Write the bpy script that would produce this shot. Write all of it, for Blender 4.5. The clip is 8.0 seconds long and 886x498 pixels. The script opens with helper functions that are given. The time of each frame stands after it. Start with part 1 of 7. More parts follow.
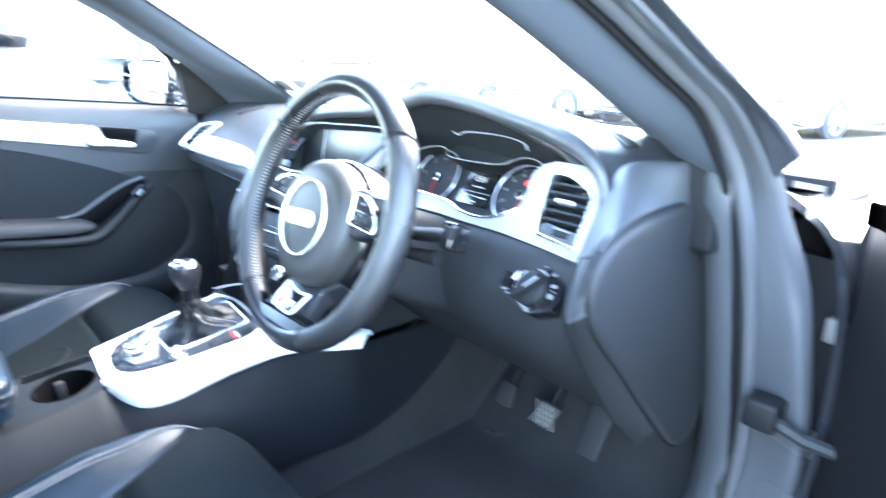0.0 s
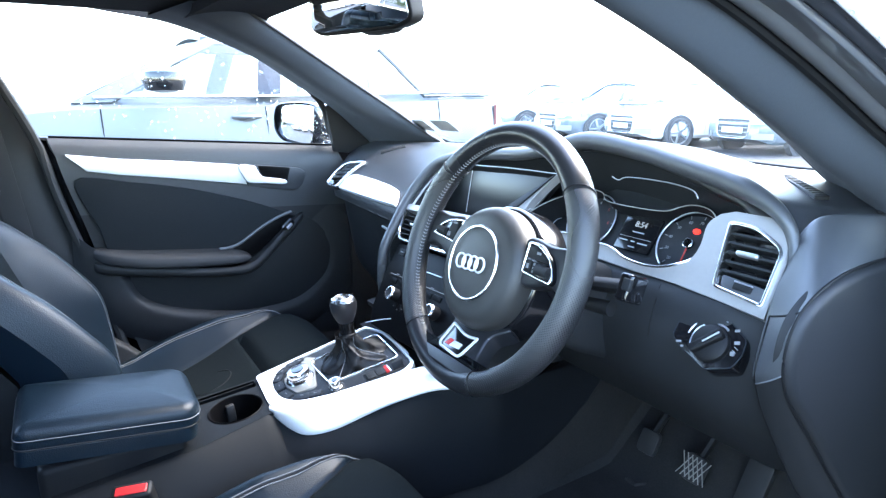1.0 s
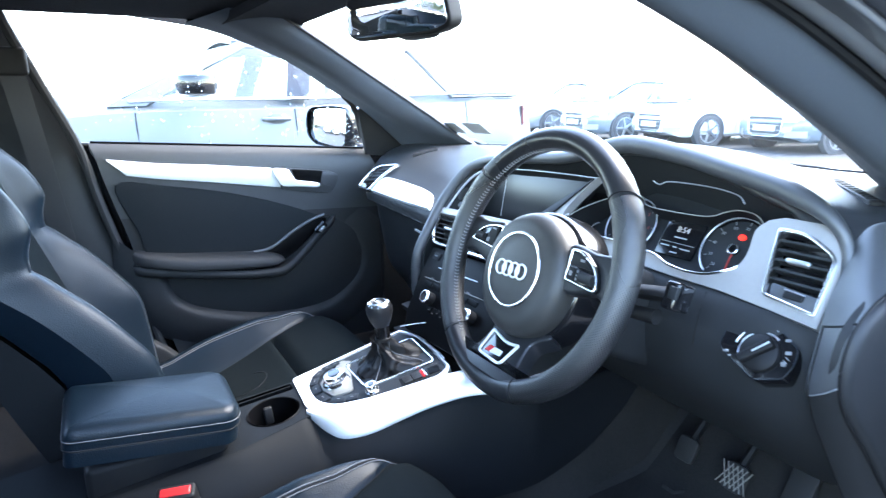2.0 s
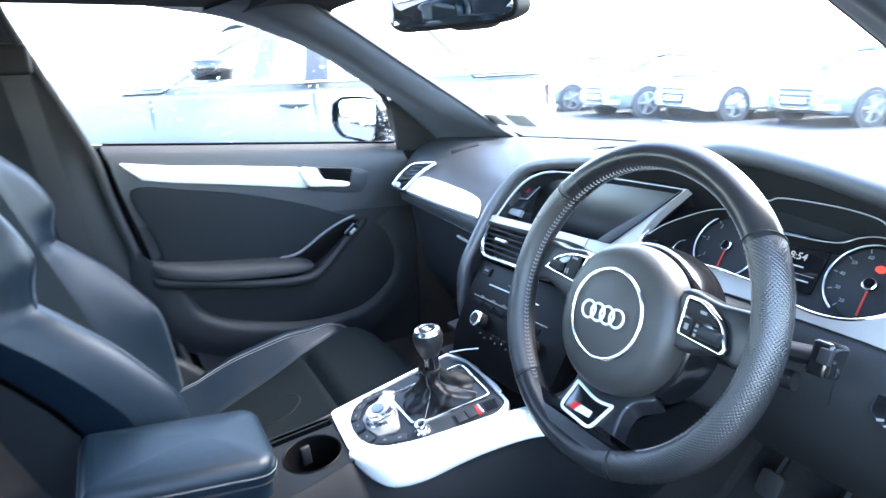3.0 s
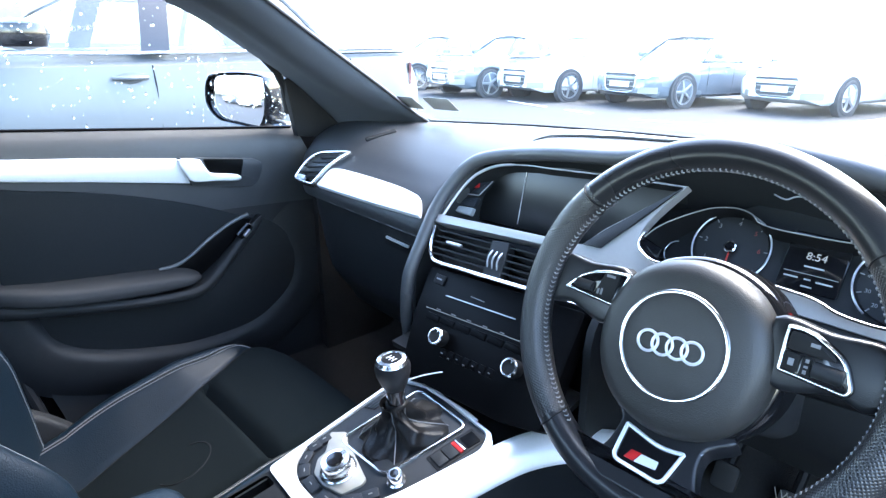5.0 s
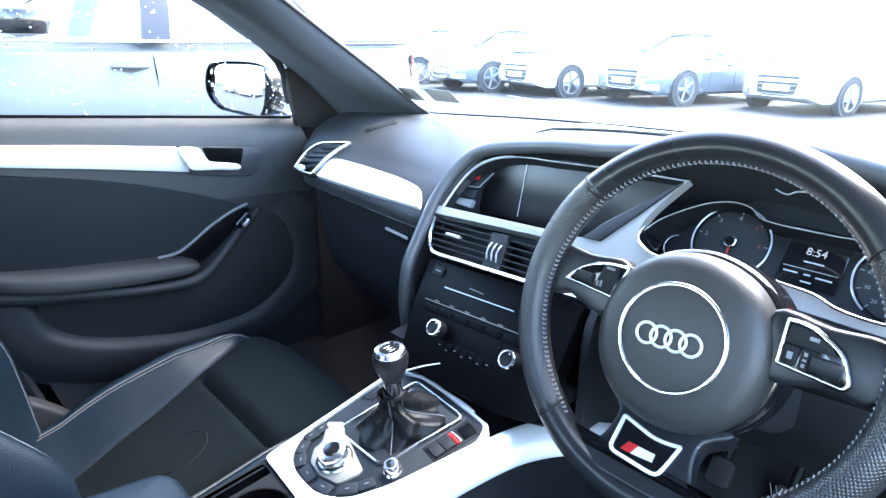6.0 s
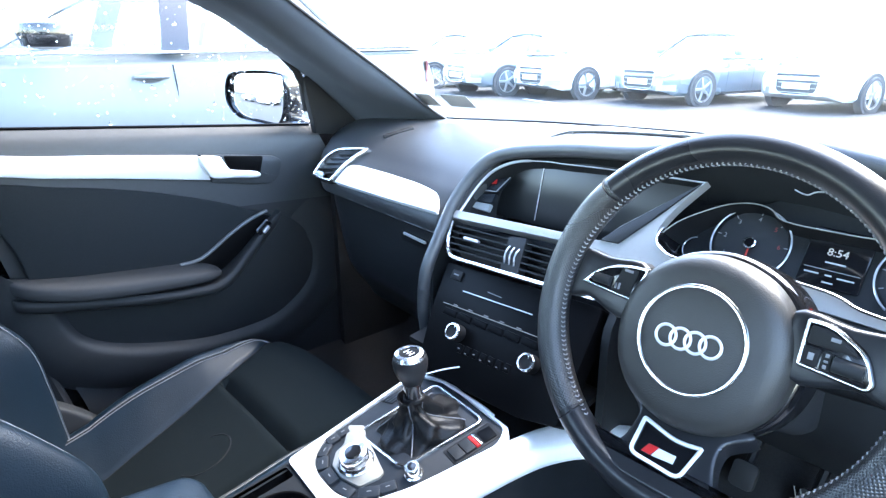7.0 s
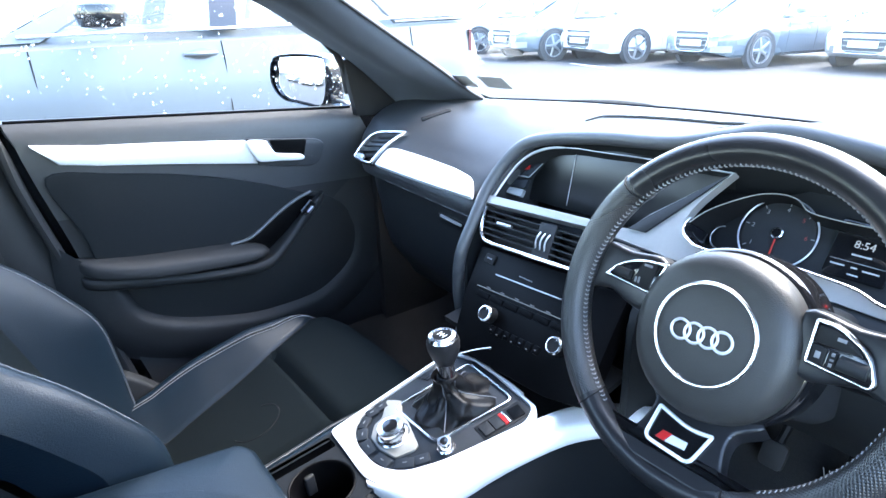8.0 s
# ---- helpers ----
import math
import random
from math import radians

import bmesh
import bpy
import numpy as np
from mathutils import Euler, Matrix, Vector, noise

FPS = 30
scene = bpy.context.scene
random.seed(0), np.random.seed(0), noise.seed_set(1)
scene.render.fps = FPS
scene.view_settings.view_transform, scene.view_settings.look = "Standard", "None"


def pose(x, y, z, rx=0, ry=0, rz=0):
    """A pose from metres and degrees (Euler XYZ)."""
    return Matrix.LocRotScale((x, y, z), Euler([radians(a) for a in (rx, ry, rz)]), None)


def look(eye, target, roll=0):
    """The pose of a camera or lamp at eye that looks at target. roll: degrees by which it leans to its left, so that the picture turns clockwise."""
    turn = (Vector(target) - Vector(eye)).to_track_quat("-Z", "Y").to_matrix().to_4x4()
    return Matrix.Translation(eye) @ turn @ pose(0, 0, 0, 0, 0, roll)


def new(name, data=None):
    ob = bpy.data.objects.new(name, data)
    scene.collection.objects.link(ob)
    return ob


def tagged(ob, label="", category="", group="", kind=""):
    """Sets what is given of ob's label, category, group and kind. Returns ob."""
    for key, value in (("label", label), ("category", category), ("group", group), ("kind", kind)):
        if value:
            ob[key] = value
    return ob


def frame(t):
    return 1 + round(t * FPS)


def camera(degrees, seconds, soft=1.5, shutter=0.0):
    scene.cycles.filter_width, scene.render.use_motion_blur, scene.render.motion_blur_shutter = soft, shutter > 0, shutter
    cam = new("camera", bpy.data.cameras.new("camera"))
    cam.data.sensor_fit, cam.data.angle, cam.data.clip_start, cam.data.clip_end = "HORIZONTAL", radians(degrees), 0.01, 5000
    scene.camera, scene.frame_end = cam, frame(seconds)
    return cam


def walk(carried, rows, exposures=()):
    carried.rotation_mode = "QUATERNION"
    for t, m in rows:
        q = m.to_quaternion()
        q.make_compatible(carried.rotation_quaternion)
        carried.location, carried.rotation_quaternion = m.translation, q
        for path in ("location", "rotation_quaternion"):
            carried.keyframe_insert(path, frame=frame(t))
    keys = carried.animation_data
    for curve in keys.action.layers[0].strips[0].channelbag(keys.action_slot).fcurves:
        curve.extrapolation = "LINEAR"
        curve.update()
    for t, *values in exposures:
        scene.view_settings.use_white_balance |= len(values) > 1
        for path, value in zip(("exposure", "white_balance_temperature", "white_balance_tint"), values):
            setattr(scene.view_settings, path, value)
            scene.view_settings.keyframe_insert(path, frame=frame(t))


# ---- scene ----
cam = camera(72.1, 8.0, soft=1.3, shutter=0.5)
EXPOSURE = [(0.0, 5.57), (0.3, 5.14), (0.6, 4.56), (1.0, 4.42), (1.6, 4.38), (3.0, 4.72), (3.6, 4.05), (4.1, 3.94), (4.6, 4.00), (6.0, 4.58), (7.0, 4.54), (8.0, 4.40)]
PATH = [
    (0, (1.0606, -0.3719, 1.1126), (-0.3682, 0.9037, 0.5367), 1.51),
    (0.5, (1.0093, -0.4262, 1.1385), (-0.597, 0.653, 0.6337), 0.19),
    (1, (1.0118, -0.4476, 1.1407), (-0.6322, 0.5773, 0.644), 0.21),
    (1.5, (1.0113, -0.4614, 1.1439), (-0.6312, 0.5671, 0.6495), 0.21),
    (1.7, (1.0107, -0.4723, 1.1415), (-0.6466, 0.5376, 0.6583), 0.12),
    (2.8, (0.8738, -0.4247, 1.1836), (-0.8529, 0.3973, 0.5982), -1.46),
    (3, (0.8304, -0.4467, 1.1843), (-0.8624, 0.4533, 0.6148), -1.37),
    (3.5, (0.7164, -0.4753, 1.204), (-0.7966, 0.7025, 0.6352), -1.43),
    (4, (0.6323, -0.4822, 1.1951), (-0.7893, 0.7928, 0.6008), -1.06),
    (4.5, (0.5959, -0.4944, 1.1897), (-0.8038, 0.7961, 0.5768), -0.19),
    (5.8, (0.5826, -0.4988, 1.1734), (-0.7892, 0.793, 0.503), 1.30),
    (6, (0.5851, -0.4977, 1.1771), (-0.7925, 0.7958, 0.522), 1.42),
    (6.5, (0.5887, -0.5044, 1.179), (-0.818, 0.7614, 0.5317), 0.66),
    (7, (0.5889, -0.5039, 1.1798), (-0.829, 0.7515, 0.5368), 0.28),
    (7.5, (0.6085, -0.4964, 1.2105), (-0.8563, 0.6808, 0.5258), -0.59),
    (8, (0.6223, -0.5072, 1.2217), (-0.8606, 0.6099, 0.4782), -1.17),
]
walk(cam, [(t, look(eye, target, roll)) for t, eye, target, roll in PATH], EXPOSURE)

# ---- light ----
world = bpy.data.worlds.new("sky")
scene.world = world
world.use_nodes = True
wn = world.node_tree
sky = wn.nodes.new("ShaderNodeTexSky")
sky.sky_type = "NISHITA"
sky.sun_disc = False
SUN_AZ, SUN_EL = radians(4), radians(52)
sky.sun_elevation, sky.sun_rotation = SUN_EL, SUN_AZ
sky.dust_density = 1.2
wn.nodes["Background"].inputs["Strength"].default_value = 0.15
wn.links.new(sky.outputs[0], wn.nodes["Background"].inputs["Color"])
sun = new("sun", bpy.data.lights.new("sun", "SUN"))
sun.data.energy, sun.data.angle, sun.data.color = 0.6, radians(45), (1, 0.98, 0.95)
sun.matrix_basis = look((math.sin(SUN_AZ) * math.cos(SUN_EL) * 20, math.cos(SUN_AZ) * math.cos(SUN_EL) * 20, math.sin(SUN_EL) * 20), (0, 0, 0))


# ---- materials ----
def material(name, colour, rough=0.5, metal=0.0, noise_scale=0.0, vary=0.0, bump=0.0, bump_scale=400.0, coat=0.0, spec=0.5, big_scale=3.0, sheen=0.0):
    """A Principled surface with variation at two scales and a fine relief."""
    m = bpy.data.materials.new(name)
    m.use_nodes = True
    t, p = m.node_tree, m.node_tree.nodes["Principled BSDF"]
    p.inputs["Base Color"].default_value = (*colour, 1)
    p.inputs["Roughness"].default_value = rough
    p.inputs["Metallic"].default_value = metal
    p.inputs["Coat Weight"].default_value = coat
    p.inputs["Specular IOR Level"].default_value = spec
    p.inputs["Sheen Weight"].default_value = sheen
    at = t.nodes.new("ShaderNodeTexCoord")
    if vary:
        fine, big, mix, ramp = (t.nodes.new(k) for k in ("ShaderNodeTexNoise", "ShaderNodeTexNoise", "ShaderNodeMath", "ShaderNodeMix"))
        fine.inputs["Scale"].default_value, big.inputs["Scale"].default_value = noise_scale or 60, big_scale
        mix.operation = "MULTIPLY_ADD"
        mix.inputs[1].default_value = 0.5
        half = t.nodes.new("ShaderNodeMath")
        half.operation = "MULTIPLY"
        half.inputs[1].default_value = 0.5
        for n in (fine, big):
            t.links.new(at.outputs["Object"], n.inputs["Vector"])
        t.links.new(big.outputs[0], half.inputs[0])
        t.links.new(fine.outputs[0], mix.inputs[0])
        t.links.new(half.outputs[0], mix.inputs[2])
        ramp.data_type = "RGBA"
        ramp.inputs[6].default_value = (*[c * (1 - vary) for c in colour], 1)
        ramp.inputs[7].default_value = (*[min(1, c * (1 + vary)) for c in colour], 1)
        t.links.new(mix.outputs[0], ramp.inputs[0])
        t.links.new(ramp.outputs[2], p.inputs["Base Color"])
        rr = t.nodes.new("ShaderNodeMapRange")
        rr.inputs["To Min"].default_value, rr.inputs["To Max"].default_value = max(0.02, rough - 0.12), min(1, rough + 0.12)
        t.links.new(big.outputs[0], rr.inputs[0])
        t.links.new(rr.outputs[0], p.inputs["Roughness"])
    if bump:
        b, n = t.nodes.new("ShaderNodeBump"), t.nodes.new("ShaderNodeTexVoronoi")
        n.inputs["Scale"].default_value = bump_scale
        b.inputs["Strength"].default_value, b.inputs["Distance"].default_value = bump, 0.0006
        t.links.new(at.outputs["Object"], n.inputs["Vector"])
        t.links.new(n.outputs["Distance"], b.inputs["Height"])
        t.links.new(b.outputs[0], p.inputs["Normal"])
    return m


def glass_material(name, tint, gloss=0.5, least=0.04):
    """Thin glass: see-through, with a mirror coat that grows at grazing angles."""
    m = bpy.data.materials.new(name)
    m.use_nodes = True
    t = m.node_tree
    t.nodes.remove(t.nodes["Principled BSDF"])
    a, b, x, f, p, r = (t.nodes.new(k) for k in ("ShaderNodeBsdfTransparent", "ShaderNodeBsdfGlossy", "ShaderNodeMixShader", "ShaderNodeLayerWeight", "ShaderNodeMath", "ShaderNodeMapRange"))
    a.inputs[0].default_value = (*tint, 1)
    b.inputs["Roughness"].default_value = 0.02
    f.inputs["Blend"].default_value = 0.5
    p.operation = "POWER"
    p.inputs[1].default_value = 4.0
    r.inputs["To Min"].default_value, r.inputs["To Max"].default_value = least, gloss
    t.links.new(f.outputs["Facing"], p.inputs[0])
    t.links.new(p.outputs[0], r.inputs[0])
    t.links.new(r.outputs[0], x.inputs[0])
    t.links.new(a.outputs[0], x.inputs[1])
    t.links.new(b.outputs[0], x.inputs[2])
    t.links.new(x.outputs[0], t.nodes["Material Output"].inputs[0])
    return m


def emitter(name, colour, strength):
    m = bpy.data.materials.new(name)
    m.use_nodes = True
    p = m.node_tree.nodes["Principled BSDF"]
    p.inputs["Base Color"].default_value = (*[c * 0.3 for c in colour], 1)
    p.inputs["Emission Color"].default_value = (*colour, 1)
    p.inputs["Emission Strength"].default_value = strength
    return m


def perforated_leather(name, colour):
    """Leather with a fine diagonal weave of dimples, laid out along the mesh's own map."""
    m = material(name, colour, 0.28, vary=0.2, noise_scale=50, spec=0.8)
    t, p = m.node_tree, m.node_tree.nodes["Principled BSDF"]
    uv = t.nodes.new("ShaderNodeUVMap")
    turn = t.nodes.new("ShaderNodeMapping")
    turn.inputs["Rotation"].default_value = (0, 0, radians(45))
    t.links.new(uv.outputs[0], turn.inputs["Vector"])
    mix = t.nodes.new("ShaderNodeMath")
    mix.operation = "MULTIPLY"
    for k, axis in enumerate(("X", "Y")):
        w = t.nodes.new("ShaderNodeTexWave")
        w.bands_direction = axis
        w.inputs["Scale"].default_value = 118
        t.links.new(turn.outputs[0], w.inputs["Vector"])
        t.links.new(w.outputs["Fac"], mix.inputs[k])
    b = t.nodes.new("ShaderNodeBump")
    b.inputs["Strength"].default_value, b.inputs["Distance"].default_value = 0.5, 0.0009
    b.invert = True
    t.links.new(mix.outputs[0], b.inputs["Height"])
    t.links.new(b.outputs[0], p.inputs["Normal"])
    # shade inside the holes is put into the colour, darker than the skin
    base = p.inputs["Base Color"].links[0].from_socket
    tone = t.nodes.new("ShaderNodeMix")
    tone.data_type = "RGBA"
    t.links.new(mix.outputs[0], tone.inputs["Factor"])
    t.links.new(base, tone.inputs[6])
    tone.inputs[7].default_value = (0.009, 0.009, 0.009, 1)
    t.links.new(tone.outputs[2], p.inputs["Base Color"])
    return m


SOFT = material("soft_black_plastic", (0.051, 0.054, 0.0585), 0.44, vary=0.18, noise_scale=90, bump=0.3, bump_scale=900, spec=1.0)
COVER = material("plain_black_plastic", (0.0195, 0.0203, 0.0215), 0.52, vary=0.2, noise_scale=100, bump=0.3, bump_scale=1000, spec=0.36)
DOOR_TRIM = material("dark_door_plastic", (0.0213, 0.0225, 0.0245), 0.6, vary=0.18, noise_scale=90, bump=0.3, bump_scale=900, spec=0.32)
DOOR_SOFT = material("soft_door_plastic", (0.027, 0.0295, 0.033), 0.5, vary=0.18, noise_scale=90, bump=0.3, bump_scale=900, spec=0.6)
DOOR_CLOTH = material("charcoal_door_cloth", (0.0135, 0.0160, 0.0180), 0.9, vary=0.3, noise_scale=350, bump=0.5, bump_scale=1500, spec=0.2)
HARD = material("hard_black_plastic", (0.0155, 0.0168, 0.0183), 0.6, vary=0.2, noise_scale=120, bump=0.3, bump_scale=1100, spec=0.32)
CONSOLE = material("dark_console_plastic", (0.0075, 0.0088, 0.0102), 0.6, vary=0.2, noise_scale=120, bump=0.3, bump_scale=1100, spec=0.12)
GLOSS = material("gloss_black_plastic", (0.008, 0.008, 0.009), 0.12, vary=0.1, coat=0.4)
PIANO = material("satin_black_plastic", (0.0028, 0.0028, 0.0032), 0.42, vary=0.12, spec=0.06)
SCREEN = material("dark_display_glass", (0.013, 0.0142, 0.0155), 0.32, vary=0.08, spec=0.5)
HUB = material("grey_black_airbag_skin", (0.034, 0.0325, 0.030), 0.43, vary=0.15, noise_scale=80, bump=0.3, bump_scale=800, spec=0.5)
MATT = material("matt_black_plastic", (0.0065, 0.0065, 0.0070), 0.6, vary=0.15, spec=0.3)
LEATHER = material("blue_black_leather", (0.0042, 0.0100, 0.0165), 0.38, vary=0.22, noise_scale=40, bump=0.4, bump_scale=520, spec=0.26)
RIM = material("smooth_steering_leather", (0.0165, 0.0170, 0.0188), 0.29, vary=0.2, noise_scale=50, bump=0.15, bump_scale=900)
PERF = perforated_leather("perforated_steering_leather", (0.0190, 0.0190, 0.0200))
FABRIC = material("black_woven_cloth", (0.0042, 0.0070, 0.0082), 0.95, vary=0.35, noise_scale=350, bump=0.6, bump_scale=1500, spec=0.1)
CARPET = material("charcoal_carpet", (0.028, 0.0270, 0.0265), 1.0, vary=0.5, noise_scale=260, bump=0.9, bump_scale=700, spec=0.1, big_scale=9)
PILLAR = material("dark_grey_pillar_cloth", (0.072, 0.083, 0.099), 0.75, vary=0.12, noise_scale=320, bump=0.3, bump_scale=1300, spec=0.35)
HEADLINER = material("black_headliner_cloth", (0.018, 0.019, 0.022), 0.9, vary=0.15, noise_scale=300, bump=0.3, bump_scale=1400, spec=0.2)
ALU = material("brushed_aluminium", (0.88, 0.88, 0.88), 0.40, 0.35, vary=0.05, noise_scale=200)
CHROME = material("chrome", (0.88, 0.88, 0.89), 0.2, 1.0)
SATIN = material("satin_silver_plastic", (0.62, 0.63, 0.65), 0.35, 0.8, vary=0.05)
FASCIA = material("satin_grey_trim", (0.41, 0.398, 0.38), 0.42, 0.5, vary=0.08, noise_scale=180)
BRIGHT = material("bright_chrome_trim", (0.86, 0.86, 0.87), 0.28, 0.35)
SATIN_DARK = material("dark_satin_key", (0.24, 0.25, 0.26), 0.4, 0.1, vary=0.1)
PEWTER = material("dull_grey_metal", (0.30, 0.29, 0.26), 0.5, 0.6, vary=0.2)
PRINT = material("dim_grey_print", (0.20, 0.20, 0.205), 0.7, vary=0.1)
DIAL_RED = material("dim_red_print", (0.20, 0.03, 0.03), 0.7, vary=0.1)
STITCH = material("pale_grey_thread", (0.45, 0.45, 0.45), 0.8, vary=0.1)
GAITER = material("worn_black_leather", (0.0065, 0.0065, 0.0072), 0.42, vary=0.3, noise_scale=60, bump=0.5, bump_scale=420, spec=0.3)
SWITCH = material("dark_switch_plastic", (0.0120, 0.0155, 0.0205), 0.5, vary=0.2, noise_scale=120, bump=0.3, bump_scale=1000, spec=0.25)
SEWN = material("dull_grey_thread", (0.27, 0.27, 0.275), 0.8, vary=0.15)
THREAD = material("grey_thread", (0.16, 0.165, 0.175), 0.8, vary=0.15)
RUBBER = material("black_rubber", (0.018, 0.018, 0.019), 0.7, vary=0.2, noise_scale=80)
PAINT = material("black_car_paint", (0.012, 0.013, 0.016), 0.2, vary=0.1, coat=1.0)
PAINT_WET = material("wet_dark_car_paint", (0.035, 0.037, 0.043), 0.32, vary=0.2, noise_scale=90, coat=0.7, bump=0.25, bump_scale=260)
# seal rubber made paler: the bright daylight on it is in the colour
SEAL = material("lit_door_seal_rubber", (0.085, 0.087, 0.092), 0.5, vary=0.15, noise_scale=90, spec=0.6)
PAINT_IN = material("grey_door_frame_paint", (0.075, 0.077, 0.082), 0.3, vary=0.12, coat=0.5)
RED = material("red_plastic", (0.55, 0.02, 0.02), 0.35, vary=0.1)
WHITE = material("white_print", (0.75, 0.75, 0.75), 0.6, vary=0.05)
PAPER = material("grey_paper", (0.42, 0.42, 0.40), 0.8, vary=0.1)
TEXTILE_BELT = material("seat_belt_webbing", (0.02, 0.02, 0.022), 0.7, vary=0.2, noise_scale=300, bump=0.4, bump_scale=1200)
MIRROR = material("mirror_glass", (0.9, 0.91, 0.92), 0.02, 1.0)
GLASS = glass_material("car_glass", (0.93, 0.96, 0.95))
RED_LIT = emitter("red_warning_light", (1.0, 0.02, 0.01), 0.22)
NEEDLE = emitter("red_needle", (0.8, 0.05, 0.03), 0.012)
DISPLAY = emitter("white_display_segments", (0.8, 0.85, 0.9), 0.018)
ASPHALT = material("worn_grey_asphalt", (0.049, 0.050, 0.0515), 0.8, vary=0.35, noise_scale=120, big_scale=0.6, bump=0.4, bump_scale=60, spec=0.3)
LINE = material("road_marking_paint", (0.75, 0.75, 0.72), 0.7, vary=0.12, noise_scale=40)


# ---- shaping helpers ----
def finish(bm, angle=38):
    """Smooth faces, with edges sharper than the angle kept sharp."""
    bm.normal_update()
    for f in bm.faces:
        f.smooth = True
    for e in bm.edges:
        e.smooth = not (len(e.link_faces) == 2 and e.calc_face_angle(0) > radians(angle))
    return bm


def mesh_of(name, bm, mat, angle=38):
    finish(bm, angle)
    me = bpy.data.meshes.new(name)
    bm.to_mesh(me)
    bm.free()
    me.materials.append(mat)
    return me


def part(name, bm, mat, parent=None, label="", angle=38):
    """Links a bmesh as one mesh object under a thing or a part."""
    ob = new(name, mesh_of(name, bm, mat, angle))
    if parent:
        ob.parent = parent
        ob.matrix_parent_inverse = parent_world(parent).inverted()
    if label:
        ob["label"] = label
    return ob


def parent_world(ob):
    """Things stand at a translation; parts lie in the world's own axes."""
    return Matrix() if ob.parent else ob.matrix_basis


def thing(name, label, category, at=(0, 0, 0), group="", kind=""):
    ob = new(name)
    ob.matrix_basis = Matrix.Translation(at)
    return tagged(ob, label, category, group, kind)


def axes(origin, u, v):
    """A local frame: u and v across the face, the normal out of it."""
    u, v = Vector(u).normalized(), Vector(v).normalized()
    n = u.cross(v).normalized()
    v = n.cross(u)
    m = Matrix((u, v, n)).transposed().to_4x4()
    m.translation = origin
    return m


def curve(points, n=8, closed=False):
    """Catmull-Rom through points of any dimension."""
    P = [np.array(p, float) for p in points]
    out, count = [], len(P)
    for i in range(count if closed else count - 1):
        a, b, c, d = (P[(i + k) % count] if closed else P[min(max(i + k, 0), count - 1)] for k in (-1, 0, 1, 2))
        for s in range(n):
            t = s / n
            out.append(0.5 * (2 * b + (c - a) * t + (2 * a - 5 * b + 4 * c - d) * t * t + (3 * b - a - 3 * c + d) * t ** 3))
    if not closed:
        out.append(P[-1])
    return [tuple(p) for p in out]


def rounded(points, r, n=5):
    """A closed 2D outline with its corners rounded; r: one radius, or one each."""
    out, count = [], len(points)
    for i in range(count):
        a, b, c = (Vector(points[(i + k) % count]) for k in (-1, 0, 1))
        rad = r[i] if isinstance(r, (list, tuple)) else r
        p, q = (a - b), (c - b)
        d = min(rad, p.length * 0.49, q.length * 0.49)
        if d < 1e-5:
            out.append(tuple(b))
            continue
        p, q = b + p.normalized() * d, b + q.normalized() * d
        for k in range(n + 1):
            t = k / n
            out.append(tuple(p * (1 - t) ** 2 + b * 2 * t * (1 - t) + q * t * t))
    return out


def box2(x0, y0, x1, y1):
    return [(x0, y0), (x1, y0), (x1, y1), (x0, y1)]


def circle2(x, y, r, n=40, ry=None):
    return [(x + r * math.cos(2 * math.pi * k / n), y + (ry or r) * math.sin(2 * math.pi * k / n)) for k in range(n)]


def grown(outline, d):
    """A closed outline moved outwards by d (counter-clockwise outlines)."""
    out, count = [], len(outline)
    area = sum(outline[i][0] * outline[(i + 1) % count][1] - outline[(i + 1) % count][0] * outline[i][1] for i in range(count))
    s = 1 if area > 0 else -1
    for i in range(count):
        a, c = Vector(outline[i - 1]), Vector(outline[(i + 1) % count])
        t = (c - a).normalized()
        out.append((outline[i][0] + s * t.y * d, outline[i][1] - s * t.x * d))
    return out


def rows_mesh(rows, close_u=False, close_v=False, bm=None, cap=False):
    """Faces between rows of points; close_u: each row is a ring; close_v: the last row meets the first."""
    bm = bm or bmesh.new()
    V = [[bm.verts.new(p) for p in row] for row in rows]
    m = len(V[0])
    for i in range(len(V) if close_v else len(V) - 1):
        a, b = V[i], V[(i + 1) % len(V)]
        for j in range(m if close_u else m - 1):
            q = (a[j], a[(j + 1) % m], b[(j + 1) % m], b[j])
            if len({tuple(v.co) for v in q}) >= 3:
                try:
                    bm.faces.new(q)
                except ValueError:
                    pass
    if cap:
        for row in (V[0], V[-1]):
            try:
                bm.faces.new(row)
            except ValueError:
                pass
    return bm


def tidy(bm, d=1e-5):
    bmesh.ops.remove_doubles(bm, verts=bm.verts, dist=d)
    bmesh.ops.recalc_face_normals(bm, faces=bm.faces)
    return bm


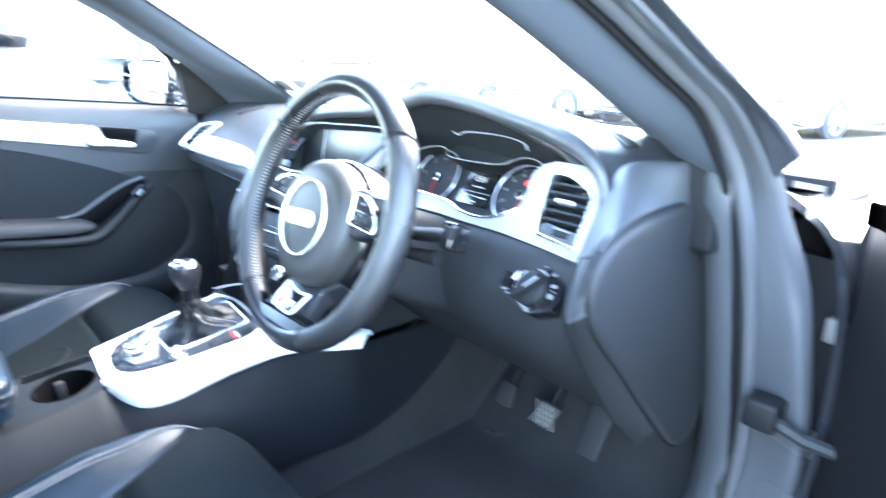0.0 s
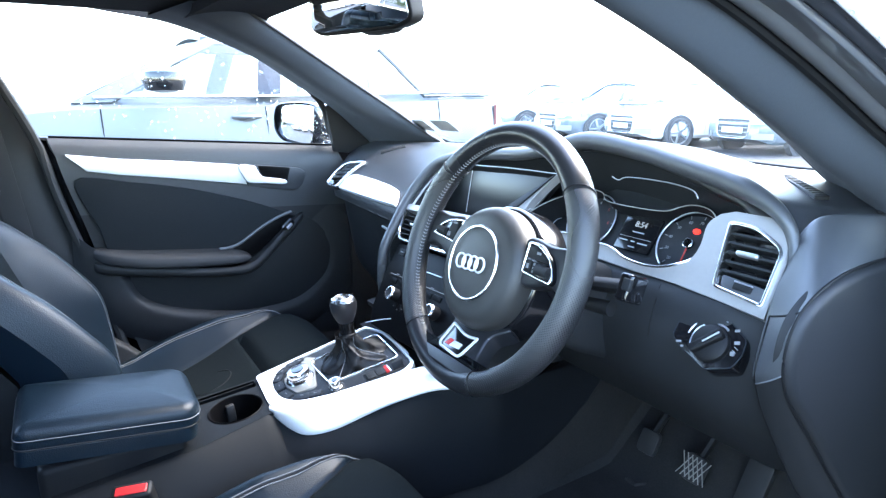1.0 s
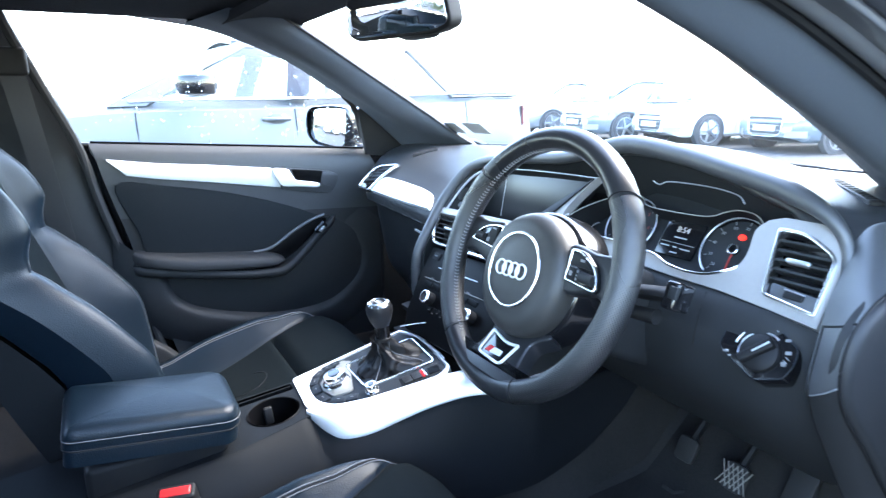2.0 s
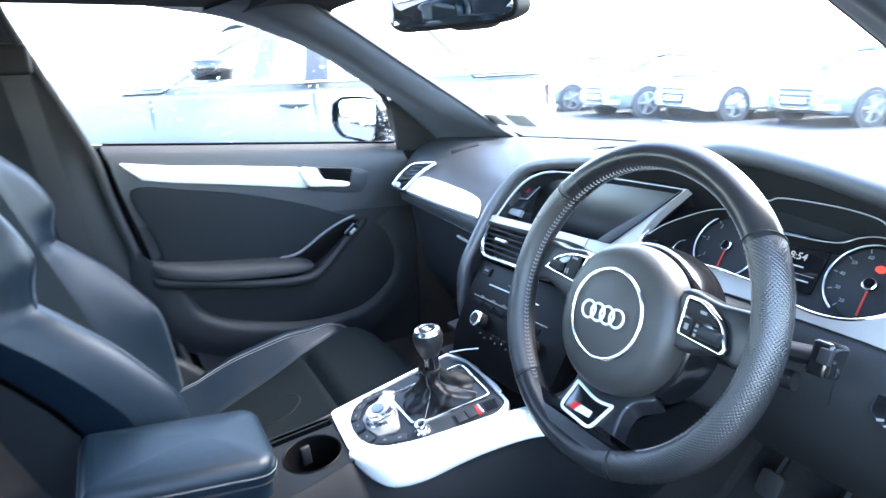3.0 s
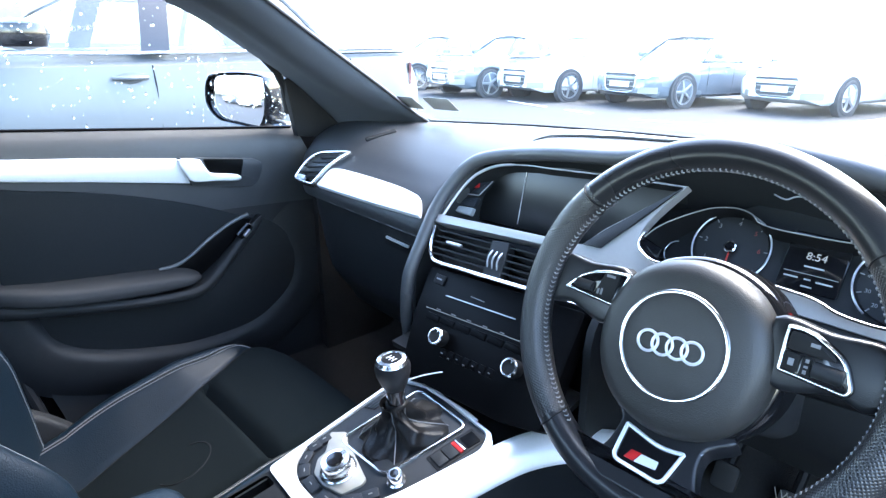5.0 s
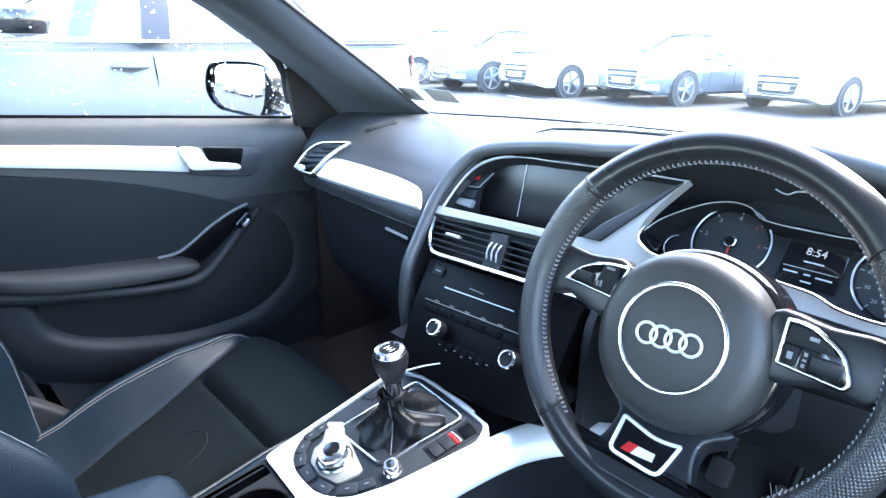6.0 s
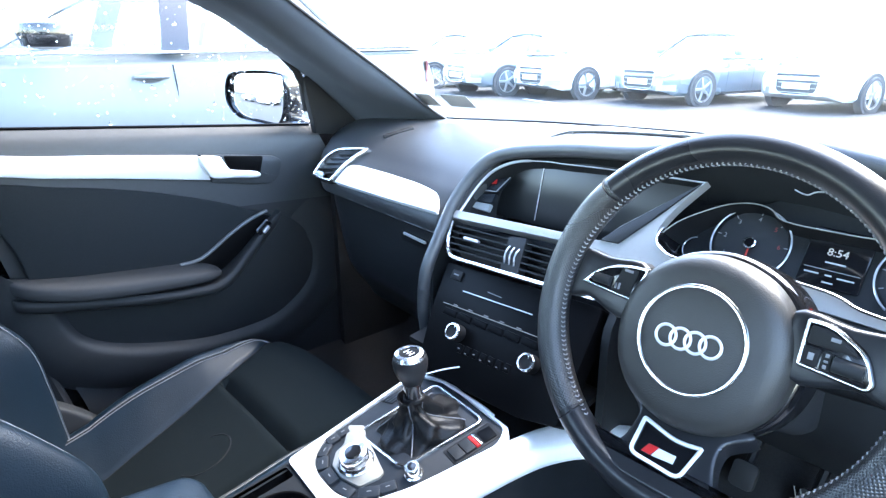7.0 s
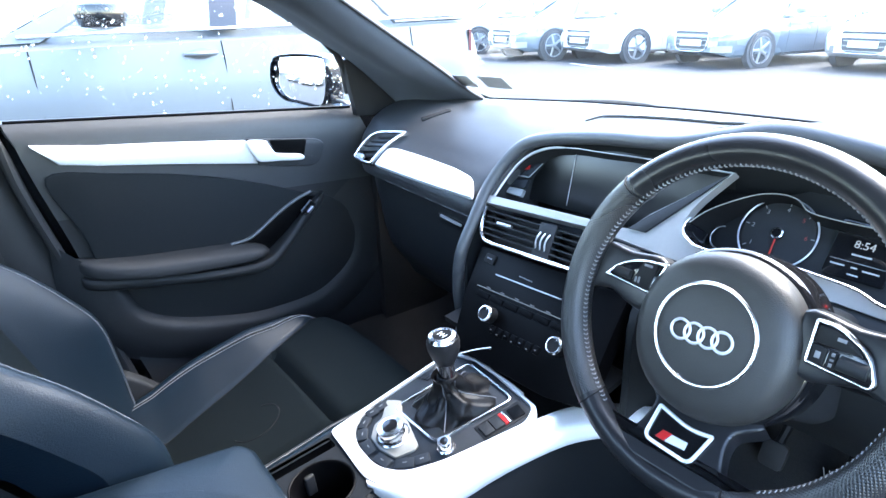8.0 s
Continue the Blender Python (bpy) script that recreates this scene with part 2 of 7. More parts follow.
def plate(outline, depth, m=Matrix(), bevel=0.002, steps=2, bm=None, lift=0.0, dome=0.0):
    """A slab: outline in the frame m, its face at lift, going back by depth, with a rounded front edge."""
    rows = []
    rows.append([(x, y, lift - depth) for x, y in outline])
    rows.append([(x, y, lift - bevel) for x, y in outline])
    for k in range(1, steps + 1):
        a = math.pi / 2 * k / steps
        rows.append([(x, y, lift - bevel + bevel * math.sin(a)) for x, y in grown(outline, -bevel * (1 - math.cos(a)))])
    if dome:
        last = grown(outline, -bevel)
        cx, cy = sum(p[0] for p in last) / len(last), sum(p[1] for p in last) / len(last)
        for s in (0.92, 0.8, 0.66, 0.52, 0.38, 0.24, 0.1):
            rows.append([(cx + (x - cx) * s, cy + (y - cy) * s, lift + dome * (1 - s * s)) for x, y in last])
    rows = [[tuple(m @ Vector(p)) for p in row] for row in rows]
    own = rows_mesh(rows, close_u=True, cap=True)
    bmesh.ops.recalc_face_normals(own, faces=own.faces)
    return merge(bm, own)


def ring_plate(outer, inner, depth, m=Matrix(), bevel=0.0015, lift=0.0, bm=None):
    """A flat frame between two outlines of as many points."""
    def ring(o, z):
        return [tuple(m @ Vector((x, y, z))) for x, y in o]
    rows = [ring(outer, lift - depth), ring(outer, lift - bevel), ring(grown(outer, -bevel * 0.3), lift - bevel * 0.3), ring(grown(outer, -bevel), lift),
            ring(grown(inner, bevel), lift), ring(grown(inner, bevel * 0.3), lift - bevel * 0.3), ring(inner, lift - bevel), ring(inner, lift - depth)]
    own = rows_mesh(rows, close_u=True, close_v=True)
    bmesh.ops.recalc_face_normals(own, faces=own.faces)
    return merge(bm, own)


def merge(bm, own):
    if bm is None:
        return own
    me = bpy.data.meshes.new("tmp")
    own.to_mesh(me)
    own.free()
    bm.from_mesh(me)
    bpy.data.meshes.remove(me)
    return bm


def tube(points, r, n=10, closed=False, bm=None, flat=1.0, up=(0, 0, 1)):
    """A round bar along points; r: one radius or one each."""
    P = [Vector(p) for p in points]
    rows = []
    side = None
    for i, p in enumerate(P):
        a = P[i - 1] if (i or closed) else p
        c = P[(i + 1) % len(P)] if (i + 1 < len(P) or closed) else p
        t = (c - a).normalized()
        s = t.cross(Vector(up))
        if s.length < 0.05:
            s = side if side else t.cross(Vector((0.3, 1, 0.1)))
        s = s.normalized()
        side = s
        w = s.cross(t)
        rad = r[i] if isinstance(r, (list, tuple)) else r
        rows.append([tuple(p + s * rad * math.cos(2 * math.pi * k / n) + w * rad * flat * math.sin(2 * math.pi * k / n)) for k in range(n)])
    own = rows_mesh(rows, close_u=True, close_v=closed, cap=not closed)
    bmesh.ops.recalc_face_normals(own, faces=own.faces)
    return merge(bm, own)


def turned(profile, m=Matrix(), n=32, bm=None):
    """A turned body: (radius, height) pairs round the local z axis."""
    rows = [[tuple(m @ Vector((max(r, 1e-4) * math.cos(2 * math.pi * k / n), max(r, 1e-4) * math.sin(2 * math.pi * k / n), z))) for k in range(n)] for r, z in profile]
    ring = profile[0][0] > 1e-3 and profile[-1][0] > 1e-3
    own = rows_mesh(rows, close_u=True, close_v=ring, cap=not ring)
    bmesh.ops.recalc_face_normals(own, faces=own.faces)
    return merge(bm, own)


def sheet(fn, us, vs, thick=0.0, bm=None):
    """A surface fn(u, v) -> point, given thickness backwards along its normals."""
    rows = [[fn(u, v) for v in vs] for u in us]
    own = rows_mesh(rows)
    if thick:
        own.normal_update()
        bmesh.ops.solidify(own, geom=list(own.faces), thickness=thick)
    bmesh.ops.recalc_face_normals(own, faces=own.faces)
    return merge(bm, own)


def block(x0, y0, z0, x1, y1, z1, bevel=0.004, bm=None, m=Matrix()):
    own = bmesh.new()
    bmesh.ops.create_cube(own, size=1)
    for v in own.verts:
        v.co = ((x0 + x1) / 2 + v.co.x * (x1 - x0), (y0 + y1) / 2 + v.co.y * (y1 - y0), (z0 + z1) / 2 + v.co.z * (z1 - z0))
    if bevel:
        bmesh.ops.bevel(own, geom=list(own.edges), offset=min(bevel, 0.45 * min(x1 - x0, y1 - y0, z1 - z0)), segments=3, affect="EDGES", profile=0.5)
    own.transform(m)
    return merge(bm, own)


def lerp(a, b, t):
    return a + (b - a) * t


def spline(pairs):
    """A smooth function through (x, value) pairs; value may be a tuple."""
    xs = [p[0] for p in pairs]
    ys = np.array([p[1] for p in pairs], float)

    def at(x):
        i = min(max(int(np.searchsorted(xs, x)) - 1, 0), len(xs) - 2)
        t = min(max((x - xs[i]) / (xs[i + 1] - xs[i]), 0), 1)
        a, b, c, d = (ys[min(max(i + k, 0), len(xs) - 1)] for k in (-1, 0, 1, 2))
        return 0.5 * (2 * b + (c - a) * t + (2 * a - 5 * b + 4 * c - d) * t * t + (3 * b - a - 3 * c + d) * t ** 3)
    return at


def span(a, b, n):
    return [a + (b - a) * k / n for k in range(n + 1)]

from mathutils import geometry


def within(c, loop):
    """Whether a point lies inside a closed outline."""
    odd = False
    for i in range(len(loop)):
        (x0, y0), (x1, y1) = loop[i - 1], loop[i]
        if (y0 > c.y) != (y1 > c.y) and c.x < (x1 - x0) * (c.y - y0) / (y1 - y0) + x0:
            odd = not odd
    return odd


def holed(outer, holes, depth, m=Matrix(), lift=0.0, bm=None):
    """A slab with holes through it."""
    own = bmesh.new()
    flat, edges = [], []
    for loop in (outer, *holes):
        n = len(flat)
        flat += [Vector((x, y)) for x, y in loop]
        edges += [(n + i, n + (i + 1) % len(loop)) for i in range(len(loop))]
    pts, _, fs, *_ = geometry.delaunay_2d_cdt(flat, edges, [], 0, 1e-6)
    vs = [own.verts.new((v.x, v.y, lift)) for v in pts]
    for f in fs:
        c = sum((pts[i] for i in f), Vector((0, 0))) / len(f)
        if within(c, outer) and not any(within(c, h) for h in holes):
            own.faces.new([vs[i] for i in f])
    made = bmesh.ops.extrude_face_region(own, geom=list(own.faces))
    for v in made["geom"]:
        if isinstance(v, bmesh.types.BMVert):
            v.co.z -= depth
    own.transform(m)
    bmesh.ops.recalc_face_normals(own, faces=own.faces)
    return merge(bm, own)


def words(text, size, m, mat, parent, name="lettering", extrude=0.0003):
    """Lettering as a flat mesh in the built-in font."""
    c = bpy.data.curves.new(name, "FONT")
    c.body, c.size, c.extrude, c.align_x, c.align_y = text, size, extrude, "CENTER", "CENTER"
    c.resolution_u = 3
    tmp = bpy.data.objects.new("tmp", c)
    scene.collection.objects.link(tmp)
    me = bpy.data.meshes.new_from_object(tmp.evaluated_get(bpy.context.evaluated_depsgraph_get()))
    bpy.data.objects.remove(tmp)
    bpy.data.curves.remove(c)
    me.transform(m)
    me.materials.clear()
    me.materials.append(mat)
    ob = new(name, me)
    ob.parent = parent
    ob.matrix_parent_inverse = parent_world(parent).inverted()
    return ob


# ---- setting: ground, car shell ----
bm = bmesh.new()
rows_mesh([[(x, y, 0.0) for x in (-400, -60, -20, -6, 0, 6, 20, 60, 400)] for y in (-400, -60, -15, 0, 5, 12, 30, 80, 400)], bm=bm)
ground = tagged(part("ground", tidy(bm), ASPHALT), "grey worn wet car park asphalt", "ground", kind="structure")


def belt_z(y):
    return 1.003 - 0.066 * (y + 0.05)


# carpeted floor with a tunnel in the middle and a raised front bulkhead
def floor_z(x, y):
    z = 0.30 + 0.10 * max(0, 1 - abs(x) / 0.16) ** 0.5 + 0.55 * max(0, y - 0.52) ** 1.1 * 1.8
    return z + 0.06 * max(0, (abs(x) - 0.62) / 0.13)


floor_bm = sheet(lambda u, v: (u, v, floor_z(u, v)), span(-0.76, 0.76, 44), span(-1.3, 0.85, 40), 0.03)
floor = tagged(part("floor", floor_bm, CARPET), "charcoal carpet on the car floor", "floor", kind="structure")

for s in (-1, 1):
    part("tunnel_side", sheet(lambda u, v, s=s: (s * (0.135 + 0.05 * (1 - v) + 0.02 * math.sin(6 * u) * (1 - v)), lerp(-0.5, 0.82, u), lerp(0.31, 0.39 + 0.62 * max(0, lerp(-0.5, 0.82, u) - 0.05), v)), span(0, 1, 24), span(0, 1, 8), 0.01), CARPET, floor)
mat_thing = thing("floor_mat", "charcoal carpet mat with stitched edge in the footwell", "floor mat", (0.42, 0.3, 0.33))
mat_out = rounded([(0.235, -0.10), (0.60, -0.10), (0.60, 0.50), (0.535, 0.565), (0.40, 0.568), (0.30, 0.53), (0.235, 0.44)], [0.03, 0.03, 0.05, 0.04, 0.03, 0.04, 0.05])
mb = sheet(lambda u, v: (lerp(0.243, 0.592, u), lerp(-0.09, 0.555, v) - 0.05 * max(0, (v - 0.85) / 0.15) * (abs(2 * u - 1) > 0.8), floor_z(lerp(0.243, 0.592, u), lerp(-0.09, 0.555, v)) + 0.010), span(0, 1, 14), span(0, 1, 22), 0.006)
part("mat_carpet", mb, CARPET, mat_thing)
part("mat_edge", tube([(x, y, floor_z(x, y) + 0.010) for x, y in curve(mat_out, 2, True)], 0.0035, 6, True), THREAD, mat_thing, "pale stitched mat edge")
# headliner and rear wall of the cabin
def roof_z(x, y):
    return 1.375 - 0.16 * x * x - 0.05 * max(0, y + 0.2) * 2 - 0.02 * (y + 0.4) ** 2


bm = sheet(lambda u, v: (u * (0.60 if v < -0.25 else lerp(0.60, 0.53, (v + 0.25) / 0.25)), v, roof_z(u * 0.6, v)), span(-1, 1, 20), span(-1.5, 0.0, 20), 0.03)
ceiling = tagged(part("ceiling", bm, HEADLINER), "black cloth headliner of the car", "ceiling", kind="structure")

# A pillars: from the foot by the windscreen up to the header
PILLAR_EDGE = [(-0.600, 0.580, 0.968), (-0.573, 0.527, 0.998), (-0.566, 0.465, 1.030), (-0.555, 0.383, 1.080), (-0.540, 0.294, 1.130), (-0.522, 0.203, 1.180), (-0.502, 0.112, 1.230), (-0.482, 0.021, 1.280), (-0.463, -0.075, 1.330), (-0.455, -0.12, 1.352)]


def pillar(side):
    s = side
    inner = PILLAR_EDGE
    outer = [(-0.760, 0.345, 0.955), (-0.757, 0.325, 1.000), (-0.733, 0.245, 1.088), (-0.692, 0.110, 1.176), (-0.655, 0.010, 1.232), (-0.620, -0.14, 1.286), (-0.605, -0.24, 1.310)]
    if s < 0:
        outer[:4] = [(-0.748, 0.42, 0.948), (-0.744, 0.355, 1.012), (-0.716, 0.248, 1.098), (-0.672, 0.125, 1.165)]
    rows = []
    along = spline([(k / 6, p) for k, p in enumerate(outer)])
    fine = curve(inner, 4)
    for k, a in enumerate(fine):
        b = along(k / (len(fine) - 1))
        A, B = Vector(a), Vector(b)
        full = min(1, max(0, (A.z - 1.0) / 0.09))
        # rounded towards the cabin; the driver's side is seen to be fullest next to the door seal
        bulge = Vector((0.020, -0.030, -0.014)) * full if s < 0 else Vector((-0.10, -0.72, -0.62)) * 0.048 * (0.25 + 0.75 * full)
        b1, b2, b3 = (0.95, 0.95, 0.50) if s < 0 else (0.36, 0.82, 1.0)
        row = [A + Vector((-0.05, 0.03, 0.01)), A, A * 0.72 + B * 0.28 + bulge * b1, (A + B) / 2 + bulge * b2, A * 0.28 + B * 0.72 + bulge * b3, B, B + Vector((-0.05 if s < 0 else -0.010, 0.01, 0.0))]
        rows.append([(p.x * -s, p.y, p.z) for p in row])
    rows = [curve(r, 4) for r in rows]
    return tidy(rows_mesh(rows))


for side, word in ((-1, "passenger"), (1, "driver")):
    t = thing("pillar_trim", "dark grey A-pillar trim beside the windscreen", "pillar trim", (0.62 * side, 0.3, 1.0), "windscreen pillars", kind="structure")
    part("cover", pillar(side), PILLAR, t)
    part("edge_seal", tube([(-side * (x + 0.0015), y, z + 0.001) for x, y, z in curve(PILLAR_EDGE[1:-1], 5)], 0.0032, 8), RUBBER, t, "thin black edge seal")

# footwell sides and bulkhead
for s in (-1, 1):
    tagged(part("wall_footwell", sheet(lambda u, v, s=s: (s * (0.745 + 0.02 * v), lerp(0.30 if s < 0 else 0.47, 0.84, u), lerp(0.30, 0.93, v)), span(0, 1, 6), span(0, 1, 6), 0.02), CARPET), "carpeted footwell side under the dashboard", "footwell", kind="structure")
tagged(part("wall_bulkhead", sheet(lambda u, v: (lerp(-0.75, 0.75, u), lerp(0.82, 0.78, v), lerp(0.45, 0.95, v)), span(0, 1, 8), span(0, 1, 6), 0.02), CARPET), "dark carpeted bulkhead under the dashboard", "bulkhead", kind="structure")

# ---- dashboard ----
FA = axes((0, 0.104, 0.74), (1, 0, 0), (0, 0.65, 1))


def fa(u, v, w=0.0):
    return FA @ Vector((u, v, w))


dash = thing("dashboard", "black soft-touch dashboard with aluminium trim", "dashboard", (0, 0.45, 0.6))

rear_y = spline([(-0.75, 0.515), (-0.63, 0.575), (-0.35, 0.68), (0, 0.725), (0.35, 0.70), (0.63, 0.60), (0.75, 0.53)])
rear_z = spline([(-0.75, 0.975), (-0.63, 0.99), (0, 1.003), (0.4, 1.009), (0.5, 1.014), (0.63, 1.016), (0.75, 1.016)])
ridge_local = [(-0.13, -0.125, -0.07), (-0.172, -0.09, -0.085), (-0.187, -0.045, -0.078), (-0.187, 0.003, -0.038), (-0.183, 0.065, 0.0), (-0.182, 0.127, 0.008),
               (-0.183, 0.204, 0.008), (-0.16, 0.272, 0.008), (-0.115, 0.306, 0.008), (0, 0.328, 0.01), (0.126, 0.34, 0.012), (0.2, 0.357, 0.016),
               (0.282, 0.376, 0.02), (0.392, 0.366, 0.02), (0.47, 0.352, 0.02), (0.547, 0.337, 0.02), (0.600, 0.320, 0.018), (0.630, 0.303, 0.012), (0.646, 0.283, 0.002), (0.656, 0.252, -0.005), (0.660, 0.217, -0.010), (0.661, 0.186, -0.013)]
ridge = [fa(*p) for p in curve(ridge_local, 5)]
crest = spline([(-0.72, (0.27, 0.935)), (-0.66, (0.262, 0.945)), (-0.5, (0.252, 0.952)), (-0.3, (0.25, 0.956)), (-0.2, (0.262, 0.968)), (-0.12, (0.275, 1.004)), (0.0, (0.288, 1.02)),
                (0.126, (0.294, 1.03)), (0.2, (0.302, 1.045)), (0.282, (0.306, 1.06)), (0.392, (0.300, 1.053)), (0.47, (0.290, 1.04)),
                (0.547, (0.282, 1.02)), (0.6, (0.272, 1.015)), (0.65, (0.278, 1.013)), (0.70, (0.312, 1.011)), (0.735, (0.385, 1.006))])


def pad_profile(x):
    """Section of the dashboard's upper surface from the windscreen to its front edge."""
    (yc, zc), y1, z1 = crest(x), rear_y(x), rear_z(x)
    k = min(1, max(0, (x + 0.21) / 0.09))
    k = k * k * (3 - 2 * k)
    back = 0.05 * max(0, (-x - 0.60) / 0.12) ** 2
    sweep = 0.009 + 0.06 * (-0.4 - x)
    side = [(y1, z1), (lerp(y1, 0.40, 0.4), z1 + 0.006), (0.40, 0.997), (0.325, 0.984), (0.270, 0.962), (0.236, 0.940), (0.212, 0.922), (0.194, 0.898), (0.183, 0.872), (0.183, 0.853)]
    h = lerp(0.016, 0.005, min(1, max(0, (x - 0.38) / 0.16)))
    cock = [(y1, z1), (lerp(y1, yc, 0.35), z1 + h), (lerp(y1, yc, 0.6), lerp(z1, zc, 0.6) + h), (lerp(y1, yc, 0.85), lerp(z1, zc, 0.9) + h * 0.65), (yc + 0.012, zc + 0.006), (yc, zc), (yc - 0.004, zc - 0.010), (yc + 0.004, zc - 0.016), (yc + 0.012, zc - 0.020), (yc + 0.02, zc - 0.024)]
    # towards the driver's door the front edge becomes a soft roll
    roll = [(yc + 0.045, zc + 0.001), (yc + 0.022, zc - 0.006), (yc + 0.006, zc - 0.016), (yc - 0.006, zc - 0.030), (yc - 0.012, zc - 0.045), (yc - 0.014, zc - 0.06), (yc - 0.014, zc - 0.075)]
    r = min(1, max(0, (x - 0.565) / 0.05))
    cock = cock[:3] + [(lerp(a[0], b[0], r), lerp(a[1], b[1], r)) for a, b in zip(cock[3:], roll)]
    return [(x, lerp(a[0] + back * (i / 9) ** 2 + sweep * min(1, i / 5), b[0], k), lerp(a[1], b[1], k)) for i, (a, b) in enumerate(zip(side, cock))]


rows = [curve(pad_profile(x), 4) for x in span(-0.735, 0.735, 100)]
bm = rows_mesh(rows)
bmesh.ops.solidify(bm, geom=list(bm.faces), thickness=0.004)
bmesh.ops.recalc_face_normals(bm, faces=bm.faces)
part("top_pad", bm, SOFT, dash, "soft black grained top", 60)
bm = sheet(lambda u, v: (u, spline([(0, 0.206), (0.06, 0.212), (0.3, 0.224), (0.7, 0.250), (1, 0.31)])(v) + 0.05 * max(0, (-u - 0.60) / 0.12) ** 2 + 0.009 + 0.06 * (-0.4 - u), lerp(0.858, 0.56, v)), span(-0.72, -0.165, 36), span(0, 1, 20), 0.02)
glove = part("glove_box", bm, HARD, dash, "dark glove box lid")
GL = axes((-0.31, 0.2220, 0.807), (1, -0.06, 0.0), (0, -0.06, 1))
part("glove_box_handle", plate(rounded(box2(-0.05, -0.012, 0.045, 0.012), 0.008), 0.012, GL, 0.003, lift=0.004), MATT, glove)
part("handle_trim", plate(rounded(box2(-0.036, 0.0035, 0.038, 0.0085), 0.0018), 0.004, GL @ Matrix.Rotation(radians(-2), 4, "Z"), 0.0008, lift=0.0085), BRIGHT, glove, "thin chrome strip")

# aluminium insert and vent at the passenger end
PA = axes((-0.4, 0.205, 0.905), (1, -0.06, 0), (0, 0.036, 0.030))
ins = rounded([(-0.152, -0.031), (-0.155, 0.019), (-0.120, 0.0265), (-0.01, 0.0285), (0.112, 0.0265), (0.176, 0.018), (0.205, -0.020), (0.06, -0.026)], [0.006, 0.016, 0.02, 0.05, 0.03, 0.02, 0.006, 0.05])
part("trim_insert", plate(ins, 0.01, PA, 0.003, lift=0.006), ALU, dash, "brushed aluminium insert")
vo = curve([(-0.180, -0.0445), (-0.250, -0.044), (-0.2605, -0.030), (-0.2615, 0.000), (-0.250, 0.026), (-0.228, 0.0405), (-0.200, 0.0475), (-0.131, 0.0600), (-0.1235, 0.0545), (-0.145, 0.033), (-0.1625, 0.005), (-0.170, -0.030)], 4, True)
vi = grown(vo, -0.0055)
PV = axes((-0.4, 0.210, 0.915), (1, -0.06, 0), (0, 0.7, 0.7))
vent = part("side_vent", plate(vi, 0.004, PV, 0.0005, lift=-0.012), MATT, dash, "black air vent with chrome surround")
part("vent_frame", ring_plate(vo, vi, 0.014, PV, 0.0015, lift=0.005), CHROME, vent)
for k in range(5):
    v = -0.032 + 0.0155 * k
    u0, u1 = (-0.257, -0.258, -0.254, -0.243, -0.222)[k], (-0.174, -0.168, -0.160, -0.150, -0.139)[k]
    part("slat", sheet(lambda a, b, v=v, u0=u0, u1=u1: tuple(PV @ Vector((lerp(u0 + 0.004, u1 - 0.005, a), v + 0.016 * a - 0.003 * b, -0.010 + 0.011 * b))), span(0, 1, 3), (0, 1), 0.0022), MATT, vent)
part("vent_wheel", block(-0.252, -0.0385, -0.006, -0.222, -0.0265, 0.002, 0.003, m=PV), SATIN, vent)

# raised rim that frames the cockpit
bm = tube(ridge, [0.0115 if p.x < 0.15 else 0.0115 + 0.003 * min(1, (p.x - 0.15) / 0.1) - 0.0075 * min(1, max(0, (p.x - 0.57) / 0.08)) for p in ridge], 12)
part("cockpit_rim", bm, SOFT, dash, "raised soft black rim round screen and dials")
# hood lining from the rim back to the dials
inner = []
for i, p in enumerate(curve(ridge_local, 5)):
    u, v, w = p
    if v > 0.15:
        inner.append((fa(u, v, w), fa(lerp(u, 0.25, 0.10), lerp(v, 0.24, 0.34), -0.085)))
rows = [[tuple(lerp(a, b, t)) for t in (0, 0.2, 0.4, 0.6, 0.8, 1)] for a, b in inner]
part("hood_lining", tidy(rows_mesh(rows)), HARD, dash)
part("cockpit_back", plate([(-0.20, 0.12), (0.66, 0.12), (0.66, 0.30), (0.55, 0.345), (0.3, 0.36), (-0.13, 0.31), (-0.2, 0.22)], 0.01, FA, 0.001, lift=-0.088), HARD, dash)

# screen box
SC = axes((0.0, 0.278, 0.888), (1, 0, 0), (0, 0.14, 1))
scr = part("screen", plate(rounded([(-0.185, -0.006), (0.125, 0.002), (0.215, 0.108), (0.19, 0.116), (-0.08, 0.112), (-0.125, 0.098), (-0.16, 0.06)], [0.004, 0.004, 0.004, 0.01, 0.05, 0.04, 0.04]), 0.012, SC, 0.001), SCREEN, dash, "black display that is switched off")
part("screen_edge", tube([tuple(SC @ Vector((-0.058 + 0.0002 * k, 0.004 + 0.0042 * k, 0.001))) for k in range(26)], 0.0008, 6), SATIN, scr)
frame_line = curve([(-0.172, 0.188), (-0.159, 0.238), (-0.138, 0.275), (-0.097, 0.299), (-0.041, 0.308), (0.004, 0.310), (0.095, 0.315), (0.228, 0.319)], 5)
part("screen_frame", tube([fa(u, v, -0.004) for u, v in frame_line], [0.0026 if i < 18 else 0.0012 for i in range(len(frame_line))], 8), SATIN, dash, "satin silver arc round the display")
rows = [[tuple(fa(u, v, -0.004)), tuple(fa(lerp(u, 0.02, 0.06), lerp(v, 0.25, 0.12), -0.05))] for u, v in frame_line]
part("screen_cowl", tidy(rows_mesh(rows)), HARD, dash)
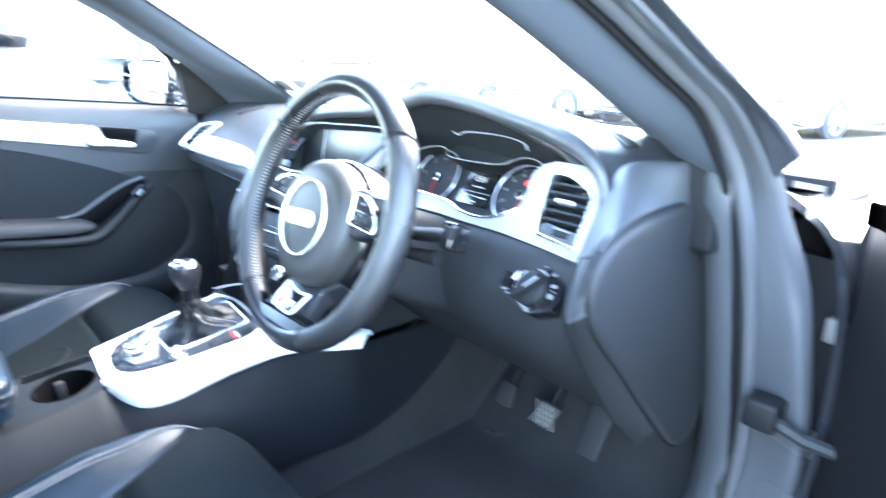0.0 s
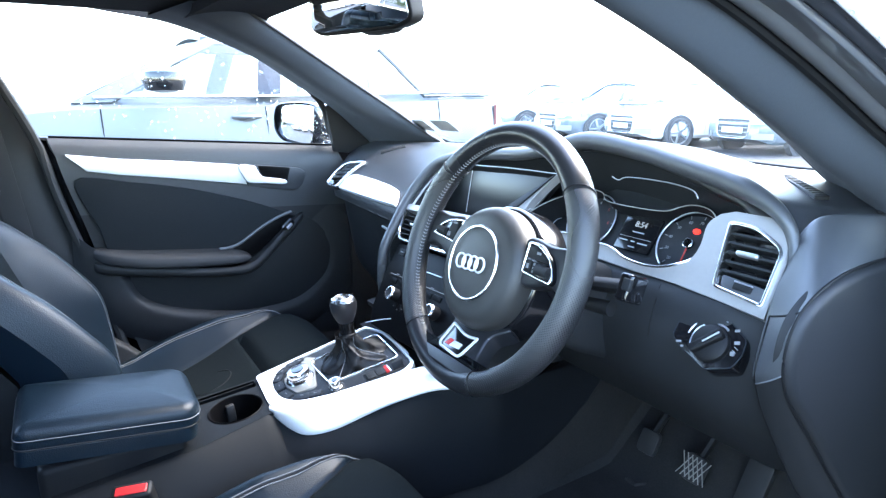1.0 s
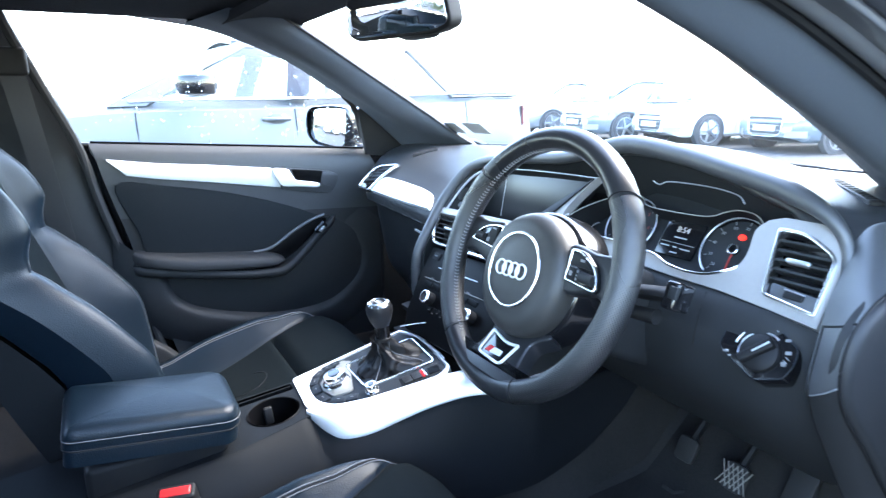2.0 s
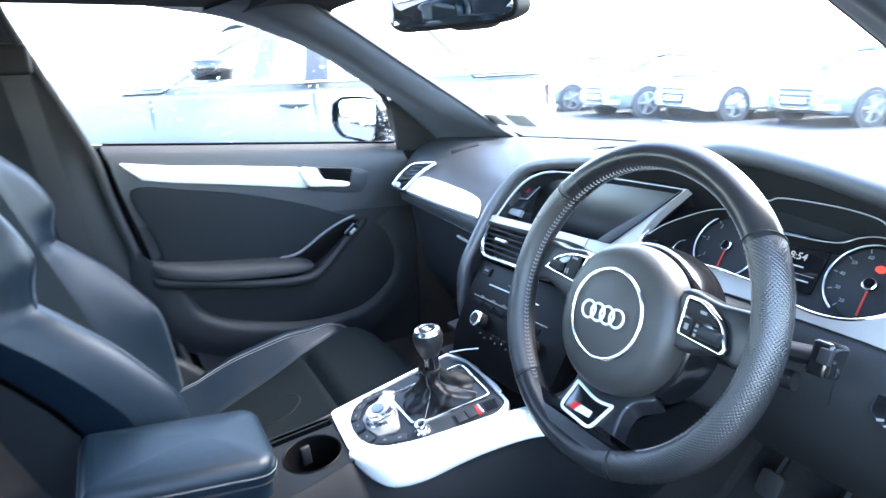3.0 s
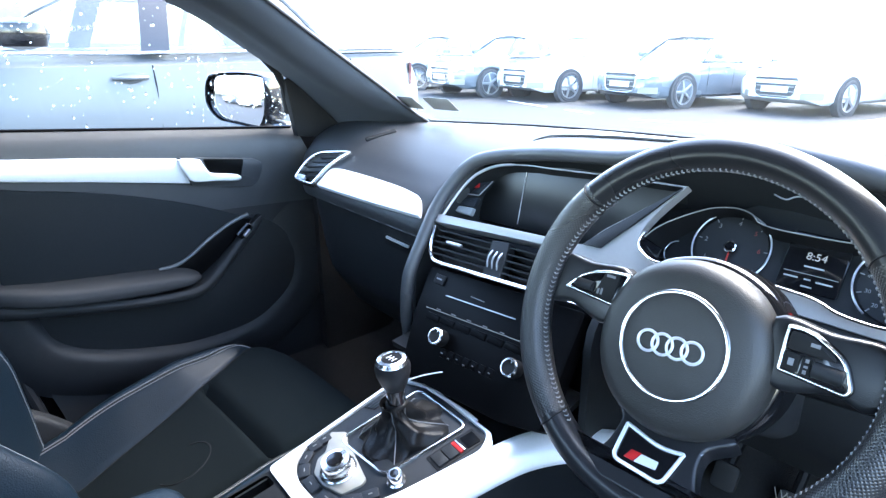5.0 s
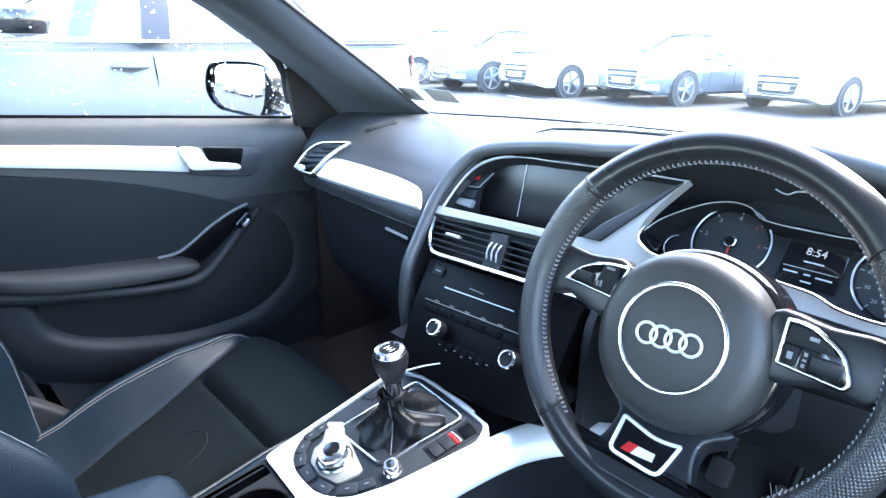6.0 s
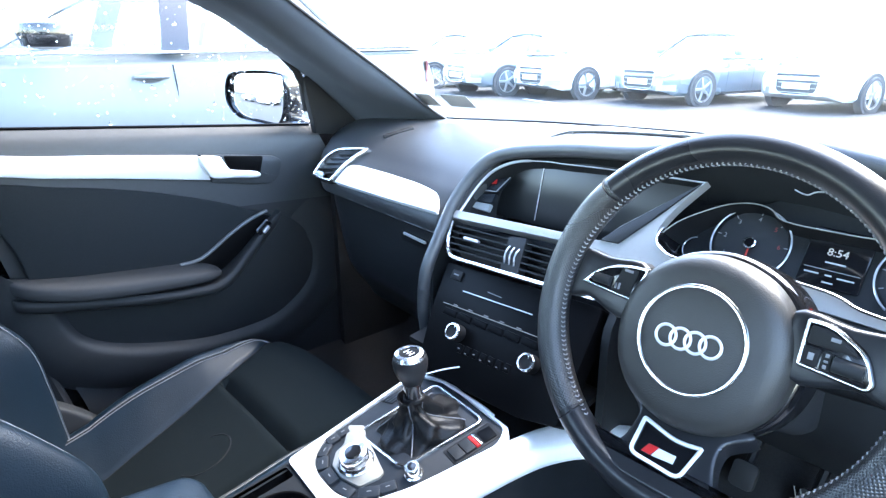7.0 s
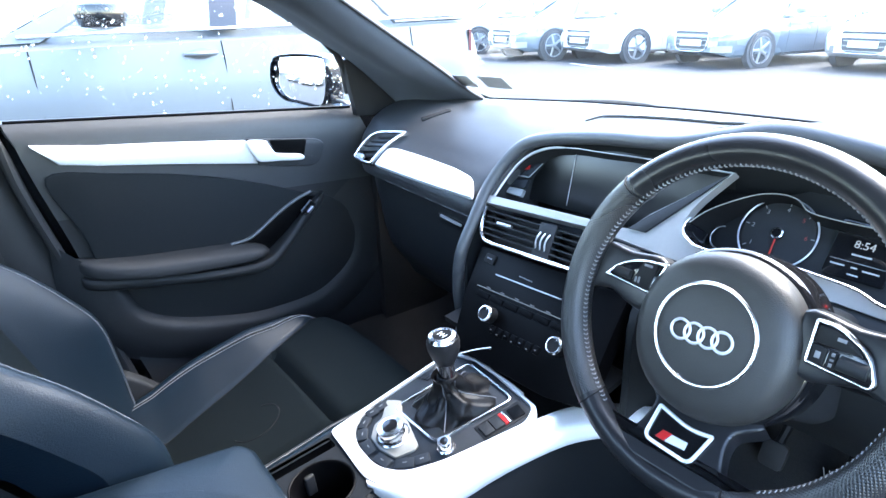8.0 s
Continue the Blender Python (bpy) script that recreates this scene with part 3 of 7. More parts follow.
for quad, mat in (([(-0.166, 0.206), (-0.163, 0.217), (-0.127, 0.220), (-0.127, 0.206)], SATIN_DARK), ([(-0.162, 0.219), (-0.156, 0.233), (-0.126, 0.240), (-0.127, 0.2225)], SWITCH), ([(-0.150, 0.244), (-0.136, 0.267), (-0.112, 0.275), (-0.125, 0.247)], SWITCH)):
    part("screen_button", plate(rounded(quad[::-1], 0.0025), 0.008, FA, 0.001, lift=-0.020), mat, scr)
part("key_edge", tube([fa(u, v, -0.0195) for u, v in ((-0.152, 0.2415), (-0.127, 0.2435), (-0.110, 0.274))], 0.0012, 6), SATIN_DARK, scr)
part("hazard_mark", plate([(-0.144, 0.2555), (-0.134, 0.2575), (-0.1365, 0.2655)], 0.002, FA, 0.0003, lift=-0.0182), RED, scr, "red warning triangle")

# silver shelf and wing
shelf = [(-0.197, 0.185), (-0.169, 0.188), (0.057, 0.201), (0.10, 0.2025), (0.10, 0.187), (0.063, 0.188), (-0.194, 0.171)]
part("shelf_trim", plate(shelf, 0.03, FA, 0.002, lift=0.006), FASCIA, dash, "satin silver bar under the display")
cl_low = curve([(0.2315, 0.318), (0.205, 0.272), (0.1955, 0.246), (0.196, 0.229), (0.209, 0.216), (0.238, 0.207), (0.317, 0.218), (0.388, 0.216), (0.418, 0.213), (0.443, 0.205), (0.482, 0.203),
                (0.515, 0.211), (0.536, 0.228), (0.541, 0.250), (0.537, 0.28), (0.548, 0.297)], 4)
wing = [(0.1005, 0.2025), (0.118, 0.204), (0.141, 0.233), (0.2285, 0.316)] + cl_low + [(0.566, 0.304), (0.612, 0.304), (0.640, 0.289), (0.652, 0.25), (0.656, 0.182), (0.60, 0.187), (0.53, 0.192), (0.46, 0.192), (0.40, 0.194), (0.32, 0.192), (0.21, 0.182), (0.1005, 0.186)]
rv = rounded([(0.582, 0.201), (0.5645, 0.290), (0.602, 0.2905), (0.646, 0.268), (0.6505, 0.1925)], [0.008, 0.007, 0.03, 0.014, 0.007])
part("fascia_trim", holed(wing, [grown(rv, -0.002)], 0.016, FA, lift=0.004), FASCIA, dash, "satin silver panel round dials and vent")
part("wing_facet", plate([(0.120, 0.2045), (0.1435, 0.232), (0.2265, 0.3125), (0.185, 0.254), (0.160, 0.222), (0.148, 0.206)][::-1], 0.004, FA, 0.001, lift=0.0075), HARD, dash, "dark facet on the silver panel")
rvi = grown(rv, -0.005)
vent = part("driver_vent", plate(rvi, 0.004, FA, 0.0005, lift=-0.02), MATT, dash, "black air vent with chrome surround")
part("vent_frame", ring_plate(rv, rvi, 0.02, FA, 0.002, lift=0.008), CHROME, vent)
for k in range(5):
    v = 0.2265 + 0.0122 * k
    u0, u1 = 0.5865 - 0.20 * (v - 0.207), 0.6455 - 0.05 * (v - 0.2) - (0.010 if k == 4 else 0)
    part("slat", block(u0, v - 0.0018, -0.014, u1, v + 0.0018, 0.003, 0.001, m=FA), HARD, vent)
part("vent_apron", plate(rounded([(0.588, 0.206), (0.585, 0.2215), (0.644, 0.2165), (0.6455, 0.199)], 0.003)[::-1], 0.012, FA, 0.001, lift=0.001), SOFT, vent)
part("vent_wheel", block(0.604, 0.2065, -0.004, 0.628, 0.2155, 0.0035, 0.002, m=FA), MATT, vent)
part("wheel_edge", tube([fa(0.604, 0.2165, 0.003), fa(0.628, 0.2150, 0.003)], 0.0010, 6), SATIN, vent)
part("vent_tab", block(0.590, 0.2485, -0.004, 0.619, 0.2550, 0.007, 0.003, m=FA), SATIN, vent)

# centre vents
cv = rounded([(-0.172, 0.168), (-0.157, 0.122), (-0.135, 0.108), (0.15, 0.122), (0.15, 0.186)], [0.006, 0.02, 0.02, 0.008, 0.004])
vent = part("centre_vent", plate(grown(cv, -0.003), 0.004, FA, 0.0005, lift=-0.022), MATT, dash, "pair of black slatted centre vents")
part("vent_frame", tube([fa(u, v, 0.004) for u, v in curve([(-0.171, 0.166), (-0.160, 0.128), (-0.150, 0.115), (-0.132, 0.1075), (-0.06, 0.1105), (0.15, 0.122)], 6)], 0.0032, 8), CHROME, vent)
for k in range(5):
    v = 0.126 + 0.0105 * k
    part("slat", sheet(lambda a, b, v=v: tuple(fa(a, v + 0.042 * (a + 0.1) + 0.001 - 0.004 * b, -0.016 + 0.018 * b)), span(-0.160, -0.031, 4), (0, 1), 0.0022), HARD, vent)
    part("slat", sheet(lambda a, b, v=v: tuple(fa(a, v + 0.042 * (a + 0.1) + 0.001 - 0.004 * b, -0.016 + 0.018 * b)), span(0.000, 0.148, 4), (0, 1), 0.0022), HARD, vent)
part("vent_divider", plate(rounded([(-0.030, 0.113), (0.006, 0.116), (-0.005, 0.176), (-0.040, 0.172)], 0.004), 0.02, FA, 0.002, lift=0.003), HARD, vent)
for k in range(3):
    part("thumb_ridge", tube([tuple(fa(-0.0270 + 0.010 * k - 0.003 * t, 0.128 + 0.028 * t, 0.002 + 0.006 * math.sin(math.pi * t))) for t in span(0, 1, 8)], 0.0016, 6), SATIN, vent)
part("vent_tab", block(-0.126, 0.147, -0.004, -0.092, 0.1525, 0.005, 0.002, m=FA @ Matrix.Rotation(radians(2), 4, "Z")), SATIN, vent)

# radio and climate panel
pan = rounded([(-0.150, 0.098), (0.16, 0.115), (0.165, -0.06), (0.10, -0.075), (-0.10, -0.085), (-0.125, -0.05), (-0.142, 0.02)], 0.008)
radio = part("control_panel", plate(pan, 0.03, FA, 0.002, lift=-0.006), PIANO, dash, "black radio and climate panel")
part("disc_slot", tube([fa(-0.088, 0.0612, -0.004), fa(0.0575, 0.0692, -0.004)], 0.0010, 6), SATIN, radio)
part("button_line", tube([fa(-0.118, 0.031, -0.004), fa(0.10, 0.043, -0.004)], 0.0007, 6), PEWTER, radio)
for k in range(5):
    part("button_mark", plate(box2(-0.096 + 0.034 * k, 0.0345 + 0.0018 * k, -0.087 + 0.034 * k, 0.0362 + 0.0018 * k), 0.001, FA, 0.0002, lift=-0.0048), PRINT, radio)
part("slot_mark", plate(box2(-0.040, 0.0745, -0.010, 0.0760), 0.001, FA, 0.0002, lift=-0.0050), PRINT, radio)
part("button_mark", plate(box2(-0.122, 0.081, -0.110, 0.0835), 0.001, FA, 0.0002, lift=-0.0022), PRINT, radio)
part("eject_button", plate(rounded(box2(-0.128, 0.074, -0.104, 0.090), 0.002), 0.006, FA, 0.001, lift=-0.003), MATT, radio)
for k in range(6):
    part("radio_button", plate(rounded(box2(-0.112 + 0.034 * k, 0.014 + 0.0018 * k, -0.082 + 0.034 * k, 0.026 + 0.0018 * k), 0.002), 0.005, FA, 0.001, lift=-0.0045), PIANO, radio)
for k in range(7):
    part("climate_button", plate(rounded(box2(-0.052 + 0.0165 * k, -0.032 + 0.001 * k, -0.039 + 0.0165 * k, -0.018 + 0.001 * k), 0.002), 0.005, FA, 0.001, lift=-0.0048), PIANO, radio)
    part("button_mark", plate(box2(-0.048 + 0.0165 * k, -0.0265 + 0.001 * k - 0.004 * (k % 2), -0.0445 + 0.0165 * k, -0.0250 + 0.001 * k - 0.004 * (k % 2)), 0.001, FA, 0.0002, lift=-0.0028), THREAD, radio)
for u, v in ((-0.0595, -0.005), (0.0915, 0.0022)):
    kn = part("climate_knob", turned([(0.0, -0.008), (0.0138, -0.008), (0.0138, 0.010), (0.0125, 0.013), (0.0, 0.013)], FA @ Matrix.Translation((u, v, 0)), 28), MATT, radio)
    part("knob_ring", turned([(0.0108, 0.0128), (0.0138, 0.0110), (0.0145, 0.0122), (0.0130, 0.0148), (0.0108, 0.0150)], FA @ Matrix.Translation((u, v, 0)), 28), CHROME, kn)
    part("knob_mark", block(u + 0.001, v + 0.006, 0.012, u + 0.0028, v + 0.012, 0.0142, 0.0004, m=FA), CHROME, kn)
# lower centre: dark niche down to the console
bm = sheet(lambda u, v: (u if u < 0 else u * spline([(0, 1.0), (0.4, 0.96), (0.75, 0.74), (1, 0.60)])(v), spline([(0, 0.092), (0.12, 0.12), (0.4, 0.18), (0.75, 0.175), (1, 0.070)])(v), spline([(0, 0.682), (0.12, 0.686), (0.4, 0.690), (0.75, 0.652), (1, 0.640)])(v)), span(-0.170, 0.170, 12), span(0, 1, 16), 0.01)
part("lower_niche", bm, MATT, dash, "dark niche below the climate panel")
for s in (-1, 1):
    bm = sheet(lambda u, v, s=s: (s * (0.182 + 0.004 * v), lerp(0.114 + 0.65 * max(0.065, lerp(0.86, 0.625, v) - 0.74), 0.42, u), lerp(0.86, 0.625, v)), span(0, 1, 10), span(0, 1, 10), 0.012)
    part("side_cheek", bm, HARD, dash)

# lower driver panel with light switch, knee area and end panel
bm = sheet(lambda u, v: (u, spline([(0, 0.215), (0.12, 0.195), (0.35, 0.185), (0.6, 0.22), (1, 0.36)])(v) + 0.02 * max(0, (u - 0.6) / 0.07), spline([(0, 0.905), (0.12, 0.885), (0.35, 0.82), (0.6, 0.74), (1, 0.62)])(v)), span(0.18, 0.684, 30), span(0, 1, 24), 0.015)
part("knee_panel", bm, HARD, dash, "dark plastic panel below the dials")
sw_o = rounded([(0.556, 0.130), (0.5575, 0.158), (0.580, 0.165), (0.591, 0.177), (0.610, 0.180), (0.623, 0.166), (0.645, 0.155), (0.648, 0.137), (0.643, 0.118), (0.613, 0.104), (0.593, 0.112), (0.576, 0.118)], 0.006, 3)
SW = FA @ Matrix.Translation((0, 0, -0.006))
switch = part("light_switch", plate(sw_o, 0.03, SW, 0.001, lift=0.002), GLOSS, dash, "black rotary headlamp switch")
KC = SW @ Matrix.Translation((0.608, 0.136, 0.0))
part("rotary_knob", turned([(0.0, 0.0), (0.0235, 0.0), (0.0225, 0.008), (0.0195, 0.0105), (0.0, 0.0115)], KC, 32), MATT, switch)
part("knob_grip", plate(rounded([(-0.022, -0.005), (0.020, -0.007), (0.022, 0.005), (-0.022, 0.006)], 0.003), 0.010, KC @ Matrix.Translation((0, 0, 0.019)) @ Matrix.Rotation(radians(50), 4, "Z"), 0.0025, 3), MATT, switch)
part("grip_line", tube([tuple(KC @ Vector((0.0015 + q * 0.64 * 0.019, q * 0.77 * 0.019, 0.0196))) for q in (-0.2, 0.95)], 0.0011, 6), SATIN, switch)
for r0, a0, a1, wide_line in ((0.0255, 60, 205, 0.0016), (0.0325, 75, 175, 0.0010)):
    part("switch_arc", tube([tuple(KC @ Vector((r0 * math.cos(a), r0 * math.sin(a), 0.003))) for a in span(radians(a0), radians(a1), 18)], wide_line, 6), SATIN, switch)
part("switch_edge", tube([tuple(SW @ Vector((x, y, 0.0022))) for x, y in sw_o], 0.0007, 6, True), SWITCH, switch)
# small symbols round the knob, too small to read
for a, r0, w, h in ((150, 0.043, 0.0032, 0.0016), (112, 0.037, 0.0026, 0.0022), (84, 0.036, 0.0026, 0.0018), (48, 0.034, 0.0030, 0.0016), (22, 0.031, 0.0032, 0.0020), (-4, 0.029, 0.0026, 0.0026), (196, 0.041, 0.0034, 0.0014), (205, 0.036, 0.0020, 0.0012)):
    part("switch_mark", plate(box2(-w, -h, w, h), 0.001, KC @ Matrix.Translation((r0 * math.cos(radians(a)), r0 * math.sin(radians(a)), 0.0034)) @ Matrix.Rotation(radians(20), 4, "Z"), 0.0002), PRINT, switch)
for k in range(3):
    part("dimmer_mark", plate(box2(-0.0028, -0.0005, 0.0028, 0.0005), 0.001, SW @ Matrix.Translation((0.6385 - 0.001 * k, 0.141 - 0.0042 * k, 0.0034)) @ Matrix.Rotation(radians(-25), 4, "Z"), 0.0001), PRINT, switch)

# right end of the dashboard
end = curve([(0.342, 0.9595), (0.252, 0.957), (0.198, 0.945), (0.165, 0.927), (0.150, 0.906), (0.146, 0.876), (0.158, 0.841), (0.191, 0.802), (0.224, 0.768), (0.278, 0.708), (0.331, 0.651), (0.365, 0.615), (0.410, 0.587), (0.455, 0.61), (0.47, 0.72), (0.465, 0.82), (0.44, 0.91), (0.39, 0.95)], 5, True)
EN = axes((0.715, 0, 0), (0, 1, 0), (0, 0, 1))
part("end_cover", plate(end, 0.02, EN, 0.010, 4, lift=0.006, dome=0.004), COVER, dash, "oval dark cover on the dashboard end")


# soft corner between the dials' panel and the end cover: inner and outer edge, from the pillar round and down
corner_in = curve([(0.716, 0.350, 1.008), (0.698, 0.318, 1.009), (0.676, 0.294, 1.008), (0.658, 0.278, 1.000), (0.652, 0.258, 0.978), (0.656, 0.236, 0.952), (0.661, 0.211, 0.926), (0.668, 0.190, 0.905),
                   (0.676, 0.168, 0.882), (0.679, 0.156, 0.852), (0.679, 0.162, 0.831), (0.679, 0.180, 0.798), (0.679, 0.213, 0.752), (0.679, 0.248, 0.705), (0.679, 0.288, 0.654), (0.679, 0.345, 0.600)], 4)
corner_out = curve([(0.711, y, z) for y, z in ((0.390, 0.956), (0.342, 0.9600), (0.297, 0.9590), (0.252, 0.9575), (0.222, 0.9525), (0.197, 0.9455), (0.179, 0.9375), (0.1645, 0.9275), (0.1495, 0.906), (0.1455, 0.876), (0.150, 0.857),
                                              (0.165, 0.831), (0.195, 0.797), (0.240, 0.750), (0.290, 0.695), (0.345, 0.636))], 4)


def corner_row(k):
    a, b = Vector(corner_in[k]), Vector(corner_out[k])
    f = k / (len(corner_in) - 1)
    out = Vector((0.40, -0.70, 0.60)).lerp(Vector((0.50, -0.85, 0.0)), min(1, f * 2)) * lerp(0.012, 0.004, min(1, f * 1.8))
    return curve([tuple(a + Vector((-0.006, 0.006, 0))), tuple(a), tuple(a.lerp(b, 0.3) + out * 0.85), tuple(a.lerp(b, 0.65) + out), tuple(b + out * 0.25), tuple(b + Vector((0, 0.004, -0.002)))], 4)


fold = len(corner_in) * 2 // 3 - 1
rows = [corner_row(k) for k in range(len(corner_in))]
part("corner_panel", tidy(rows_mesh(rows[:fold + 1])), SOFT, dash, "soft dark corner of the dashboard")
part("corner_panel", tidy(rows_mesh(rows[fold:])), COVER, dash, "hard dark corner panel below the seam")
# pale tube: the highlight along this joint's edge, put in as colour
part("corner_joint", tube([tuple(Vector(p) + Vector((0.0002, -0.0005, 0))) for p in rows[fold][4:-4]], 0.0009, 6), THREAD, dash)
part("corner_joint", tube([tuple(Vector(p) + Vector((0.0002, -0.0005, 0))) for p in rows[fold - 11][4:-4]], 0.0013, 6), MATT, dash)
part("corner_edge", tube([tuple(Vector(r[4]) + Vector((0, -0.0006, 0))) for r in rows[fold - 11:]], 0.0011, 6), MATT, dash)
part("knee_seam", tube([(0.513, 0.2025, 0.897), (0.5155, 0.1905, 0.874), (0.5155, 0.1845, 0.850), (0.515, 0.1835, 0.828)], 0.0008, 6), MATT, dash)
part("end_joint", tube([(0.7125, y, z) for y, z in grown(end, 0.0012)], 0.0016, 6, True), MATT, dash)
# defroster slots
def pad_at(x, y):
    """A frame lying on the top pad at a place of the plan."""
    def height(px, py):
        prof = curve(pad_profile(px), 4)
        prof = sorted((p[1], p[2]) for p in prof)
        return float(np.interp(py, [p[0] for p in prof], [p[1] for p in prof]))
    z = height(x, y)
    return (x, y, z), Vector((1, 0, (height(x + 0.01, y) - z) / 0.01)), Vector((0, 1, (height(x, y + 0.01) - z) / 0.01))


# loudspeaker panel in the middle of the pad, a little proud, with a seam round it
def pad_z(x, y, lift=0.0):
    o = pad_at(x, y)[0]
    return (x, y, o[2] + lift)


speaker = part("speaker_panel", sheet(lambda u, v: pad_z(lerp(-0.155, 0.155, u), lerp(0.43, 0.56, v) + 0.012 * (1 - (2 * u - 1) ** 2), 0.0018), span(0, 1, 16), span(0, 1, 6), 0.003), SOFT, dash, "raised loudspeaker panel in the pad")
part("panel_seam", tube([pad_z(x, y, 0.0004) for x, y in curve([(-0.130, 0.385), (-0.160, 0.43), (-0.1605, 0.50), (-0.158, 0.562), (-0.08, 0.572), (0.0, 0.576), (0.08, 0.572), (0.158, 0.562), (0.1605, 0.50), (0.160, 0.43), (0.130, 0.385)], 4)], 0.0006, 6), HARD, dash)
for uu, vv, ang, half in ((0.577, 0.392, -46, 0.080), (-0.521, 0.342, 68, 0.036)):
    o, eu, ev = pad_at(uu, vv)
    DV = axes(o, eu, ev) @ Matrix.Rotation(radians(ang), 4, "Z")
    g = part("defrost_vent", plate(rounded(box2(-half, -0.0085, half, 0.0085), 0.003), 0.010, DV, 0.001, lift=0.0030), MATT, dash, "small dark demister slot")
    count = round(half / 0.0066)
    for k in range(count):
        a = lerp(-half, half, (k + 0.5) / count)
        part("slat", block(a - 0.0018, -0.0065, -0.001, a + 0.0018, 0.0065, 0.0042, 0.0006, m=DV), HARD, g)

# instrument cluster
cluster = part("instrument_panel", plate([(0.20, 0.19), (0.545, 0.19), (0.545, 0.30), (0.49, 0.335), (0.30, 0.335), (0.215, 0.29)], 0.01, FA, 0.001, lift=-0.066), HARD, dash, "black instrument panel with two dials")


def cl_off(v):
    return lerp(0.004, -0.040, min(1, max(0, (v - 0.215) / 0.1)))


cl_top = curve([(0.196, 0.240), (0.205, 0.262), (0.224, 0.284), (0.252, 0.307), (0.28, 0.3155), (0.304, 0.312), (0.325, 0.298), (0.38, 0.296), (0.436, 0.300), (0.455, 0.314), (0.474, 0.320), (0.50, 0.317), (0.520, 0.302), (0.534, 0.280), (0.5405, 0.25)], 4)
low = [p for p in cl_low if p[1] < 0.25 and p[0] < 0.542]
part("cluster_bezel", tube([fa(u, v, cl_off(v) + 0.004) for u, v in low], 0.0019, 8), CHROME, cluster, "chrome line round the dials")
part("cluster_edge", tube([fa(u, v, cl_off(v)) for u, v in cl_top], 0.0010, 8), PEWTER, cluster)
rows = [[tuple(fa(u, v, cl_off(v))), tuple(fa(lerp(u, 0.37, 0.05), lerp(v, 0.26, 0.1), -0.066))] for u, v in cl_top]
part("cluster_shroud", tidy(rows_mesh(rows)), MATT, cluster)
rows = [[tuple(fa(u, v, cl_off(v))), tuple(fa(lerp(u, 0.37, 0.05), lerp(v, 0.26, 0.1), -0.066))] for u, v in low]
part("cluster_shroud", tidy(rows_mesh(rows)), GLOSS, cluster)
DIALW = -0.063
for (u, v), figures, start, step, r in (((0.288, 0.268), ("1", "2", "3", "4", "5", "6"), 215, -42, 0.049), ((0.479, 0.268), ("20", "30", "40", "50", "60", "70", "80", "100", "120"), 232, -30, 0.049)):
    D = FA @ Matrix.Translation((u, v, DIALW))
    d = part("dial", turned([(0, 0.0), (r - 0.004, 0.0), (r - 0.004, 0.002), (r - 0.006, 0.002), (0, 0.001)], D, 48), HARD, cluster, "round dial with white figures")
    part("dial_ring", tube([tuple(D @ Vector((r * math.cos(a), r * math.sin(a), 0.006))) for a in span(radians(-65), radians(235), 60)], 0.0013, 8), SATIN, d)
    for k, w in enumerate(figures):
        a = radians(start + step * k)
        rad = r - 0.0145
        words(w, 0.0085 if len(w) < 2 else 0.0065, D @ Matrix.Translation((rad * math.cos(a), rad * math.sin(a), 0.003)), PRINT if not (len(w) == 1 and w in "56") else DIAL_RED, d, "dial_figure")
        part("dial_tick", block(r - 0.0085, -0.0006, 0.002, r - 0.0035, 0.0006, 0.0028, 0, m=D @ Matrix.Rotation(a, 4, "Z")), PRINT, d)
    part("needle", block(-0.0011, -0.040, 0.004, 0.0011, -0.008, 0.0052, 0.0004, m=D @ Matrix.Rotation(radians(2), 4, "Z")), NEEDLE, d, "red needle")
    part("needle_hub", turned([(0, 0.002), (0.0075, 0.002), (0.0075, 0.006), (0.006, 0.008), (0, 0.008)], D, 24), GLOSS, d)
    part("hub_ring", turned([(0.0062, 0.0075), (0.008, 0.0065), (0.008, 0.0075), (0.0062, 0.0085)], D, 24), CHROME, d)
part("warning_light", plate(circle2(0, 0, 0.0058, 24, 0.0042), 0.002, FA @ Matrix.Translation((0.481, 0.289, DIALW + 0.003)), 0.0005), RED_LIT, cluster, "lit red warning light")
LC = FA @ Matrix.Translation((0.387, 0.272, DIALW))
lcd = part("display", plate(rounded(box2(-0.034, -0.036, 0.034, 0.038), 0.004), 0.004, LC, 0.0005, lift=0.002), GLOSS, cluster, "dark display showing the time")
words("8:54", 0.0135, LC @ Matrix.Translation((0.0, 0.008, 0.003)), DISPLAY, lcd, "clock")
for x0, x1, y in ((-0.010, 0.012, -0.005), (-0.028, -0.012, -0.021), (-0.005, 0.002, -0.021), (0.008, 0.026, -0.022), (-0.006, 0.006, -0.030)):
    part("text_bar", plate(box2(x0, y - 0.0009, x1, y + 0.0009), 0.001, LC, 0.0002, lift=0.0034), STITCH, lcd)
part("display_line", plate(box2(-0.030, -0.0148, 0.030, -0.0143), 0.001, LC, 0.0001, lift=0.0034), STITCH, lcd)
GA = FA @ Matrix.Translation((0.222, 0.243, DIALW + 0.002))
part("small_gauge", tube([tuple(GA @ Vector((0.017 * math.cos(a), 0.017 * math.sin(a), 0.001))) for a in span(radians(100), radians(260), 16)], 0.0008, 6), SATIN, cluster)
part("hood_strip", tube([fa(u, v, -0.013) for u, v in curve([(0.330, 0.333), (0.345, 0.329), (0.362, 0.336), (0.431, 0.337), (0.478, 0.331), (0.494, 0.320)], 5)], 0.0010, 8), SATIN, dash, "thin silver line under the hood")

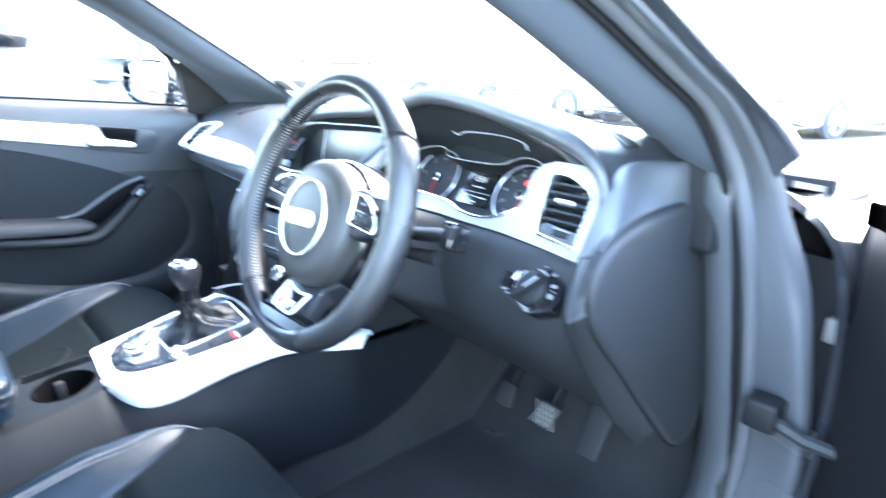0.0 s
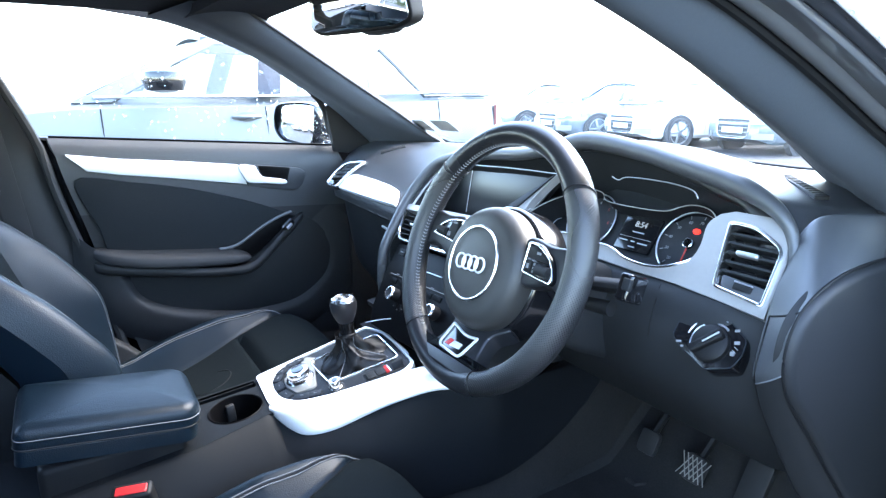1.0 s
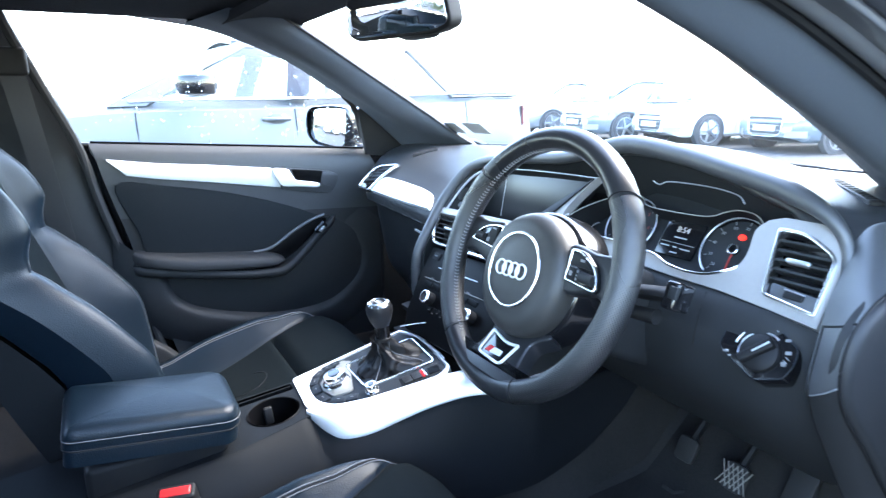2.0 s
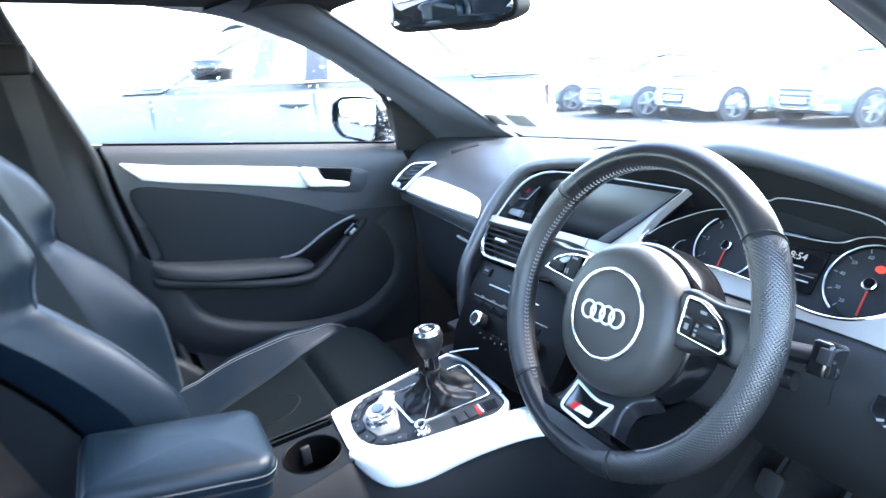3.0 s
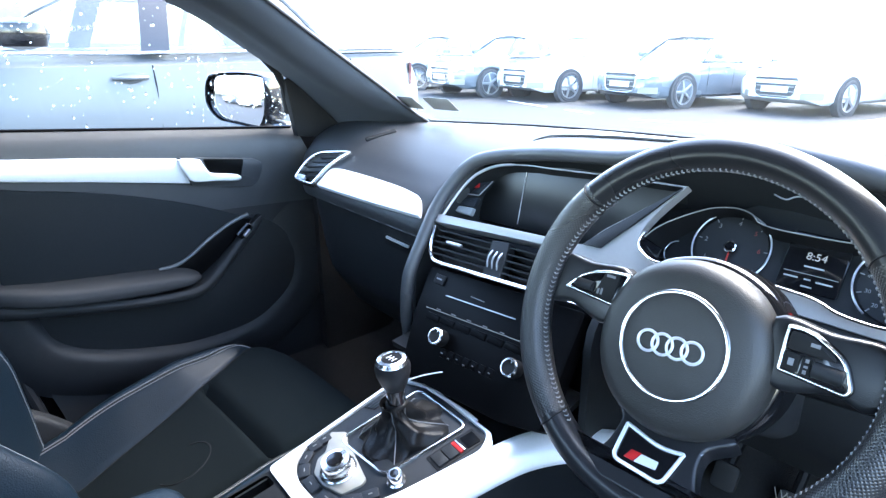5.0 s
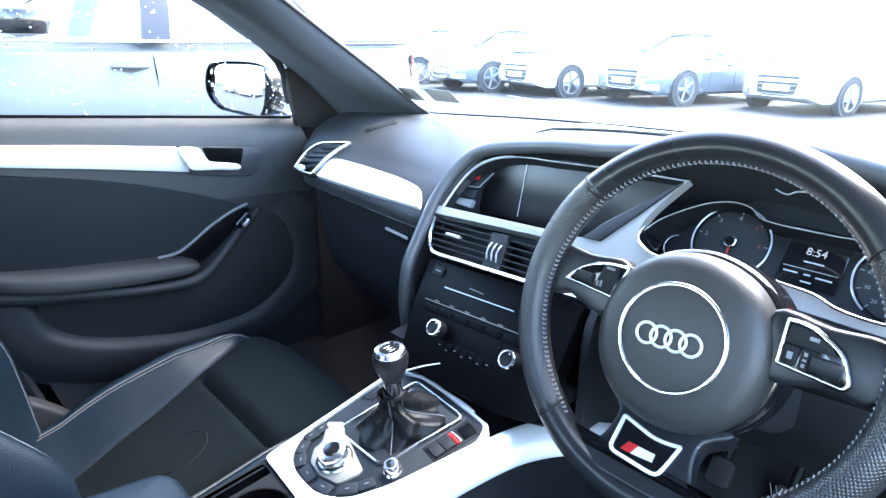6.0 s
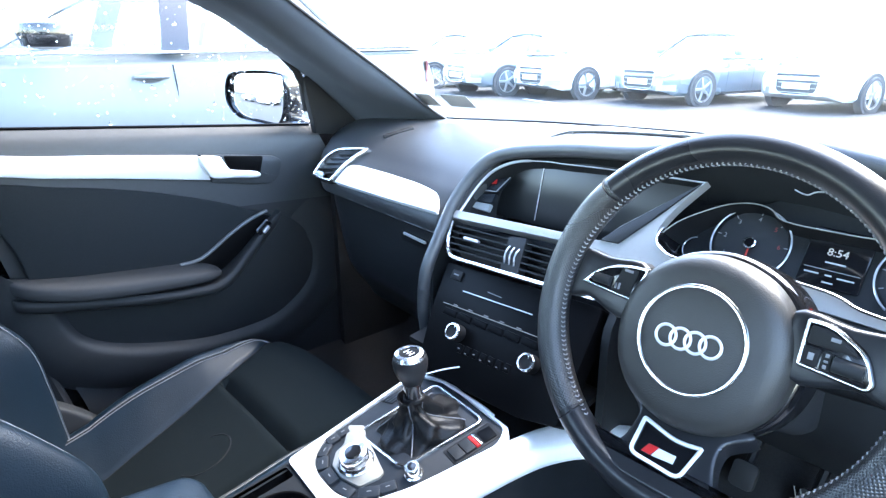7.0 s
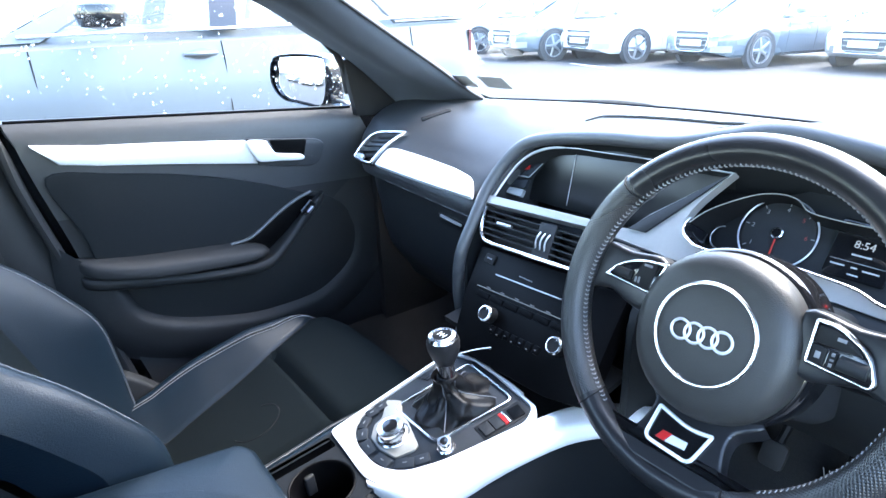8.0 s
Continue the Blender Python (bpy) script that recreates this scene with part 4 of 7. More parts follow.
# ---- steering wheel ----
WF = axes((0.360, 0.0327, 0.910), (1, 0, 0), (0, math.sin(radians(20)), math.cos(radians(20))))


def wf(u, v, w=0.0):
    return WF @ Vector((u, v, w))


RIM_C, RIM_R = (0.0054, 0.0133, 0.0145), 0.1709
wheel = thing("steering_wheel", "black leather three-spoke sports steering wheel", "steering wheel", (0.362, 0.03, 0.917))


def rim_point(a, r=RIM_R):
    """Centre line of the rim."""
    return r * math.cos(a) + RIM_C[0], r * math.sin(a) + RIM_C[1]


def rim_skin(a, b, lift=0.0):
    """A place on the rim's leather: a along the rim, b round its section, which is flattened at the front inside."""
    x, y = rim_point(a)
    out = Vector((math.cos(a), math.sin(a), 0))
    grip = 1 + 0.06 * max(0, math.cos(2 * (abs(math.pi / 2 - abs(a % (2 * math.pi) - math.pi)) - 1.05))) ** 6
    lip = 1 + 0.07 * math.exp(-((b - 2.05) / 0.40) ** 2)
    return WF @ (Vector((x, y, RIM_C[2])) + out * (0.0163 * grip * lip + lift) * math.cos(b) + Vector((0, 0, (0.0182 * grip * lip + lift) * math.sin(b))))


N, NB = 144, 24
rim_rows = [[tuple(rim_skin(2 * math.pi * k / N, 2 * math.pi * j / NB)) for j in range(NB)] for k in range(N)]


def rim_section(a0, a1, mat, label):
    """One leather section of the rim, with a map in metres along and round it."""
    k0, k1 = round(a0 / 360 * N), round(a1 / 360 * N)
    rows = [rim_rows[k % N] for k in range(k0, k1 + 1)]
    b = rows_mesh(rows, close_u=True)
    bmesh.ops.recalc_face_normals(b, faces=b.faces)
    uv = b.loops.layers.uv.new("along")
    b.verts.index_update()
    for f in b.faces:
        js = [v.index % NB for v in f.verts]
        wrap = max(js) - min(js) > 8
        for loop in f.loops:
            i, j = divmod(loop.vert.index, NB)
            loop[uv].uv = (i * 2 * math.pi * RIM_R / N, (NB if wrap and j == 0 else j) * 0.1115 / NB)
    return part("rim_section", b, mat, rim_ob, label)


rim_core = tube([tuple(wf(*rim_point(2 * math.pi * k / 60), RIM_C[2])) for k in range(60)], 0.012, 8, True)
rim_ob = part("rim", rim_core, MATT, wheel, "leather-covered rim")
SEAMS = (37.5, 140, 230, 290)
rim_section(37.5, 140, RIM, "smooth black leather")
rim_section(140, 230, PERF, "perforated black leather grip")
rim_section(230, 290, RIM, "smooth black leather")
rim_section(290, 397.5, PERF, "perforated black leather grip")
# seams across the rim and stitching along its inside
for a in SEAMS:
    part("seam", tube([tuple(rim_skin(radians(a) + 0.035 * math.sin(b), b, 0.0004)) for b in span(0, 2 * math.pi * 35 / 36, 35)], 0.0009, 6, True), MATT, rim_ob)
stitches = bmesh.new()
for k in range(190):
    a = 2 * math.pi * k / 190
    if radians(236) < a < radians(303):
        continue
    # two rows of slanting stitches that meet in a V
    for b0, b1, d in ((2.73, 2.86, 1), (2.91, 3.04, -1)):
        tube([tuple(rim_skin(a - d * 0.005, b0, 0.0003)), tuple(rim_skin(a + d * 0.005, b1, 0.0003))], 0.0007, 5, bm=stitches)
part("stitching", stitches, SEWN, rim_ob, "grey cross stitches")

# hub with its emblem
hub_out = curve([(0.0, 0.083), (0.046, 0.0705), (0.0745, 0.040), (0.0845, -0.002), (0.0745, -0.046), (0.045, -0.078), (0.0, -0.090), (-0.045, -0.078), (-0.0745, -0.046), (-0.0845, -0.002), (-0.0745, 0.040), (-0.046, 0.0705)], 5, True)
hub = part("airbag_cover", plate(hub_out, 0.055, WF, 0.024, 6, lift=0.024, dome=0.0065), HUB, wheel, "domed grey-black airbag cover")
WUP = tuple(WF.to_3x3() @ Vector((0, 0, 1)))
part("hub_back", plate(grown(hub_out, 0.006), 0.05, WF, 0.010, 3, lift=-0.010), GLOSS, wheel)
EM = WF @ Matrix.Translation((0, -0.001, 0.0285))
ringc = [(0.0505 * math.cos(a), 0.0505 * math.sin(a)) for a in span(0, 2 * math.pi * 59 / 60, 59)]
part("hub_ring", tube([tuple(EM @ Vector((x, y, 0.0004))) for x, y in ringc], 0.0021, 8, True, flat=0.6, up=WUP), CHROME, hub, "satin chrome ring")
for k in range(4):
    cx = -0.0213 + 0.0142 * k
    part("emblem_ring", tube([tuple(EM @ Matrix.Rotation(radians(3.5), 4, "Z") @ Vector((cx + 0.0098 * math.cos(a), 0.0098 * math.sin(a) - 0.001, 0.0040))) for a in span(0, 2 * math.pi * 47 / 48, 47)], 0.0015, 8, True, up=WUP), BRIGHT, hub, "chrome emblem ring")

# spokes
for s in (-1, 1):
    sp = curve([(0.070 * s, 0.052), (0.115 * s, 0.052), (0.150 * s, 0.054), (0.166 * s, 0.040), (0.166 * s, 0.012), (0.152 * s, -0.002), (0.128 * s, 0.003), (0.080 * s, -0.006)], 4, True)
    part("side_spoke", plate(sp, 0.022, WF, 0.006, 3, lift=0.010), RIM, wheel)
    pod = rounded([(0.083, 0.0505), (0.103, 0.0510), (0.132, 0.0360), (0.1425, 0.0130), (0.1385, 0.0050), (0.0845, 0.0088)], [0.004, 0.010, 0.010, 0.008, 0.006, 0.004])
    if s < 0:
        pod = rounded([(-0.064, 0.0515), (-0.093, 0.0500), (-0.121, 0.0400), (-0.1395, 0.0175), (-0.074, 0.0130)], [0.004, 0.02, 0.020, 0.005, 0.004])
    PW = WF @ Matrix.Translation((0, 0, 0.016 if s > 0 else 0.012))
    p = part("button_pod", plate(pod, 0.016, PW, 0.002, lift=0.0), GLOSS, wheel, "gloss black button pod with chrome edge")
    pin = grown(pod, -0.0025)
    part("pod_edge", tube([tuple(PW @ Vector((x, y, 0.0008))) for x, y in pin], 0.0014, 8, True, flat=0.6, up=WUP), CHROME, p)
    if s > 0:
        part("pod_button", plate(rounded([(0.0885, 0.0300), (0.1270, 0.0300), (0.1215, 0.0370), (0.1020, 0.0455), (0.0885, 0.0455)], 0.003), 0.004, PW, 0.001, lift=0.002), MATT, p)
        part("pod_button", plate(rounded([(0.0885, 0.0125), (0.1005, 0.0120), (0.1005, 0.0275), (0.0885, 0.0280)], 0.002), 0.004, PW, 0.001, lift=0.002), MATT, p)
        part("pod_button", plate(rounded([(0.1020, 0.0120), (0.1100, 0.0115), (0.1100, 0.0275), (0.1020, 0.0275)], 0.002), 0.004, PW, 0.001, lift=0.002), MATT, p)
        part("scroll_wheel", tube([tuple(PW @ Vector((0.1115 + 0.022 * t, 0.0195, 0.001))) for t in span(0, 1, 6)], 0.0068, 14), HARD, p)
        marks = ((0.0945, 0.0200, 0.0022, 0.0030), (0.1060, 0.0245, 0.0014, 0.0016), (0.1060, 0.0195, 0.0016, 0.0010), (0.1060, 0.0150, 0.0014, 0.0016), (0.1085, 0.0385, 0.0036, 0.0016))
    else:
        part("pod_button", plate(rounded([(-0.1010, 0.0180), (-0.0790, 0.0165), (-0.0760, 0.0460), (-0.0940, 0.0455)], 0.003), 0.004, PW, 0.001, lift=0.002), MATT, p)
        part("scroll_wheel", tube([tuple(PW @ Vector((-0.1235 + 0.020 * t, 0.0270, 0.001))) for t in span(0, 1, 6)], 0.0055, 14), HARD, p)
        marks = ((-0.0965, 0.0245, 0.0012, 0.0030), (-0.0925, 0.0250, 0.0012, 0.0034), (-0.0860, 0.0430, 0.0050, 0.0014))
    for x, y, w, h in marks:
        part("button_mark", plate(box2(-w, -h, w, h), 0.001, PW @ Matrix.Translation((x, y, 0.0026)), 0.0002), PRINT, p)
# the lower spoke rises from the hub to the rim, and carries the badge
LS = WF @ Matrix.Translation((0, -0.093, -0.001)) @ Matrix.Rotation(radians(-30), 4, "X")
low_sp = curve([(-0.060, 0.030), (-0.0405, 0.004), (-0.039, -0.015), (-0.0425, -0.031), (-0.053, -0.041), (-0.070, -0.043), (-0.090, -0.038), (-0.106, -0.029), (-0.107, -0.040), (-0.085, -0.055), (-0.045, -0.062),
                (0.045, -0.062), (0.085, -0.055), (0.107, -0.040), (0.106, -0.029), (0.092, -0.037), (0.072, -0.041), (0.056, -0.034), (0.048, -0.018), (0.0455, -0.004), (0.048, 0.008), (0.062, 0.030)], 4, True)
part("lower_spoke", plate(low_sp, 0.026, LS, 0.004, 3, lift=0.002), RIM, wheel)
seam_bm = bmesh.new()
for k in range(11):
    q = k / 10
    c = Vector((lerp(0.0435, 0.0395, math.sin(math.pi * q)), lerp(0.002, -0.044, q), 0.0002))
    for d in (-1, 1):
        tube([tuple(LS @ (c + Vector((d * 0.0016, 0.0010, 0)))), tuple(LS @ (c + Vector((d * 0.0004, -0.0012, 0.0009))))], 0.0007, 5, bm=seam_bm)
part("spoke_stitching", seam_bm, SEWN, wheel)
bd = rounded([(-0.031, 0.000), (-0.0285, -0.0415), (0.0270, -0.0440), (0.0345, -0.0040), (0.010, -0.0090)], [0.005, 0.010, 0.010, 0.005, 0.03])
BW = LS @ Matrix.Translation((0, 0, 0.004))
badge = part("spoke_badge", plate(bd, 0.014, BW, 0.002), GLOSS, wheel, "black badge plate with a chrome edge")
part("badge_edge", tube([tuple(BW @ Vector((x, y, 0.0005))) for x, y in grown(bd, -0.002)], 0.0021, 8, True, up=tuple(BW.to_3x3() @ Vector((0, 0, 1)))), BRIGHT, badge)
part("badge_mark", plate([(-0.0165, -0.0340), (-0.0070, -0.0340), (-0.0025, -0.0240), (-0.0125, -0.0245)], 0.002, BW, 0.0003, lift=0.0018), RED, badge, "red slanted block")
part("badge_mark", plate([(-0.0055, -0.0340), (0.0155, -0.0320), (0.0150, -0.0240), (-0.0020, -0.0245)], 0.002, BW, 0.0003, lift=0.0018), WHITE, badge, "white block")

# steering column with its stalks
column = thing("steering_column", "dark plastic steering column shroud with stalks", "steering column", (0.362, 0.12, 0.86))
secs = []
for w, hx, h0, h1 in ((-0.035, 0.055, -0.060, 0.045), (-0.09, 0.068, -0.075, 0.05), (-0.16, 0.075, -0.085, 0.05), (-0.25, 0.07, -0.09, 0.04)):
    secs.append([tuple(wf(x, y, w)) for x, y in rounded(box2(-hx, h0, hx, h1), 0.025, 4)])
part("shroud", tidy(rows_mesh(secs, close_u=True, cap=True)), HARD, column)
for s, tip in ((1, 0.186), (-1, 0.165)):
    st = [tuple(wf(s * lerp(0.055, tip, t), 0.010 + 0.022 * t, -0.062 - 0.006 * t)) for t in span(0, 1, 10)]
    stalk = part("stalk", tube(st, [lerp(0.008, 0.0125, min(1, t * 1.4)) for t in span(0, 1, 10)], 12, flat=0.75), MATT, column, "black column stalk")
    part("stalk_end", block(s * tip - 0.010, 0.014, -0.084, s * tip + 0.009, 0.048, -0.052, 0.004, m=WF), GLOSS, stalk)
    part("stalk_button", block(s * tip - 0.001, 0.027, -0.055, s * tip + 0.0105, 0.042, -0.049, 0.0015, m=WF), HARD, stalk)
    if s > 0:
        low = [tuple(wf(lerp(0.055, 0.165, t), -0.012 + 0.012 * t, -0.070)) for t in span(0, 1, 8)]
        st2 = part("lower_stalk", tube(low, [lerp(0.006, 0.010, t) for t in span(0, 1, 8)], 12), MATT, column)

# pedals
for x, w, h in ((0.369, 0.046, 0.056), (0.255, 0.046, 0.052)):
    pd = thing("pedal", "metal-faced brake pedal with a diamond grip" if x > 0.3 else "black rubber-faced clutch pedal", "pedal", (x, 0.56, 0.37), "pedals")
    PD = axes((x, 0.545, 0.415), (1, 0, 0), (0, 0.5, 1))
    part("pedal_pad", plate(rounded(box2(-w / 2, -h / 2, w / 2, h / 2), 0.012), 0.012, PD, 0.003), RUBBER, pd)
    grid = bmesh.new()
    for k in range(-2, 3):
        for d in (-1, 1):
            a = max(-1, min(1, k * 0.4))
            p0, p1 = Vector((lerp(-w, w, 0.5) + w * 0.22 * k - d * w * 0.24, -h * 0.42, 0.001)), Vector((w * 0.22 * k + d * w * 0.24, h * 0.42, 0.001))
            tube([tuple(PD @ p0), tuple(PD @ p1)], 0.0011, 6, bm=grid)
    if x > 0.3:
        part("grip_grid", grid, PEWTER, pd, "pale diamond grid")
    part("pedal_arm", tube([tuple(PD @ Vector((0, 0.02, -0.012))), (x, 0.64, 0.50), (x, 0.66, 0.66)], 0.009, 8), MATT, pd)
th = thing("pedal", "long black accelerator pedal", "pedal", (0.47, 0.6, 0.34), "pedals")
PD = axes((0.468, 0.575, 0.40), (1, 0, 0), (0, 0.55, 1))
part("pedal_pad", plate(rounded(box2(-0.025, -0.085, 0.025, 0.075), 0.010), 0.014, PD, 0.003), RUBBER, th)

# ---- centre console ----
console = thing("centre_console", "black centre console with an aluminium surround", "console", (0, -0.1, 0.35))


def con_z(y):
    return 0.634 + 0.25 * y


CO = axes((0, 0, con_z(0)), (1, 0, 0), (0, 1, 0.25))
# side walls and base, running from the seats to the dashboard
deckz = lambda y: lerp(0.572, 0.590, (y + 0.33) / 0.17)
flank_low = [(0.010, -0.189, 0.584), (0.048, -0.170, 0.567), (0.078, -0.145, 0.560), (0.097, -0.100, 0.567), (0.112, -0.045, 0.586), (0.128, 0.0, 0.603), (0.150, 0.060, 0.619), (0.168, 0.105, 0.621), (0.190, 0.143, 0.620), (0.222, 0.186, 0.623)]
flank_fine = curve(flank_low, 4)


def console_side(s):
    """One side of the console, from the deck's edge down to the floor."""
    pts = []
    fy = [p[1] for p in flank_fine]
    for y in span(-0.75, 0.47, 90):
        if s > 0:
            if y < -0.186:
                tx, tz = lerp(0.048, 0.022, min(1, max(0, (y + 0.32) / 0.13))), deckz(y) - 0.001
            elif y < 0.18:
                tx, tz = float(np.interp(y, fy, [p[0] for p in flank_fine])) - 0.004 - 0.16 * max(0, y - 0.02), float(np.interp(y, fy, [p[2] for p in flank_fine])) - (0.0 if y < -0.05 else 0.005)
            else:
                tx, tz = 0.195, 0.612
        else:
            tx = spline([(-0.75, 0.118), (-0.14, 0.122), (0.15, 0.150), (0.40, 0.18), (0.78, 0.20)])(y)
            tz = deckz(y) - 0.004 if y < -0.16 else min(con_z(y) - 0.012, 0.62)
        low = spline([(-0.75, 0.130), (-0.2, 0.140), (0.0, 0.172), (0.15, 0.198), (0.47, 0.212)])(y)
        foot = spline([(-0.75, 0.33), (-0.25, 0.38), (0.05, 0.415), (0.20, 0.425), (0.31, 0.465), (0.40, 0.53), (0.47, 0.60)])(y)
        row = [(s * (tx - 0.006), y, tz + 0.001)] + [(s * lerp(tx, low, p), y, lerp(tz, foot, q)) for p, q in ((0.05, 0.015), (0.34, 0.16), (0.66, 0.42), (0.92, 0.78), (1.0, 1.0))] + [(s * (low - 0.02), y, foot - 0.006)]
        pts.append(curve(row, 3))
    return tidy(rows_mesh(pts))


for s in (-1, 1):
    part("side_wall", console_side(s), CONSOLE, console)
# upper deck behind the gear lever with cup holder and slot
DK = axes((0, -0.245, deckz(-0.245)), (1, 0, 0), (0, 1, 0.106))
deck_out = [(-0.125, -0.50), (0.046, -0.50), (0.046, -0.07), (0.020, 0.062), (0.03, 0.085), (-0.125, 0.085)]
cup, slot = circle2(-0.038, 0.008, 0.0465, 36), rounded(box2(-0.121, -0.045, -0.095, 0.063), 0.006)
part("deck", holed(deck_out, [cup, slot], 0.006, DK), CONSOLE, console)
CU = DK @ Matrix.Translation((-0.038, 0.008, 0))
wall = [(0.0500, -0.080), (0.0498, -0.004), (0.0495, 0.0008), (0.0480, 0.0018), (0.0462, 0.0008), (0.0455, -0.004), (0.0425, -0.070), (0.038, -0.074)]
cp = part("cup_holder", turned(wall, CU, 36), PIANO, console, "round black cup holder")
part("cup_floor", turned([(0.0, -0.080), (0.046, -0.080), (0.046, -0.0745), (0.0, -0.0745)], CU, 28), RUBBER, cp)
part("cup_tab", block(-0.083, -0.004, -0.045, -0.074, 0.012, -0.010, 0.003, m=DK), HARD, cp)
sl = bmesh.new()
rows_mesh([[tuple(DK @ Vector((x, y, z))) for x, y in slot] for z in (0.0, -0.05)], close_u=True, bm=sl)
part("slot_lining", sl, MATT, console)

# aluminium surround
pan_hole = rounded([(-0.118, -0.115), (-0.100, -0.152), (-0.066, -0.166), (-0.008, -0.168), (0.032, -0.146), (0.060, -0.095), (0.078, -0.040), (0.101, 0.034), (0.088, 0.063), (-0.055, 0.080), (-0.114, 0.060)], [0.02, 0.02, 0.02, 0.02, 0.02, 0.02, 0.02, 0.012, 0.012, 0.02, 0.008], 4)
out_top = rounded([(-0.126, -0.181), (0.004, -0.191), (0.046, -0.166), (0.070, -0.105), (0.087, -0.045), (0.111, 0.034), (0.107, 0.052), (0.091, 0.0665), (-0.054, 0.0835), (-0.119, 0.064)], [0.010, 0.03, 0.02, 0.02, 0.02, 0.02, 0.004, 0.004, 0.02, 0.004], 4)
part("surround", holed(out_top, [pan_hole], 0.012, CO, lift=0.004), ALU, console, "brushed aluminium surround")
# its flank, which falls towards the driver
flank_top = [tuple(CO @ Vector((x, y, 0.0042))) for x, y in ((0.002, -0.1905), (0.030, -0.181), (0.050, -0.158), (0.070, -0.105), (0.087, -0.045), (0.102, 0.005))] + [(0.120, 0.062, 0.652), (0.134, 0.105, 0.655), (0.155, 0.155, 0.650), (0.205, 0.218, 0.641)]
rows = []
for a, b in zip(curve(flank_top, 4), flank_fine):
    A, B = Vector(a), Vector(b)
    M = (A + B) / 2 + Vector((0.003, -0.002, 0.0045))
    rows.append(curve([tuple(A + Vector((-0.004, 0.006, -0.010))), tuple(A), tuple(M), tuple(B), tuple(B + Vector((-0.006, 0.002, -0.002)))], 4))
strip = [p for p in curve(flank_top, 4) if p[1] > 0.03]
part("surround_horn", tidy(rows_mesh([[p, tuple(Vector(p) + Vector((-0.003, 0.0015, 0.0005))), tuple(Vector(p) + Vector((-0.006, 0.003, 0.0))), tuple(Vector(p) + Vector((-0.007, 0.004, -0.012)))] for p in strip])), ALU, console, "aluminium arm of the surround")
part("surround_flank", tidy(rows_mesh(rows)), ALU, console, "aluminium flank of the surround")
panel = part("switch_panel", plate(grown(pan_hole, -0.001), 0.02, CO, 0.001, lift=0.001), SWITCH, console, "dark switch panel")
# gear lever gaiter
gf_o = rounded([(-0.085, -0.083), (0.027, -0.083), (0.055, 0.057), (-0.067, 0.067)], 0.016)
gf_i = grown(gf_o, -0.0042)
part("gaiter_frame", ring_plate(gf_o, gf_i, 0.008, CO, 0.002, lift=0.0065), CHROME, console, "chrome frame round the gaiter")
lever = thing("gear_lever", "black gear lever with chrome-topped knob and leather gaiter", "gear lever", (-0.022, -0.01, 0.64))
rows = []
for t in span(0, 1, 22):
    row = []
    for k in range(64):
        a = 2 * math.pi * k / 64
        cx, cy = math.cos(a), math.sin(a)
        e = min(1, max(0, (t - 0.12) / 0.80))
        e = (1 - e * e * (3 - 2 * e)) ** 1.45
        sq = lerp(1, 1 / max(abs(cx), abs(cy)) ** 0.8, max(0, 1 - t * 2.2))
        fold = math.sin(math.pi * min(1, t * 1.05)) ** 0.7
        wave = 0.0068 * math.sin(a * 4 + 3.4 * t) + 0.0052 * math.sin(a * 6 - 10 * t + 1) + 0.0030 * math.sin(a * 11 + 14 * t)
        rx, ry = lerp(0.0165, 0.0530, e), lerp(0.0165, 0.0640, e)
        h = -0.001 + 0.066 * t ** 1.5 + 0.006 * fold * math.sin(a * 3 + 5 * t) - 0.006 * math.exp(-((t - 0.12) / 0.07) ** 2)
        row.append(tuple(CO @ Vector((lerp(-0.017, -0.020, t) + 0.010 * cy * (1 - t) + (rx * sq + wave * fold) * cx, -0.006 - 0.010 * t + (ry * sq + wave * fold) * cy, h))))
    rows.append(row)
part("gaiter", tidy(rows_mesh(rows, close_u=True)), GAITER, lever, "creased black leather gaiter", 80)
for a in (0.8, 2.4, 3.9, 5.5):
    part("gaiter_seam", tube([tuple(Vector(r[round(a / 6.2832 * 64) % 64]) + Vector((0, 0, 0.0006))) for r in rows[2:21]], 0.0009, 6), THREAD, lever)
K = Matrix.Translation((-0.016, -0.023, 0.686)) @ Matrix.Rotation(radians(6), 4, "X")
part("lever_collar", turned([(0.0140, 0.0), (0.0165, 0.002), (0.0158, 0.006), (0.0135, 0.008)], K, 24), MATT, lever)
part("lever_stem", turned([(0.0, 0.004), (0.0145, 0.004), (0.0135, 0.022), (0.015, 0.034), (0.0, 0.034)], K, 24), GLOSS, lever)
knob = part("lever_knob", turned([(0.0, 0.030), (0.0150, 0.031), (0.0205, 0.042), (0.0248, 0.056), (0.0258, 0.066), (0.0235, 0.075), (0.0, 0.077)], K, 32), RIM, lever)
part("knob_top", turned([(0.0150, 0.0735), (0.0235, 0.0720), (0.0238, 0.0745), (0.0205, 0.0795), (0.0155, 0.0810), (0.0145, 0.0795)], K, 32), CHROME, knob, "chrome ring on the knob")
part("shift_plate", turned([(0.0, 0.0770), (0.0152, 0.0770), (0.0150, 0.0792), (0.0, 0.0796)], K, 28), PIANO, knob)
gate = bmesh.new()
for x in (-0.006, 0.0, 0.006):
    block(x - 0.0004, -0.005, 0.0794, x + 0.0004, 0.005, 0.0800, 0, bm=gate, m=K)
block(-0.006, -0.0004, 0.0794, 0.006, 0.0004, 0.0800, 0, bm=gate, m=K)
part("shift_pattern", gate, WHITE, knob, "white gate pattern")

